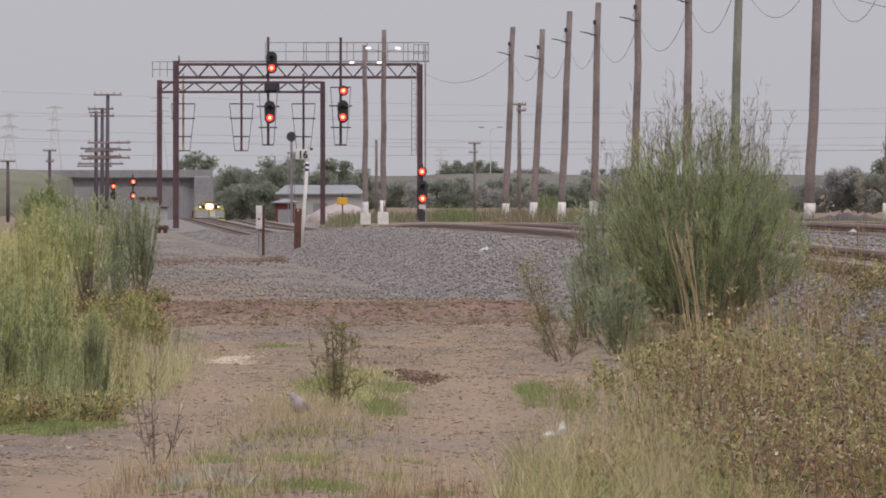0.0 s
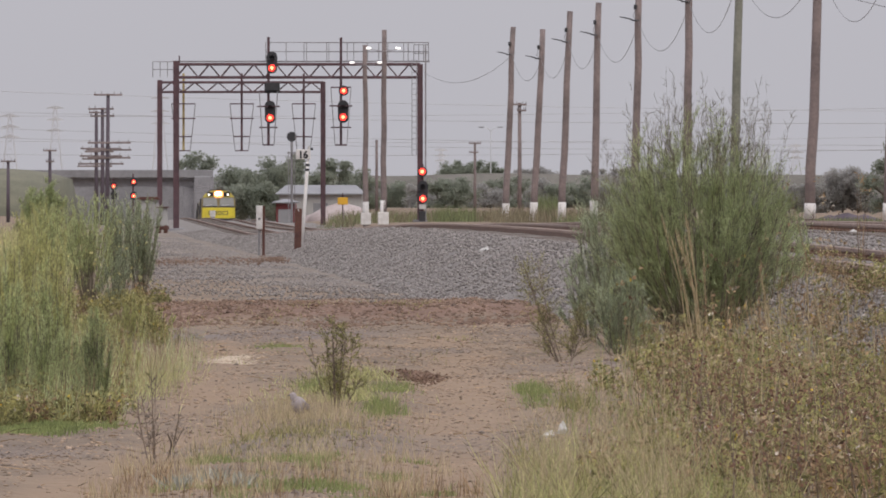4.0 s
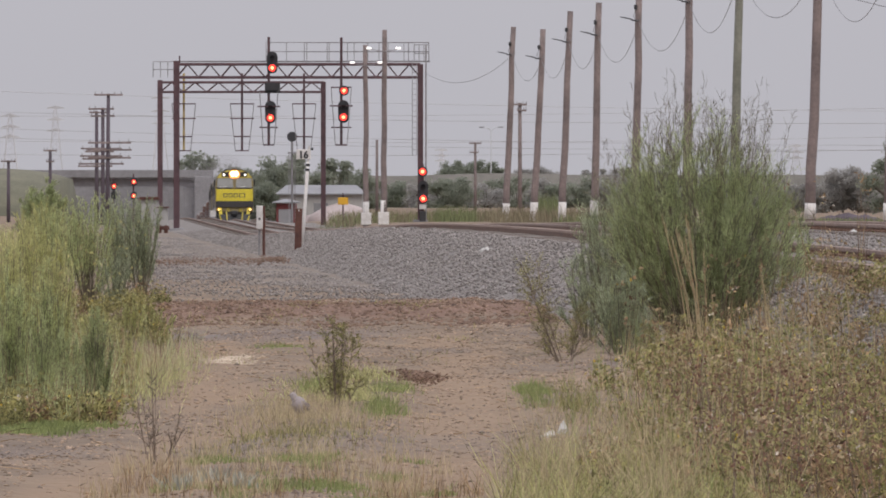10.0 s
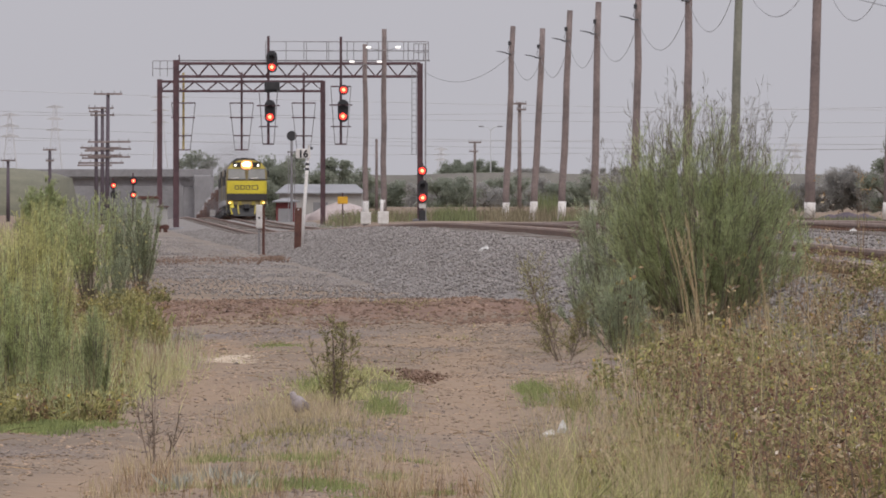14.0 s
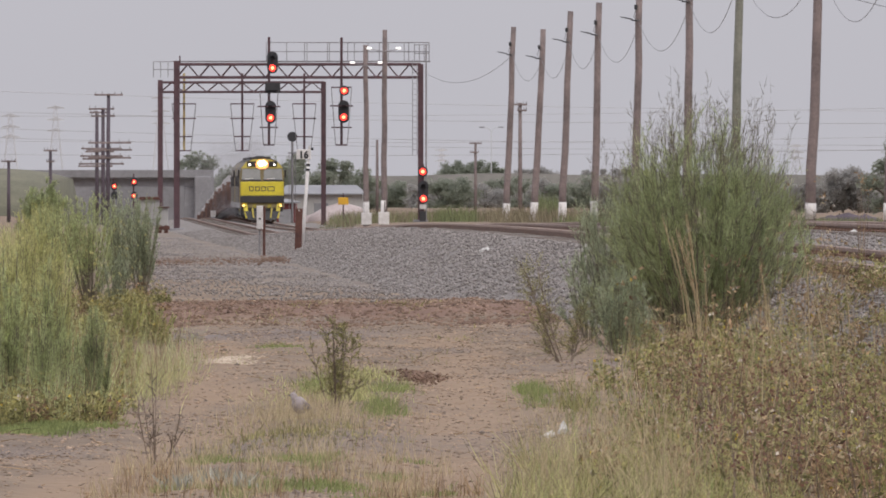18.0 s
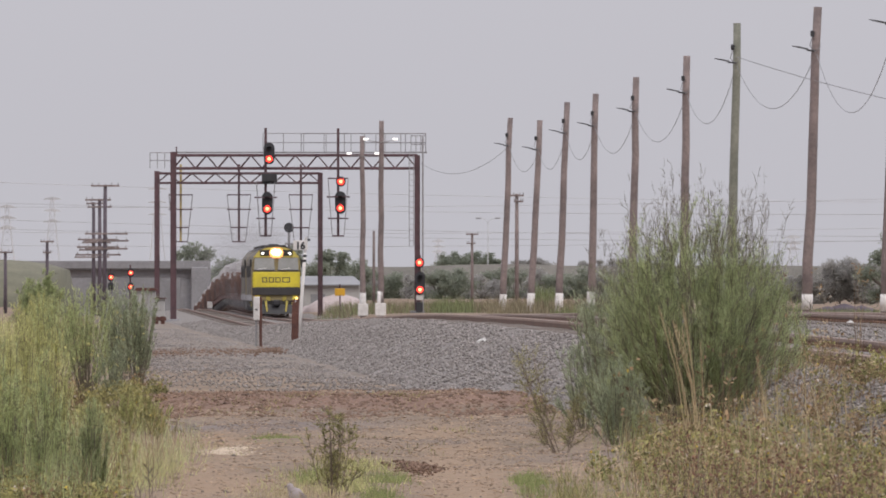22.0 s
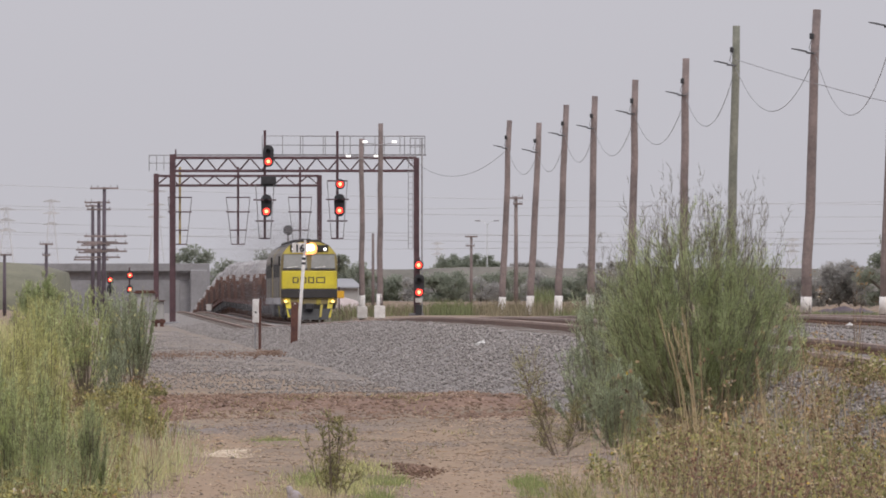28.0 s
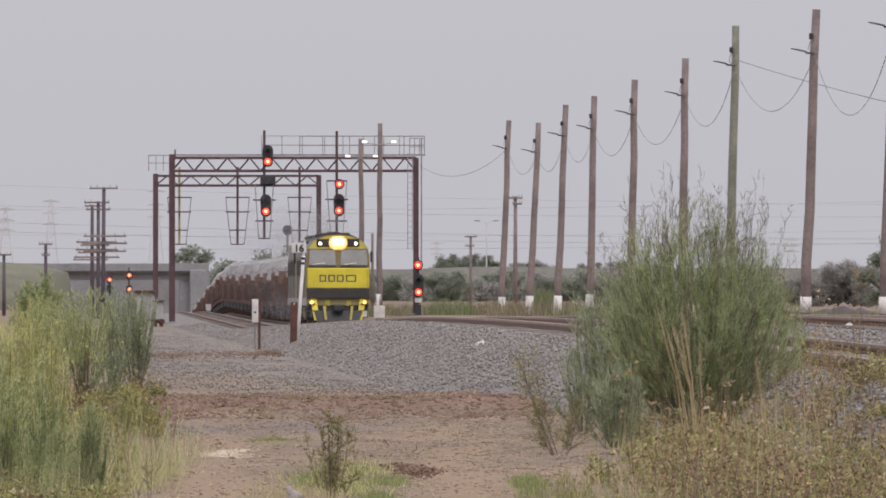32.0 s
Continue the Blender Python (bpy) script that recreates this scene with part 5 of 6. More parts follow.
def exhaust_smoke():
    """Thin grey diesel smoke trailing over the train: very many fine flecks that drift along with it."""
    root = thing("exhaust_smoke", (0, 0, 0), "thin grey diesel exhaust smoke trailing over the train", "smoke", kind="stuff")
    rng = np.random.default_rng(5)
    at = []
    for y, x, z, sx, sz, n in ((9.5, 0.0, 4.8, 0.4, 0.3, 1500), (14, -0.4, 4.9, 0.7, 0.45, 3500), (22, -0.9, 4.7, 1.0, 0.7, 8000), (32, -1.4, 4.3, 1.2, 0.9, 12000), (46, -1.6, 3.9, 1.4, 1.1, 14000), (64, -1.8, 3.5, 1.6, 1.1, 14000), (90, -1.8, 3.2, 1.9, 1.2, 12000),
                               (12, -1.4, 0.7, 0.5, 0.35, 5000), (30, -1.5, 0.8, 0.5, 0.45, 7000), (55, -1.6, 0.9, 0.6, 0.5, 7000)):
        at.append(np.array([x, y, z]) + rng.normal(size=(n, 3)) * np.array([sx, 5.0, sz]))
    at = np.concatenate(at)
    at = at[at[:, 2] > 0.25]
    n = len(at)
    tri = at[:, None, :] + rng.normal(size=(n, 3, 3)) * 0.0095
    part("flecks", Cloud(tri, [np.arange(3 * n).reshape(-1, 3)]), SMOKE, root, kind="stuff")
    return root


smoke = exhaust_smoke()


def rail_pose(y, length):
    """A vehicle with its front end at y on the train's track, resting on the rails at both ends."""
    za, zb = rail_z(TRAIN_TRACK, y + length * 0.18), rail_z(TRAIN_TRACK, y + length * 0.82)
    pitch = math.atan2(zb - za, length * 0.64)
    z = za - (zb - za) * 0.18 / 0.64
    return Matrix.Translation((track_x(TRAIN_TRACK, y), y, z)) @ Euler((pitch, 0, math.atan(0.0361))).to_matrix().to_4x4()


def front_at(t):
    """Where the train's front is: an even pace of about 53 km/h."""
    return 947.0 - 14.8 * t


def motions():
    train = [(smoke, 0.0, 20.2), (loco, 0.0, 20.2), (loco_two, 20.6, 20.2)] + [(w, 41.4 + 14.6 * i, 13.9) for i, w in enumerate(wagons)]
    for ob, gap, length in train:
        walk(ob, [(t, rail_pose(front_at(t) + gap, length)) for t in range(0, 33)])
    # a light breeze in the bushes
    for k, ob in enumerate(BREEZY):
        place, rng = ob.matrix_basis.copy(), random.Random(900 + k)
        ph, amp = rng.uniform(0, 6.28), rng.uniform(0.5, 0.9)
        walk(ob, [(0.8 * j, place @ pose(0, 0, 0, 0.3 * amp * math.sin(1.3 * j + ph), amp * (math.sin(0.9 * j + ph) * 0.7 + 0.5 * math.sin(2.1 * j + 2 * ph)), 0)) for j in range(41)])


# ---- vegetation ----
def ribbons(p, tip, width, seed, bend=0.25, segs=2):
    """Blades or twigs: flat tapering strips from p to tip, bowed sideways."""
    rng = np.random.default_rng(seed)
    p, tip = np.asarray(p, float), np.asarray(tip, float)
    n = len(p)
    ax = tip - p
    ln = np.linalg.norm(ax, axis=1)[:, None]
    side = np.cross(ax, rng.normal(size=(n, 3)))
    side /= np.linalg.norm(side, axis=1)[:, None] + 1e-9
    bow = np.cross(ax, side)
    bow /= np.linalg.norm(bow, axis=1)[:, None] + 1e-9
    amt = rng.uniform(-bend, bend, (n, 1)) * ln
    w = (rng.uniform(width[0], width[1], (n, 1))) * 0.5
    rows = []
    for k in range(segs):
        u = k / segs
        c = p + ax * u + bow * amt * 4 * u * (1 - u)
        rows += [c - side * w * (1 - 0.6 * u), c + side * w * (1 - 0.6 * u)]
    rows.append(tip)
    m = len(rows)
    v = np.stack(rows, 1)
    o = (np.arange(n) * m)[:, None]
    quads = [o + np.array([[2 * k, 2 * k + 1, 2 * k + 3, 2 * k + 2]]) for k in range(segs - 1)]
    return Cloud(v, quads + [o + np.array([[m - 3, m - 2, m - 1]])])


def merge(*clouds):
    faces, n = [], 0
    for c in clouds:
        faces += [f + n for f in c.faces]
        n += len(c.v)
    return Cloud(np.concatenate([c.v for c in clouds]), faces)


def scatter(n, x0, x1, y0, y1, seed, keep=None):
    rng = np.random.default_rng(seed)
    out = []
    while len(out) < n:
        x, y = rng.uniform(x0, x1), rng.uniform(y0, y1)
        if keep is None or keep(x, y) > rng.uniform():
            out.append((x, y, ground_z(x, y)))
    return np.array(out)


BREEZY = []  # the bushes that sway


def shrub(name, at, h, spread, stems, seed, leaf, label, category="shrub", branches=7, twigs=6, needles=7, needle=(0.02, 0.05), low=0.15, bare=0.0,
          waist=0.5, jitter=0.6, group="", wide=0.006, tall=0.8, crown=0):
    """A broom-like bush: stems that fan out into an egg-shaped outline, branches, fine twigs and needle leaves; bare: share of leafless top twigs."""
    rng = np.random.default_rng(seed)
    root = thing(name, at, label, category, group)
    stem_shape, limb = Shape(), [[], []]
    tp, tt, np_, nt, bp, bt = [], [], [], [], [], []
    unit = lambda q: q / (np.linalg.norm(q) + 1e-9)
    for _ in range(stems):
        a, c = rng.uniform(0, 2 * math.pi), math.sqrt(rng.uniform(0, 1))
        rise = math.sqrt(max(0.0, 1 - c * c))
        end = np.array([spread * c * math.cos(a), spread * c * math.sin(a), h * (waist + (1 - waist) * rise) * rng.uniform(0.72, 1.0) if c < 0.92 else h * waist * rng.uniform(0.35, 1.0)])
        b = np.array([0.2 * end[0], 0.2 * end[1], -0.05])
        mid = b * 0.45 + end * 0.55 + np.array([0.14 * end[0], 0.14 * end[1], 0.0]) + rng.normal(size=3) * 0.03 * h
        at_u = lambda u: (1 - u) ** 2 * b + 2 * u * (1 - u) * mid + u * u * end
        stem_shape.tube([tuple(at_u(u)) for u in np.linspace(0, 1, 5)], 0.002 + 0.0035 * h, 3, 0.002)
        for _b in range(branches):
            u = rng.uniform(low, 1.0)
            s0 = at_u(u)
            d = unit(unit(end - b) + rng.normal(size=3) * jitter + np.array([0, 0, 0.3]))
            ln = h * rng.uniform(0.08, 0.24) * (1.2 - 0.5 * u)
            s1 = s0 + d * ln
            if s1[2] < 0.03:
                continue
            limb[0].append(s0), limb[1].append(s1)
            naked = rng.uniform() < bare and s1[2] > h * tall
            for _k in range(twigs):
                w = rng.uniform(0.2, 1)
                q0 = s0 + (s1 - s0) * w
                dd = unit(d + rng.normal(size=3) * jitter * 0.8 + np.array([0, 0, 0.2]))
                q1 = q0 + dd * h * rng.uniform(0.03, 0.085)
                if naked:
                    bp.append(q0), bt.append(q1)
                    continue
                tp.append(q0), tt.append(q1)
                for _j in range(needles):
                    r0 = q0 + (q1 - q0) * rng.uniform(0, 1)
                    np_.append(r0), nt.append(r0 + unit(dd + rng.normal(size=3) * 0.7) * rng.uniform(*needle))
    for _ in range(crown):  # leafless shoots above the leaves
        a, c = rng.uniform(0, 2 * math.pi), 0.8 * math.sqrt(rng.uniform(0, 1))
        b = np.array([spread * c * math.cos(a), spread * c * math.sin(a), h * (waist + (1 - waist) * math.sqrt(1 - c * c)) * rng.uniform(0.75, 0.9)])
        e = b + np.array([rng.normal() * 0.06 + 0.1 * b[0], rng.normal() * 0.06, rng.uniform(0.2, 0.62)]) * h * 0.62
        bp.append(b), bt.append(e)
        for _k in range(9):
            w = rng.uniform(0.15, 1)
            q0 = b + (e - b) * w
            q1 = q0 + unit(unit(e - b) + rng.normal(size=3) * 0.45) * rng.uniform(0.05, 0.16)
            bp.append(q0), bt.append(q1)
            bp.append((q0 + q1) / 2), bt.append((q0 + q1) / 2 + unit(unit(e - b) + rng.normal(size=3) * 0.5) * rng.uniform(0.03, 0.08))
    part("woody_frame", stem_shape, TWIG if leaf in (TWIG, WEED) else BUSH_WOOD, root, kind="stuff")
    fol = ribbons(tp, tt, (wide * 0.8, wide * 1.2), seed + 1, 0.12)
    if np_:
        fol = merge(fol, ribbons(np_, nt, (wide * 0.8, wide * 1.4), seed + 2, 0.1, 1))
    part("foliage", fol, leaf, root, kind="stuff")
    part("branchwork", ribbons(*limb, (0.004, 0.007), seed + 3, 0.1), TWIG if leaf in (TWIG, WEED) else BUSH_WOOD, root, kind="stuff")
    if bp:
        part("twigwork", ribbons(bp, bt, (0.003, 0.0055), seed + 4, 0.1), BUSH_WOOD, root, kind="stuff")
    if h > 0.8:
        BREEZY.append(root)
    return root


def gz(x, y):
    return (x, y, ground_z(x, y))


# the large bush beside the track bed
shrub("broom_bush", gz(2.42, 95), 2.12, 0.92, 120, 5, BROOM, "large green broom bush with bare brown tips beside the dirt track", branches=17, twigs=10, needles=5, needle=(0.012, 0.035), waist=0.42, jitter=0.42, group="roadside shrubs", crown=170, wide=0.0045)
shrub("broom_bush", gz(1.72, 99), 1.62, 0.5, 55, 6, BROOM_BLUE, "grey-green broom bush leaning at the edge of the dirt track", low=0.03, branches=14, twigs=9, needles=5, needle=(0.012, 0.035), waist=0.5, jitter=0.42, group="roadside shrubs", wide=0.0045, crown=30)
shrub("broom_bush", gz(3.28, 98), 1.5, 0.34, 26, 7, BROOM, "slender green broom bush with bare tips", branches=9, twigs=7, needles=5, jitter=0.35, group="roadside shrubs", crown=16, wide=0.0045)
shrub("broom_bush", gz(1.44, 101), 1.0, 0.28, 22, 9, BROOM_BLUE, "low grey-green broom shrub beside the dirt track", branches=9, twigs=7, needles=6, jitter=0.35, group="roadside shrubs", wide=0.0045)
shrub("broom_bush", gz(1.62, 93), 0.75, 0.3, 26, 10, BROOM_BLUE, "low grey-green broom shrub at the foot of the large bush", branches=9, twigs=7, needles=6, low=0.03, jitter=0.35, group="roadside shrubs", wide=0.0045)
dry_branch = shrub("dry_branch", gz(1.05, 89), 1.1, 0.26, 6, 8, WEED, "grey sparse dry shrub leaning beside the broom bush", branches=40, twigs=9, needles=1, needle=(0.01, 0.025), low=0.15, jitter=0.9, group="roadside shrubs", wide=0.0032)
dry_branch.matrix_basis = pose(*gz(1.05, 89), 0, -13, 0)


# verge thicket
def plume_bush(at, h, w, stems, seed, leaf, label, low=0.08, dense=34, wide=0.0045, vase=False):
    """A fennel-like bush: upright stems of uneven height, each feathered all along with short rising branchlets and needles."""
    rng = np.random.default_rng(seed)
    root = thing("fennel_bush", at, label, "shrub", "verge thicket")
    stalk, tp, tt, np_, nt = Shape(), [], [], [], []
    unit = lambda q: q / (np.linalg.norm(q) + 1e-9)
    for _ in range(stems):
        a, c = rng.uniform(0, 2 * math.pi), rng.uniform(0, 1) ** 0.6
        end = np.array([w * c * math.cos(a), w * c * math.sin(a), h * ((1.02 - 0.14 * c * c) if vase else (1.05 - 0.36 * c ** 1.4)) * (rng.uniform(0.72, 1.0) if rng.uniform() < 0.75 else rng.uniform(0.35, 0.7))])
        b = np.array([end[0] * (0.1 if vase else 0.3), end[1] * (0.1 if vase else 0.3), -0.04])
        mid = (b + end) / 2 + np.array([0.12 * end[0], 0.12 * end[1], 0.0]) + rng.normal(size=3) * 0.02 * h
        at_u = lambda u: (1 - u) ** 2 * b + 2 * u * (1 - u) * mid + u * u * end
        stalk.tube([tuple(at_u(u)) for u in np.linspace(0, 1, 5)], 0.003 + 0.002 * h, 3, 0.0015)
        up = unit(end - b)
        for _k in range(dense):
            u = rng.uniform(low, 1.0) ** 0.8
            q0 = at_u(u)
            d = unit(up + rng.normal(size=3) * 0.3 + np.array([0, 0, 0.25]))
            q1 = q0 + d * h * rng.uniform(0.04, 0.13) * (1.15 - 0.75 * u)
            tp.append(q0), tt.append(q1)
            for _j in range(6):
                r0 = q0 + (q1 - q0) * rng.uniform(0.1, 1)
                np_.append(r0), nt.append(r0 + unit(d + rng.normal(size=3) * 0.5) * rng.uniform(0.012, 0.036) * (0.6 + 0.4 * h))
    part("stemwork", stalk, BUSH_WOOD, root, kind="stuff")
    part("foliage", merge(ribbons(tp, tt, (wide * 0.8, wide * 1.2), seed + 1, 0.12), ribbons(np_, nt, (wide * 0.8, wide * 1.4), seed + 2, 0.1, 1)), leaf, root, kind="stuff")
    if h > 0.6:
        BREEZY.append(root)
    return root


LEFT_SHRUBS = [  # x, distance, height, spread, stems, leaf
    (-3.98, 133, 1.42, 0.30, 64, BROOM_BLUE), (-4.30, 136, 1.46, 0.32, 52, BROOM_BLUE), (-4.5, 140, 1.36, 0.28, 34, BROOM_BLUE),
    (-4.16, 119, 1.42, 0.36, 60, FENNEL), (-4.6, 121, 1.40, 0.32, 40, FENNEL), (-3.8, 117, 0.8, 0.22, 26, BROOM_BLUE),
    (-2.34, 68.5, 0.80, 0.1, 44, BROOM), (-2.45, 69.5, 0.5, 0.09, 18, BROOM),
    (-2.94, 69, 1.16, 0.16, 46, FENNEL), (-2.80, 71.5, 1.0, 0.13, 36, FENNEL), (-3.1, 71, 1.22, 0.2, 46, BROOM_LIGHT), (-2.72, 68.5, 0.72, 0.11, 28, FENNEL), (-3.02, 66.8, 0.8, 0.13, 34, FENNEL), (-2.62, 70.5, 0.66, 0.11, 24, FENNEL),
    (-3.24, 76, 1.26, 0.2, 36, BROOM_LIGHT), (-2.98, 78, 1.12, 0.18, 34, BROOM_LIGHT), (-3.46, 84, 1.26, 0.24, 36, BROOM_LIGHT), (-3.75, 92, 1.26, 0.28, 36, BROOM_LIGHT), (-3.2, 84, 0.7, 0.2, 26, FENNEL), 
    (-3.05, 88, 0.5, 0.2, 30, BROOM_LIGHT), (-3.25, 108, 0.36, 0.26, 26, WEED), (-2.85, 98, 0.32, 0.2, 22, WEED), (-2.95, 104, 0.28, 0.22, 20, BROOM_LIGHT), (-2.9, 94, 0.55, 0.18, 24, BROOM_LIGHT),
    (-2.62, 74, 0.46, 0.14, 22, WEED), (-2.5, 80, 0.36, 0.14, 20, BROOM_LIGHT), (-5.0, 128, 1.36, 0.35, 36, BROOM_LIGHT), (-5.5, 140, 1.36, 0.4, 32, BROOM_LIGHT), (-6.3, 160, 1.38, 0.5, 34, BROOM_LIGHT), (-5.5, 150, 1.25, 0.4, 28, WEED), (-6.9, 175, 1.38, 0.5, 32, BROOM_LIGHT), (-4.5, 112, 1.3, 0.3, 34, BROOM_LIGHT),
]
for i, (x, y, h, w, n, leaf) in enumerate(LEFT_SHRUBS):
    what = {BROOM_BLUE: "blue-green", BROOM_LIGHT: "yellow-green", FENNEL: "green", BROOM: "dark green", WEED: "olive"}[leaf]
    size = "tall" if h > 0.75 else "low"
    plume_bush(gz(x, y), h, w, n, 100 + 5 * i, leaf, f"{size} feathery {what} fennel bush in the verge thicket", wide=0.0042 * max(1.0, y / 85), low=0.3 if h > 1.3 else 0.14 if leaf in (FENNEL, BROOM, BROOM_BLUE) else 0.3, vase=h > 1.3)

# small shrubs on the dirt
shrub("dirt_shrub", gz(-0.74, 69.5), 0.62, 0.21, 13, 24, WEED, "thin brown-green weed shrub on the dirt strip", branches=12, twigs=5, needles=6, needle=(0.008, 0.022), low=0.15, jitter=0.9, waist=0.65, group="small shrubs", wide=0.005)
shrub("dry_shrub", gz(-1.65, 58), 0.6, 0.17, 7, 26, TWIG, "small leafless brown twiggy shrub", branches=13, twigs=3, needles=1, needle=(0.008, 0.016), low=0.25, jitter=0.85, group="small shrubs", wide=0.0035)
shrub("far_bush", gz(-13.08, 330), 2.1, 0.8, 40, 23, BROOM, "dark green rounded bush behind the verge", branches=10, twigs=8, needles=6, needle=(0.06, 0.14), low=0.05, group="verge thicket", wide=0.02)


def grass_patch(name, pts, h, w, seed, material, label, lean=0.5, segs=2):
    rng = np.random.default_rng(seed)
    n = len(pts)
    hh = rng.uniform(h[0], h[1], n)
    a = rng.uniform(0, 6.28, n)
    l = hh * rng.uniform(0, lean, n)
    tip = pts + np.stack([np.cos(a) * l, np.sin(a) * l, hh], 1)
    ob = part(name, ribbons(pts - np.array([0, 0, 0.02]), tip, w, seed, 0.2, segs), material, None)
    return tagged(ob, label, "grass", kind="stuff")


def around(cx, cy, rx, ry):
    return lambda x, y: math.exp(-1.6 * (((x - cx) / rx) ** 2 + ((y - cy) / ry) ** 2))


def tufts(cx, cy, rx, ry, n, seed):
    return scatter(n, cx - 2 * rx, cx + 2 * rx, cy - 2 * ry, cy + 2 * ry, seed, around(cx, cy, rx, ry))


# green and dry grass on the dirt strip
for k, (x, y, rx, ry, n) in enumerate(((-0.42, 69, 0.13, 1.6, 900), (-0.7, 73, 0.2, 2.5, 700), (-0.38, 76, 0.16, 2.2, 500), (-0.98, 77, 0.14, 1.6, 350), (-0.6, 81, 0.22, 2.0, 350))):
    grass_patch("green_grass", tufts(x, y, rx, ry, n, 310 + k), (0.02, 0.1), (0.003, 0.008), 310 + k, GRASS if k in (0, 2, 3) else BROOM_LIGHT, "patch of green grass on the dirt", 1.3)
grass_patch("dry_grass", tufts(-1.00, 68, 0.36, 4, 1000, 32), (0.03, 0.17), (0.002, 0.005), 32, STRAW, "thin dry grass on the dirt", 0.6)
grass_patch("green_grass", tufts(0.68, 76, 0.12, 3.0, 1300, 33), (0.015, 0.085), (0.004, 0.008), 33, GRASS, "bright green grass at the weed edge", 0.8)
grass_patch("green_grass", tufts(-2.66, 65.0, 0.42, 1.0, 5200, 34), (0.012, 0.055), (0.007, 0.015), 34, GRASS, "low green clover at the foot of the thicket", 1.5)
grass_patch("dry_grass", tufts(-2.36, 80, 0.26, 8, 900, 35), (0.05, 0.26), (0.002, 0.005), 35, STRAW, "dry beige grass at the thicket edge", 0.9)
grass_patch("green_grass", tufts(-2.3, 78, 0.3, 8, 1300, 45), (0.04, 0.22), (0.002, 0.005), 45, BROOM_LIGHT, "soft yellow-green grass at the thicket edge", 0.9)
grass_patch("dry_grass", scatter(1700, -1.8, 0.05, 49.5, 58, 36, lambda x, y: max(0.0, 1.6 * noise.noise((x * 2.6, y * 0.6, 9)) - 0.02)), (0.03, 0.2), (0.002, 0.005), 36, STRAW, "thin straw grass in the foreground", 0.7)
grass_patch("green_grass", scatter(5200, -1.5, 0.05, 49, 58, 37, lambda x, y: max(0, noise.noise((x * 3.4, y * 0.7, 4)) - 0.08)), (0.01, 0.045), (0.004, 0.009), 37, GRASS, "low green grass in the foreground", 1.2)
for k, (x, y, n) in enumerate(((-1.38, 52.4, 70), (-1.02, 52.0, 80), (-1.2, 53.5, 35))):
    grass_patch("sage_weed", tufts(x, y, 0.07, 0.4, n, 380 + k), (0.025, 0.09), (0.014, 0.03), 380 + k, SAGE, "pale grey-leaved low weed", 1.4)
grass_patch("green_grass", tufts(-0.8, 57.8, 0.2, 0.9, 700, 383), (0.012, 0.05), (0.004, 0.009), 383, GRASS, "low green grass beside the wheel track", 1.3)
grass_patch("green_grass", tufts(-0.7, 51.6, 0.3, 0.8, 700, 384), (0.012, 0.05), (0.004, 0.009), 384, GRASS, "low green grass in the foreground", 1.3)
grass_patch("olive_weeds", tufts(-0.95, 62, 0.55, 3.5, 1600, 385), (0.015, 0.07), (0.003, 0.008), 385, WEED, "low olive weeds on the dirt strip", 1.2)
grass_patch("olive_weeds", tufts(-0.8, 76, 0.45, 6, 1500, 386), (0.015, 0.08), (0.003, 0.007), 386, BROOM_LIGHT, "thin yellow-green weeds on the dirt strip", 1.2)
grass_patch("green_grass", tufts(-1.59, 97, 0.22, 2, 700, 39), (0.01, 0.04), (0.006, 0.01), 39, GRASS, "sparse green grass on the dirt", 1.0)
def flower_tops():
    rng = np.random.default_rng(71)
    pts = scatter(400, -4.4, -1.7, 70, 150, 71, lambda x, y: 1.0 if x < -0.0285 * y - 0.05 else 0.0) + np.stack([np.zeros(400), np.zeros(400), rng.uniform(0.35, 1.2, 400)], 1)
    d, e = rng.normal(size=(400, 3)) * 0.008, rng.normal(size=(400, 3)) * 0.006
    tagged(part("fennel_flowers", Cloud(np.stack([pts - d, pts + e, pts + d, pts - e], 1), [np.arange(1600).reshape(-1, 4)]), FENNEL_FLOWER, None), "pale yellow fennel flowers in the thicket", "flowers", kind="stuff")


flower_tops()
grass_patch("thicket_grass", scatter(7000, -7.5, -2.4, 84, 178, 40, lambda x, y: 1.0 if x < -0.037 * y - 0.05 else 0.0), (0.3, 1.0), (0.003, 0.008), 40, BROOM_LIGHT, "yellow-green weeds filling the verge", 0.5)
grass_patch("thicket_grass", scatter(1300, -7.5, -2.4, 90, 178, 41, lambda x, y: max(0.0, 0.5 + noise.noise((x, y * 0.1, 77))) if x < -0.037 * y - 0.05 else 0.0), (0.3, 1.0), (0.003, 0.007), 41, STRAW, "tall straw grass among the fennel", 0.5)
grass_patch("thicket_grass", scatter(4200, -3.6, -2.1, 66, 92, 42, lambda x, y: 1.0 if x < -0.0325 * y - 0.05 else 0.25), (0.1, 0.5), (0.002, 0.005), 42, FENNEL, "green weeds between the fennel stems", 0.6)
grass_patch("thicket_grass", scatter(700, -3.6, -2.25, 66, 92, 43), (0.12, 0.45), (0.002, 0.005), 43, STRAW, "dry stalks between the fennel stems", 0.5)
grass_patch("thicket_grass", scatter(500, -3.5, -2.2, 66, 90, 44), (0.2, 0.6), (0.003, 0.006), 44, DEAD, "brown dead stalks between the fennel stems", 0.35)


grass_patch("far_meadow", scatter(2600, -16, -6.5, 185, 345, 46, lambda x, y: 1.0 if x < -0.0345 * y else 0.0), (0.3, 0.95), (0.012, 0.03), 46, BROOM_LIGHT, "pale yellow-green meadow weeds behind the thicket", 0.5)
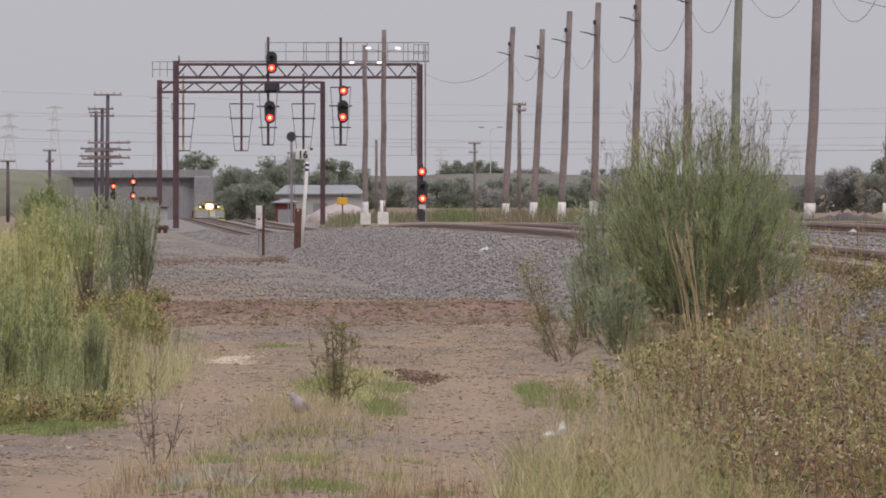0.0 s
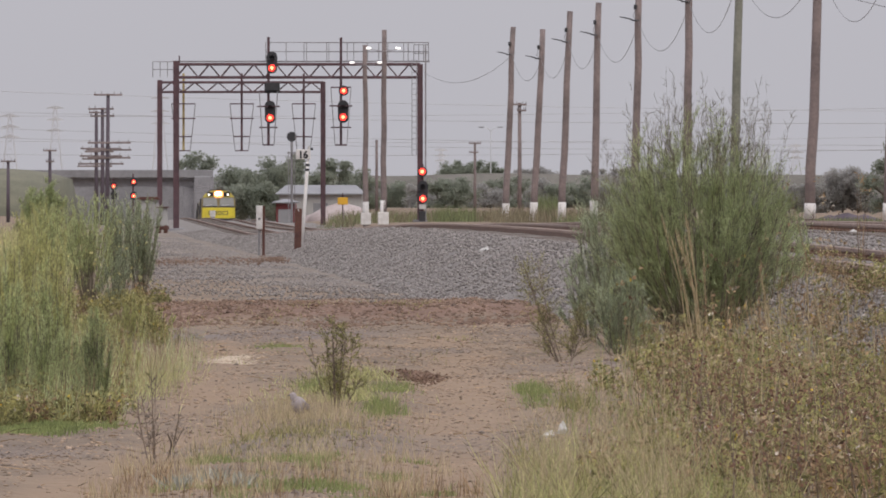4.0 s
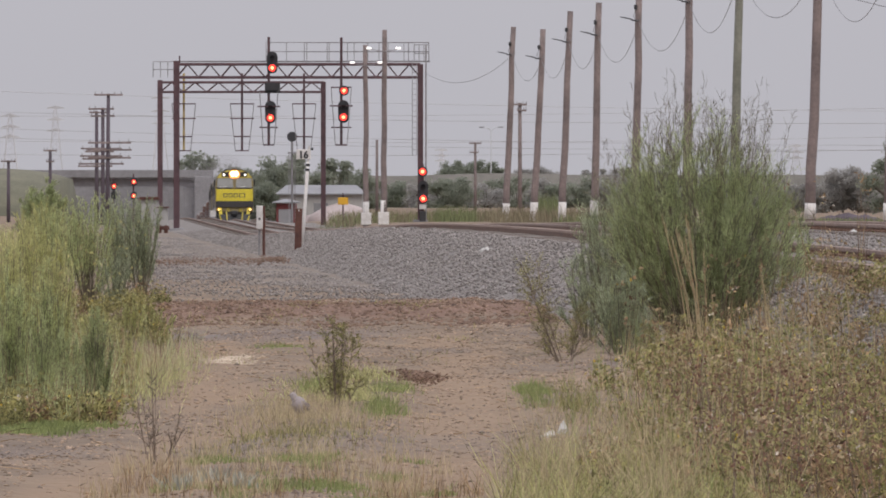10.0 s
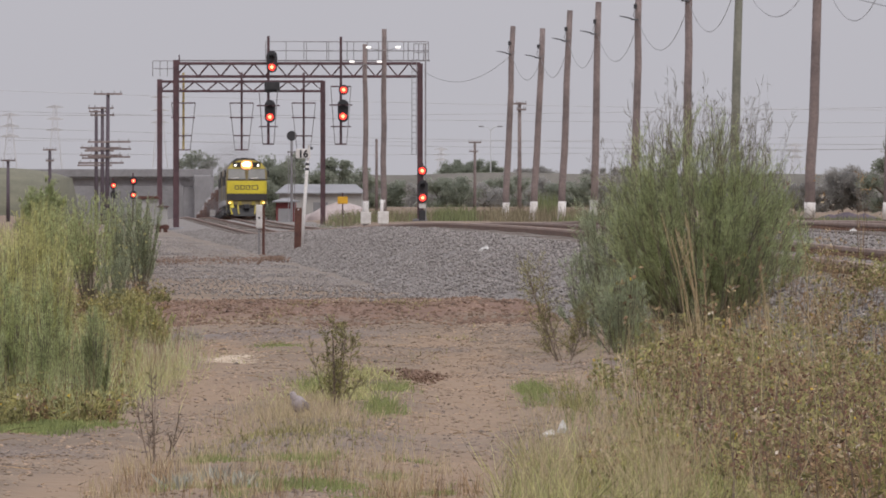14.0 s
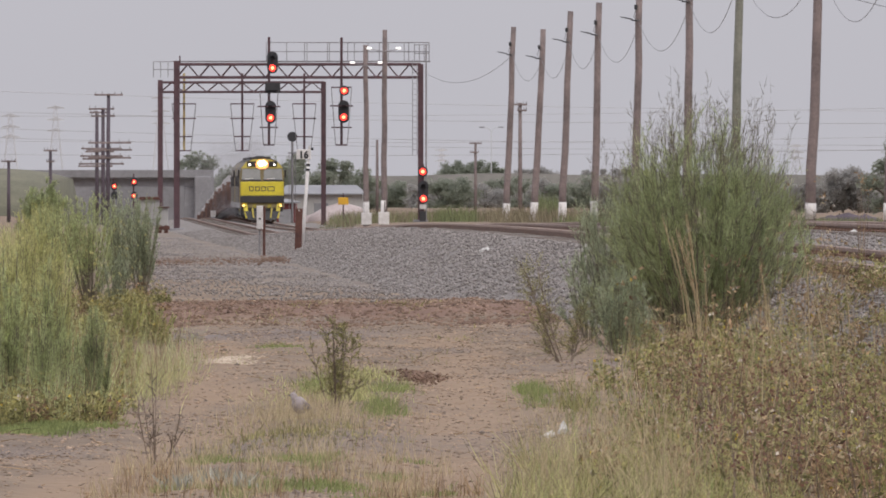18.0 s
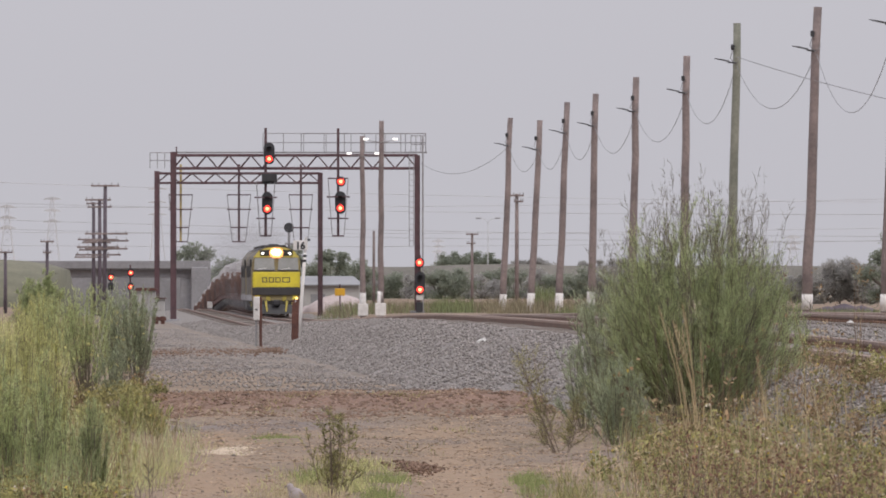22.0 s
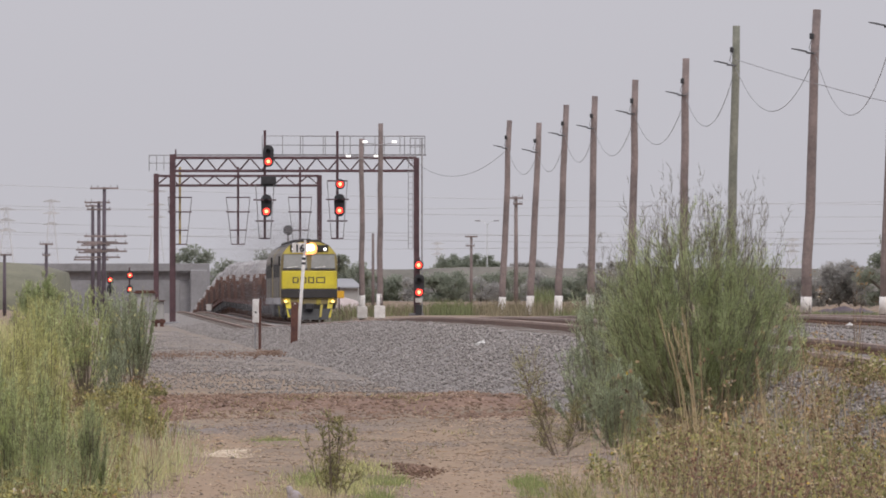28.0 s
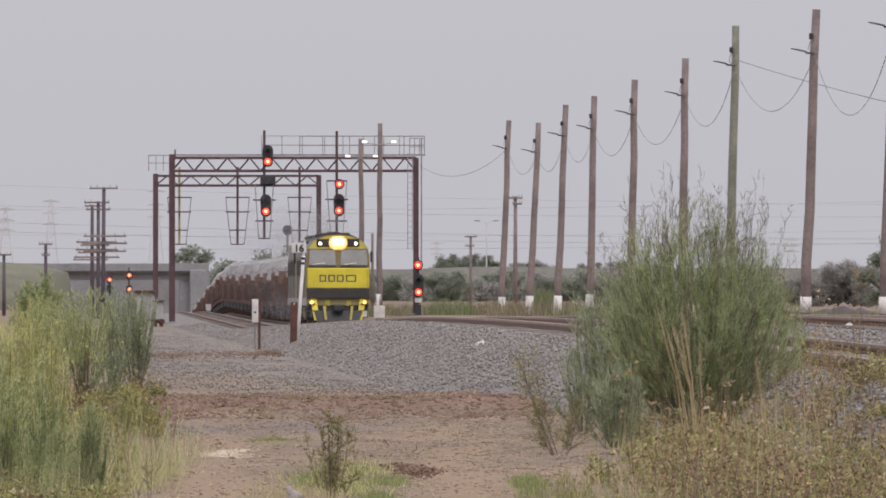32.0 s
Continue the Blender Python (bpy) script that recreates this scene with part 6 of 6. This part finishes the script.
grass_patch("far_meadow", scatter(1500, -16, -6.5, 185, 345, 47, lambda x, y: 1.0 if x < -0.0345 * y else 0.0), (0.3, 0.9), (0.012, 0.03), 47, STRAW, "dry meadow grass behind the thicket", 0.5)


# weeds on the right
def weed_zone(x, y):
    edge = 0.42 + (y - 50) * 0.024 if y < 90 else 1.38 + (y - 90) * 0.06
    return min(1.0, max(0.0, (x - edge) / 1.0)) ** 1.3


def weed_field():
    """Clumped weeds: each plant has several stems, with leaves, flowers and seed heads on them."""
    rng = np.random.default_rng(51)
    roots = []
    while len(roots) < 1180:
        x, y = rng.uniform(0.25, 5.2), rng.uniform(47, 116)
        clump = min(1.0, max(0.1, 0.6 + 1.7 * noise.noise((x * 2.6, y * 0.5, 91))))
        if clump * weed_zone(x, y) * (1.0 if y < 90 else 0.05) * (1.0 if x - track_x(10.4, y) < -5.0 else 0.75) > rng.uniform():
            roots.append((x, y, surface_z(x, y), weed_zone(x, y)))
    while len(roots) < 1800:  # low weeds along the thicket's foot
        y = rng.uniform(65, 130)
        x = -rng.uniform(0.031 if y < 95 else 0.0275, 0.046) * y
        if noise.noise((x * 1.5, y * 0.2, 33)) + 0.7 > rng.uniform():
            roots.append((x, y, ground_z(x, y), rng.uniform(0.1, 0.7) * min(1.0, (-x / y - (0.029 if y < 95 else 0.0262)) / 0.012)))
    kinds = {0: [[], []], 1: [[], []]}
    leaf_at = {0: [], 1: [], 2: []}
    for x, y, z, zone in roots:
        kind = int(rng.uniform() < (0.5 if x > 0 else 0.85) + 0.5 * noise.noise((x * 1.2, y * 0.1, 8)))
        size = rng.uniform(0.22, 0.72) * (0.35 + 0.65 * zone) * (0.75 + 0.7 * noise.noise((x * 2.2, y * 0.35, 61))) * (1.0 if x - track_x(10.4, y) < -5.2 else 0.7)
        for _ in range(int(rng.integers(5, 11))):
            d = np.array([rng.normal() * 0.38, rng.normal() * 0.38, 1.0])
            p0 = np.array([x + rng.normal() * 0.04, y + rng.normal() * 0.06, z])
            p1 = p0 + d * size * rng.uniform(0.55, 1.0)
            kinds[kind][0].append(p0), kinds[kind][1].append(p1)
            for u in (rng.uniform(0.25, 0.6), rng.uniform(0.55, 0.85), 1.0):
                node = p0 + (p1 - p0) * u + rng.normal(size=3) * 0.012
                for _k in range(int(rng.integers(4, 8))):
                    leaf_at[2 if u == 1.0 and kind == 0 and x > 0 and rng.uniform() < 0.6 else kind].append(node + rng.normal(size=3) * np.array([0.016, 0.016, 0.009]))

    def flakes(at, size, slim=0.5):
        q = np.asarray(at)
        m = len(q)
        d, e = rng.normal(size=(m, 3)), rng.normal(size=(m, 3))
        k = rng.uniform(*size, (m, 1))
        d, e = d / np.linalg.norm(d, axis=1)[:, None] * k, e / np.linalg.norm(e, axis=1)[:, None] * k * slim
        return Cloud(np.stack([q - d, q + e, q + d, q - e], 1), [np.arange(4 * m).reshape(-1, 4)])

    for _ in range(260):  # tall bare stalks that stand above the rest
        x, y = rng.uniform(0.6, 4.6), rng.uniform(50, 98)
        if weed_zone(x, y) > rng.uniform():
            p0 = np.array([x, y, surface_z(x, y)])
            p1 = p0 + np.array([rng.normal() * 0.1, rng.normal() * 0.1, rng.uniform(0.6, 1.0)])
            kinds[0][0].append(p0), kinds[0][1].append(p1)
            leaf_at[0].extend([p1 + rng.normal(size=3) * 0.018 for _k in range(6)])
    dock = [[], []]
    dock_leaf = []
    while len(dock[0]) < 230:  # red-brown seeding docks
        x, y = rng.uniform(1.25, 2.6), rng.uniform(47, 64)
        if weed_zone(x, y) * max(0.0, 0.4 + 1.2 * noise.noise((x * 1.6, y * 0.25, 14))) > rng.uniform():
            p0 = np.array([x, y, surface_z(x, y)])
            p1 = p0 + np.array([rng.normal() * 0.08, rng.normal() * 0.08, rng.uniform(0.35, 0.72)])
            dock[0].append(p0), dock[1].append(p1)
            for _k in range(18):
                dock_leaf.append(p0 + (p1 - p0) * rng.uniform(0.25, 1.0) + rng.normal(size=3) * 0.016)
    tips = np.array(kinds[0][1] + kinds[1][1])
    for name, shape, mtl, label in (
            ("weed_stems", ribbons(kinds[0][0], kinds[0][1], (0.004, 0.009), 52, 0.12), DEAD, "brown dead weed stems filling the verge"),
            ("green_weed_stems", ribbons(kinds[1][0], kinds[1][1], (0.004, 0.008), 53, 0.12), WEED, "olive weed stems filling the verge"),
            ("dead_weed_leaves", flakes(leaf_at[0], (0.006, 0.024), 0.5), DEAD, "curled brown dead weed leaves"),
            ("weed_leaves", flakes(leaf_at[1], (0.007, 0.028), 0.42), WEED, "olive and yellow weed leaves"),
            ("weed_heads", flakes(leaf_at[2], (0.005, 0.02), 0.5), STRAW, "pale tan dry weed heads"),
            ("dock_stems", ribbons(dock[0], dock[1], (0.005, 0.009), 57, 0.1), TWIG, "red-brown dock stems among the weeds"),
            ("dock_seeds", flakes(dock_leaf, (0.006, 0.016), 0.6), DOCK, "dark brown dock seeds and leaves"),
            ("weed_flowers", flakes(tips[::7], (0.007, 0.013), 0.8), FLOWER, "small yellow weed flowers"),
            ("seed_heads", flakes(np.repeat(tips[1::17], 5, 0) + rng.normal(size=(5 * len(tips[1::17]), 3)) * 0.007, (0.006, 0.012), 0.9), FLUFF, "pale fluffy seed heads")):
        tagged(part(name, shape, mtl, None), label, "weeds", kind="stuff")


weed_field()
grass_patch("verge_grass", scatter(1000, 0.7, 4.4, 54, 92, 58, lambda x, y: weed_zone(x, y) * max(0.0, 0.5 + 1.4 * noise.noise((x * 1.3, y * 0.16, 17)))), (0.3, 0.8), (0.0025, 0.006), 58, STRAW, "pale dry grass blades among the weeds", 0.45)
grass_patch("verge_grass", scatter(1500, 0.4, 4.0, 48, 92, 59, lambda x, y: weed_zone(x, y) ** 0.5 * max(0.0, 0.3 + 1.5 * noise.noise((x * 1.3, y * 0.16, 27)))), (0.2, 0.6), (0.003, 0.008), 59, GRASS, "green grass blades among the weeds", 0.45)
edge_grass = lambda x, y: 1.0 if x > 0.3 + (y - 50) * 0.02 else 0.1
grass_patch("pale_grass", scatter(600, 0.15, 1.5, 45, 56, 55, edge_grass), (0.06, 0.32), (0.002, 0.005), 55, STRAW, "soft pale dry grass at the weed edge", 1.3)
grass_patch("pale_grass", scatter(2000, 0.2, 1.7, 45, 58, 56, edge_grass), (0.05, 0.3), (0.002, 0.005), 56, BROOM_LIGHT, "soft pale green grass at the weed edge", 1.3)
grass_patch("pale_grass", scatter(2600, 0.2, 1.7, 45, 58, 57, edge_grass), (0.04, 0.26), (0.0025, 0.006), 57, WEED, "olive grass at the weed edge", 1.3)
grass_patch("pale_grass", scatter(700, 0.3, 1.6, 46, 60, 60, lambda x, y: edge_grass(x, y) * max(0.0, noise.noise((x * 2.5, y * 0.5, 71)))), (0.3, 0.62), (0.002, 0.004), 60, STRAW, "arching dry grass blades at the weed edge", 0.9)


def reed(at, h, seed, label):
    """A tall dry grass stalk with a drooping seed plume."""
    rng = random.Random(seed)
    root = thing("dry_stalk", at, label, "grass stalk", "tall dry stalks")
    lean = rng.uniform(-0.22, 0.02) * h
    part("stalk", Shape().tube([(0, 0, -0.03), (lean * 0.4, 0, h * 0.55), (lean, 0, h)], 0.007, 4, 0.003), STRAW, root)
    n = 40
    u = np.linspace(0.72, 1.0, n)
    p = np.stack([lean * (0.4 + 0.6 * (u - 0.55) / 0.45), 0 * u, h * u], 1)
    g = np.random.default_rng(seed)
    part("plume", ribbons(p, p + g.normal(size=(n, 3)) * 0.025 + np.array([0, 0, 0.02]), (0.006, 0.012), seed, 0.1, 1), STRAW, root, kind="stuff")


for k in range(9):
    rng = random.Random(k)
    reed(gz(2.14 + rng.uniform(-0.07, 0.09), 84 + rng.uniform(-1.5, 1.5)), rng.uniform(0.95, 1.4), 200 + k, "tall straw-coloured dry grass stalk")
for k in range(9):
    rng = random.Random(k + 40)
    reed(gz(rng.uniform(2.2, 3.4), 82 + rng.uniform(-4, 4)), rng.uniform(0.6, 0.95), 230 + k, "straw-coloured dry grass stalk among the weeds")

grass_patch("dry_grass", tufts(-0.82, 66, 0.5, 4, 800, 61), (0.03, 0.14), (0.002, 0.005), 61, STRAW, "thin straw grass between the wheel tracks", 0.7)
grass_patch("green_grass", tufts(-0.82, 80, 0.3, 7, 900, 62), (0.02, 0.08), (0.004, 0.008), 62, WEED, "low olive weeds between the wheel tracks", 1.2)
grass_patch("green_grass", scatter(900, -3.0, 0.4, 88, 124, 63, lambda x, y: max(0.0, noise.noise((x * 1.4, y * 0.2, 31)) - 0.1)), (0.02, 0.07), (0.005, 0.01), 63, WEED, "sparse olive weeds on the dirt", 1.2)
grass_patch("dry_grass", scatter(1100, -1.7, 0.2, 48, 56, 64, lambda x, y: max(0.0, 1.5 * noise.noise((x * 3.0, y * 0.6, 41)) + 0.05)), (0.03, 0.17), (0.002, 0.006), 64, DEAD, "brown seeding grass in the foreground", 0.6)

grass_patch("green_grass", tufts(0.95, 72, 0.2, 6, 700, 65), (0.03, 0.14), (0.003, 0.007), 65, WEED, "low olive weeds at the verge edge", 1.0)

def on_bank(n, y0, y1, l0, l1, seed):
    rng = np.random.default_rng(seed)
    y, lat = rng.uniform(y0, y1, n), rng.uniform(l0, l1, n)
    return np.array([(track_x(10.4, b) + c, b, surface_z(track_x(10.4, b) + c, b)) for b, c in zip(y, lat)])


grass_patch("bank_grass", on_bank(1300, 68, 100, -5.4, -3.6, 66), (0.12, 0.42), (0.003, 0.006), 66, DEAD, "dry grass growing on the ballast slope", 0.6)
grass_patch("bank_grass", on_bank(900, 68, 100, -5.4, -3.5, 67), (0.1, 0.36), (0.003, 0.007), 67, WEED, "olive weeds growing on the ballast slope", 0.8)

# beyond the tracks
for k, (x0, x1, y0, y1, n, h, mtl, label) in enumerate((
        (-7.15, 3.88, 560, 660, 2600, (0.3, 1.0), FAR_GRASS, "dry grass beyond the tracks"), (-7.15, 3.88, 560, 660, 1800, (0.3, 0.9), FAR_GREEN, "olive grass beyond the tracks"),
        (-0.44, 1.75, 540, 580, 700, (0.5, 1.1), FAR_GREEN, "green scrub beyond the tracks"), (2.03, 9.25, 420, 520, 3000, (0.2, 0.9), FAR_GRASS, "dry brown scrub between the poles"),
        (4.62, 5.74, 490, 515, 500, (0.8, 1.6), FAR_GREEN, "green scrub between the poles"), (11.0, 15.8, 310, 380, 2600, (0.1, 0.32), FAR_GREEN, "tall grass beyond the rails"),
        (6.86, 9.09, 175, 300, 1600, (0.1, 0.4), FAR_GRASS, "sparse dry grass beside the rails"), (3.97, 11.0, 290, 380, 2200, (0.15, 0.5), FAR_GREEN, "tall grass beyond the rails"))):
    grass_patch("track_grass", scatter(n, x0, x1, y0, y1, 300 + k), h, (0.02, 0.05) if y0 > 400 else (0.012, 0.025), 300 + k, mtl, label, 0.5)


# ---- loose stones and clods ----
def lay_stones():
    rng = np.random.default_rng(77)
    pts = []
    while len(pts) < 80000:
        y = rng.uniform(72, 300) if rng.uniform() < 0.85 else rng.uniform(300, 520)
        lat = rng.uniform(toe_at(y) - 0.1, -3.5)
        x = track_x(10.4, y) + lat
        if x < -0.03 * y:
            continue
        pts.append((x, y, bank_z(lat, y, x) + rng.uniform(-0.012, 0.022) + 0.05 * noise.noise((x * 1.3, y * 0.35, 1))))
    for _ in range(9000):
        y, lat = rng.uniform(90, 260), rng.choice((-1.0, 1.0)) * rng.uniform(-0.9, 0.9) * rng.uniform(0.4, 1.0)
        pts.append((track_x(10.4, y) + lat, y, bank_z(lat, y, 0) + rng.uniform(-0.015, 0.025)))
    tagged(part("ballast_stones", pebbles(pts, (0.014, 0.033), 78), STONE, ballast), "loose grey ballast stones", kind="stuff")
    pts = []
    while len(pts) < 23000:
        y = 128 + 310 * rng.uniform() ** 1.4
        lat = -6.0 - 6.0 * rng.uniform() ** 1.3
        x = track_x(10.4, y) + lat
        if x > -0.031 * y and 0.6 * noise.noise((x * 0.5, y * 0.06, 3)) + 0.62 - (-6 - lat) * 0.07 > rng.uniform() and (y - 126) / 40 > rng.uniform():
            pts.append((x, y, ground_z(x, y) + 0.02 + rng.uniform(0, 0.015)))
    tagged(part("apron_stones", pebbles(pts, (0.011, 0.028), 88), STONE, apron), "spilled grey stones on the dirt", kind="stuff")
    pts = scatter(62000, -4.2, 3.0, 47, 134, 91, lambda x, y: 0.0 if abs(x + 0.2) > 0.047 * y else (0.25 + 1.2 * max(0.0, noise.noise((x * 1.7, y * 0.2, 21)))) * (1 - 0.35 * lanes(x, y)))
    tagged(part("soil_crumbs", pebbles(pts, (0.003, 0.026), 92, 0.34), CRUMB, ground), "loose crumbs of soil and small stones", kind="stuff")
    pts = scatter(420, -3.0, 1.6, 50, 128, 95)
    tagged(part("dark_stones", pebbles(pts, (0.012, 0.032), 96, 0.7), GRAVEL, ground), "scattered dark stones on the dirt", kind="stuff")
    pts = scatter(1800, -3.4, 2.2, 48, 125, 93)
    flat = pts + np.stack([rng.normal(size=1800) * 0.09, rng.normal(size=1800) * 0.09, rng.uniform(0.0, 0.03, 1800)], 1)
    tagged(part("dry_litter", ribbons(pts + np.array([0, 0, 0.012]), flat + np.array([0, 0, 0.012]), (0.003, 0.007), 94, 0.1), DEAD, ground), "dry stalks lying on the dirt", kind="stuff")
    pts = scatter(11000, -3.6, 2.4, 48, 132, 79, lambda x, y: max(0.0, 1.2 * noise.noise((x * 0.9, y * 0.12, 51)) - 0.1) + 0.9 * math.exp(-(((y - 61.5 - 0.6 * x) / 2.4) ** 2)) * (0.6 + noise.noise((x * 1.5, y * 0.3, 6))) + 0.5 * math.exp(-(((y - 107 - x) / 4.0) ** 2)))
    tagged(part("gravel", pebbles(pts, (0.004, 0.013), 80), GRAVEL, ground), "scattered dark gravel", kind="stuff")
    pts = scatter(10500, -4.2, 2.6, 109, 138, 81, lambda x, y: math.exp(-(((y - 113.2 - x * 0.5) / 1.5) ** 2)) * (0.5 + noise.noise((x * 1.6, y * 0.1, 83))) + 0.25 * low_bank(x, y))
    tagged(part("clods", pebbles(pts, (0.008, 0.04), 82, 0.6), CLOD, ground), "brown soil clods along a low ridge", kind="stuff")
    pts = []
    for _ in range(2800):
        x = rng.uniform(-6.66, -3.26)
        y = 233 + (x + 4.5) * 4.0 + rng.normal() * 9.0
        pts.append((x, y, ground_z(x, y) + 0.01 + rng.uniform(0, 0.03) + 0.05 * math.exp(-(((x + 3.5) / 0.6) ** 2))))
    tagged(part("brown_strip", pebbles(pts, (0.012, 0.04), 90, 0.6), CLOD, apron), "brown soil strip below the posts", kind="stuff")
    pts = tufts(-0.20, 82, 0.15, 1.8, 800, 83) + np.stack([np.zeros(800), np.zeros(800), rng.uniform(0.0, 0.035, 800)], 1)
    tagged(part("soil_heap", pebbles(pts, (0.006, 0.022), 84, 0.7), CLOD, ground), "dark crumbled soil on the track bed", kind="stuff")
    pts = tufts(-1.92, 91, 0.2, 1.3, 2000, 85)
    tagged(part("pale_gravel", pebbles(pts, (0.006, 0.02), 86, 0.35), SAND, ground), "pale sandy gravel patch", kind="stuff")


lay_stones()


# ---- litter and the dove ----
def litter(at, w, h, seed, label):
    rng = random.Random(seed)
    s, rings = Shape(), []
    for z, k in ((0, 0.8), (0.4, 1.0), (0.75, 0.6), (1.0, 0.2)):
        rings.append([(w * (k * math.cos(a) * rng.uniform(0.45, 1.35) + 0.5 * z), w * 0.7 * k * math.sin(a) * rng.uniform(0.5, 1.3), h * z * rng.uniform(0.6, 1.15)) for a in np.linspace(0, 2 * math.pi, 7, endpoint=False)])
    s.loft(rings)
    tagged(part("litter", s, LITTER, None, at=at), label, "litter", "scraps of litter")


litter(gz(0.73, 63), 0.04, 0.075, 1, "crumpled white plastic scrap on the dirt")
litter(gz(0.64, 62), 0.045, 0.045, 2, "flattened white paper scrap on the dirt")
litter((0.61, 153, surface_z(0.61, 153) - 0.01), 0.09, 0.08, 3, "white scrap lying on the ballast")
litter((6.05, 150, surface_z(6.05, 150) - 0.01), 0.06, 0.06, 4, "white scrap beside the rail")


def dove():
    root = thing("dove", gz(-0.97, 67.2), "grey-pink dove standing in dry grass", "bird")
    grey = mat("dove_plumage", (0.4, 0.355, 0.355), (0.3, 0.26, 0.26), 0.85, scale=20)
    wing = mat("dove_wing", (0.26, 0.22, 0.205), (0.18, 0.15, 0.145), 0.85, scale=20)

    def blob(cx, cz, a, b, c, tilt, n=10):
        s, rings = Shape(), []
        for k in range(9):
            u = -1 + 2 * k / 8
            r = math.sqrt(max(0.0, 1 - u * u)) * 0.98 + 0.02
            ring = []
            for j in range(n):
                q = 2 * math.pi * j / n
                x, y, z = a * u, b * r * math.cos(q), c * r * math.sin(q)
                ring.append((cx + x * math.cos(tilt) - z * math.sin(tilt), y, cz + x * math.sin(tilt) + z * math.cos(tilt)))
            rings.append(ring)
        return s.loft(rings)

    part("body", blob(0.014, 0.082, 0.064, 0.05, 0.053, -0.95), grey, root, smooth=True)
    head = part("head", blob(-0.026, 0.148, 0.023, 0.019, 0.021, 0.2), grey, root, smooth=True)
    part("neck", blob(-0.017, 0.125, 0.034, 0.026, 0.027, -1.15), grey, root, smooth=True)
    part("crest", Shape().tube([(-0.026, 0, 0.164), (-0.02, 0, 0.178), (-0.008, 0, 0.192)], 0.004, 4, 0.001), wing, head)
    part("beak", Shape().tube([(-0.045, 0, 0.149), (-0.062, 0, 0.144)], 0.005, 5, 0.001), BLACK, head)
    for k in (-1, 1):
        w = part("wing", blob(0.035, 0.085, 0.07, 0.008, 0.028, -0.45), wing, root, smooth=True)
        w.location = (0, k * 0.034, 0)
        part("leg", bar((0.005, k * 0.014, -0.005), (0.008, k * 0.014, 0.05), 0.003, 4), RUST, root)
        part("eye", blob(-0.032, 0.153, 0.003, 0.003, 0.003, 0), BLACK, head).location = (0, k * 0.017, 0)
    part("tail", Shape().loft([[(0.06, -0.02, 0.05), (0.06, 0.02, 0.05), (0.06, 0.02, 0.058), (0.06, -0.02, 0.058)], [(0.13, -0.022, 0.012), (0.13, 0.022, 0.012), (0.13, 0.022, 0.017), (0.13, -0.022, 0.017)]]), wing, root)


dove()


motions()
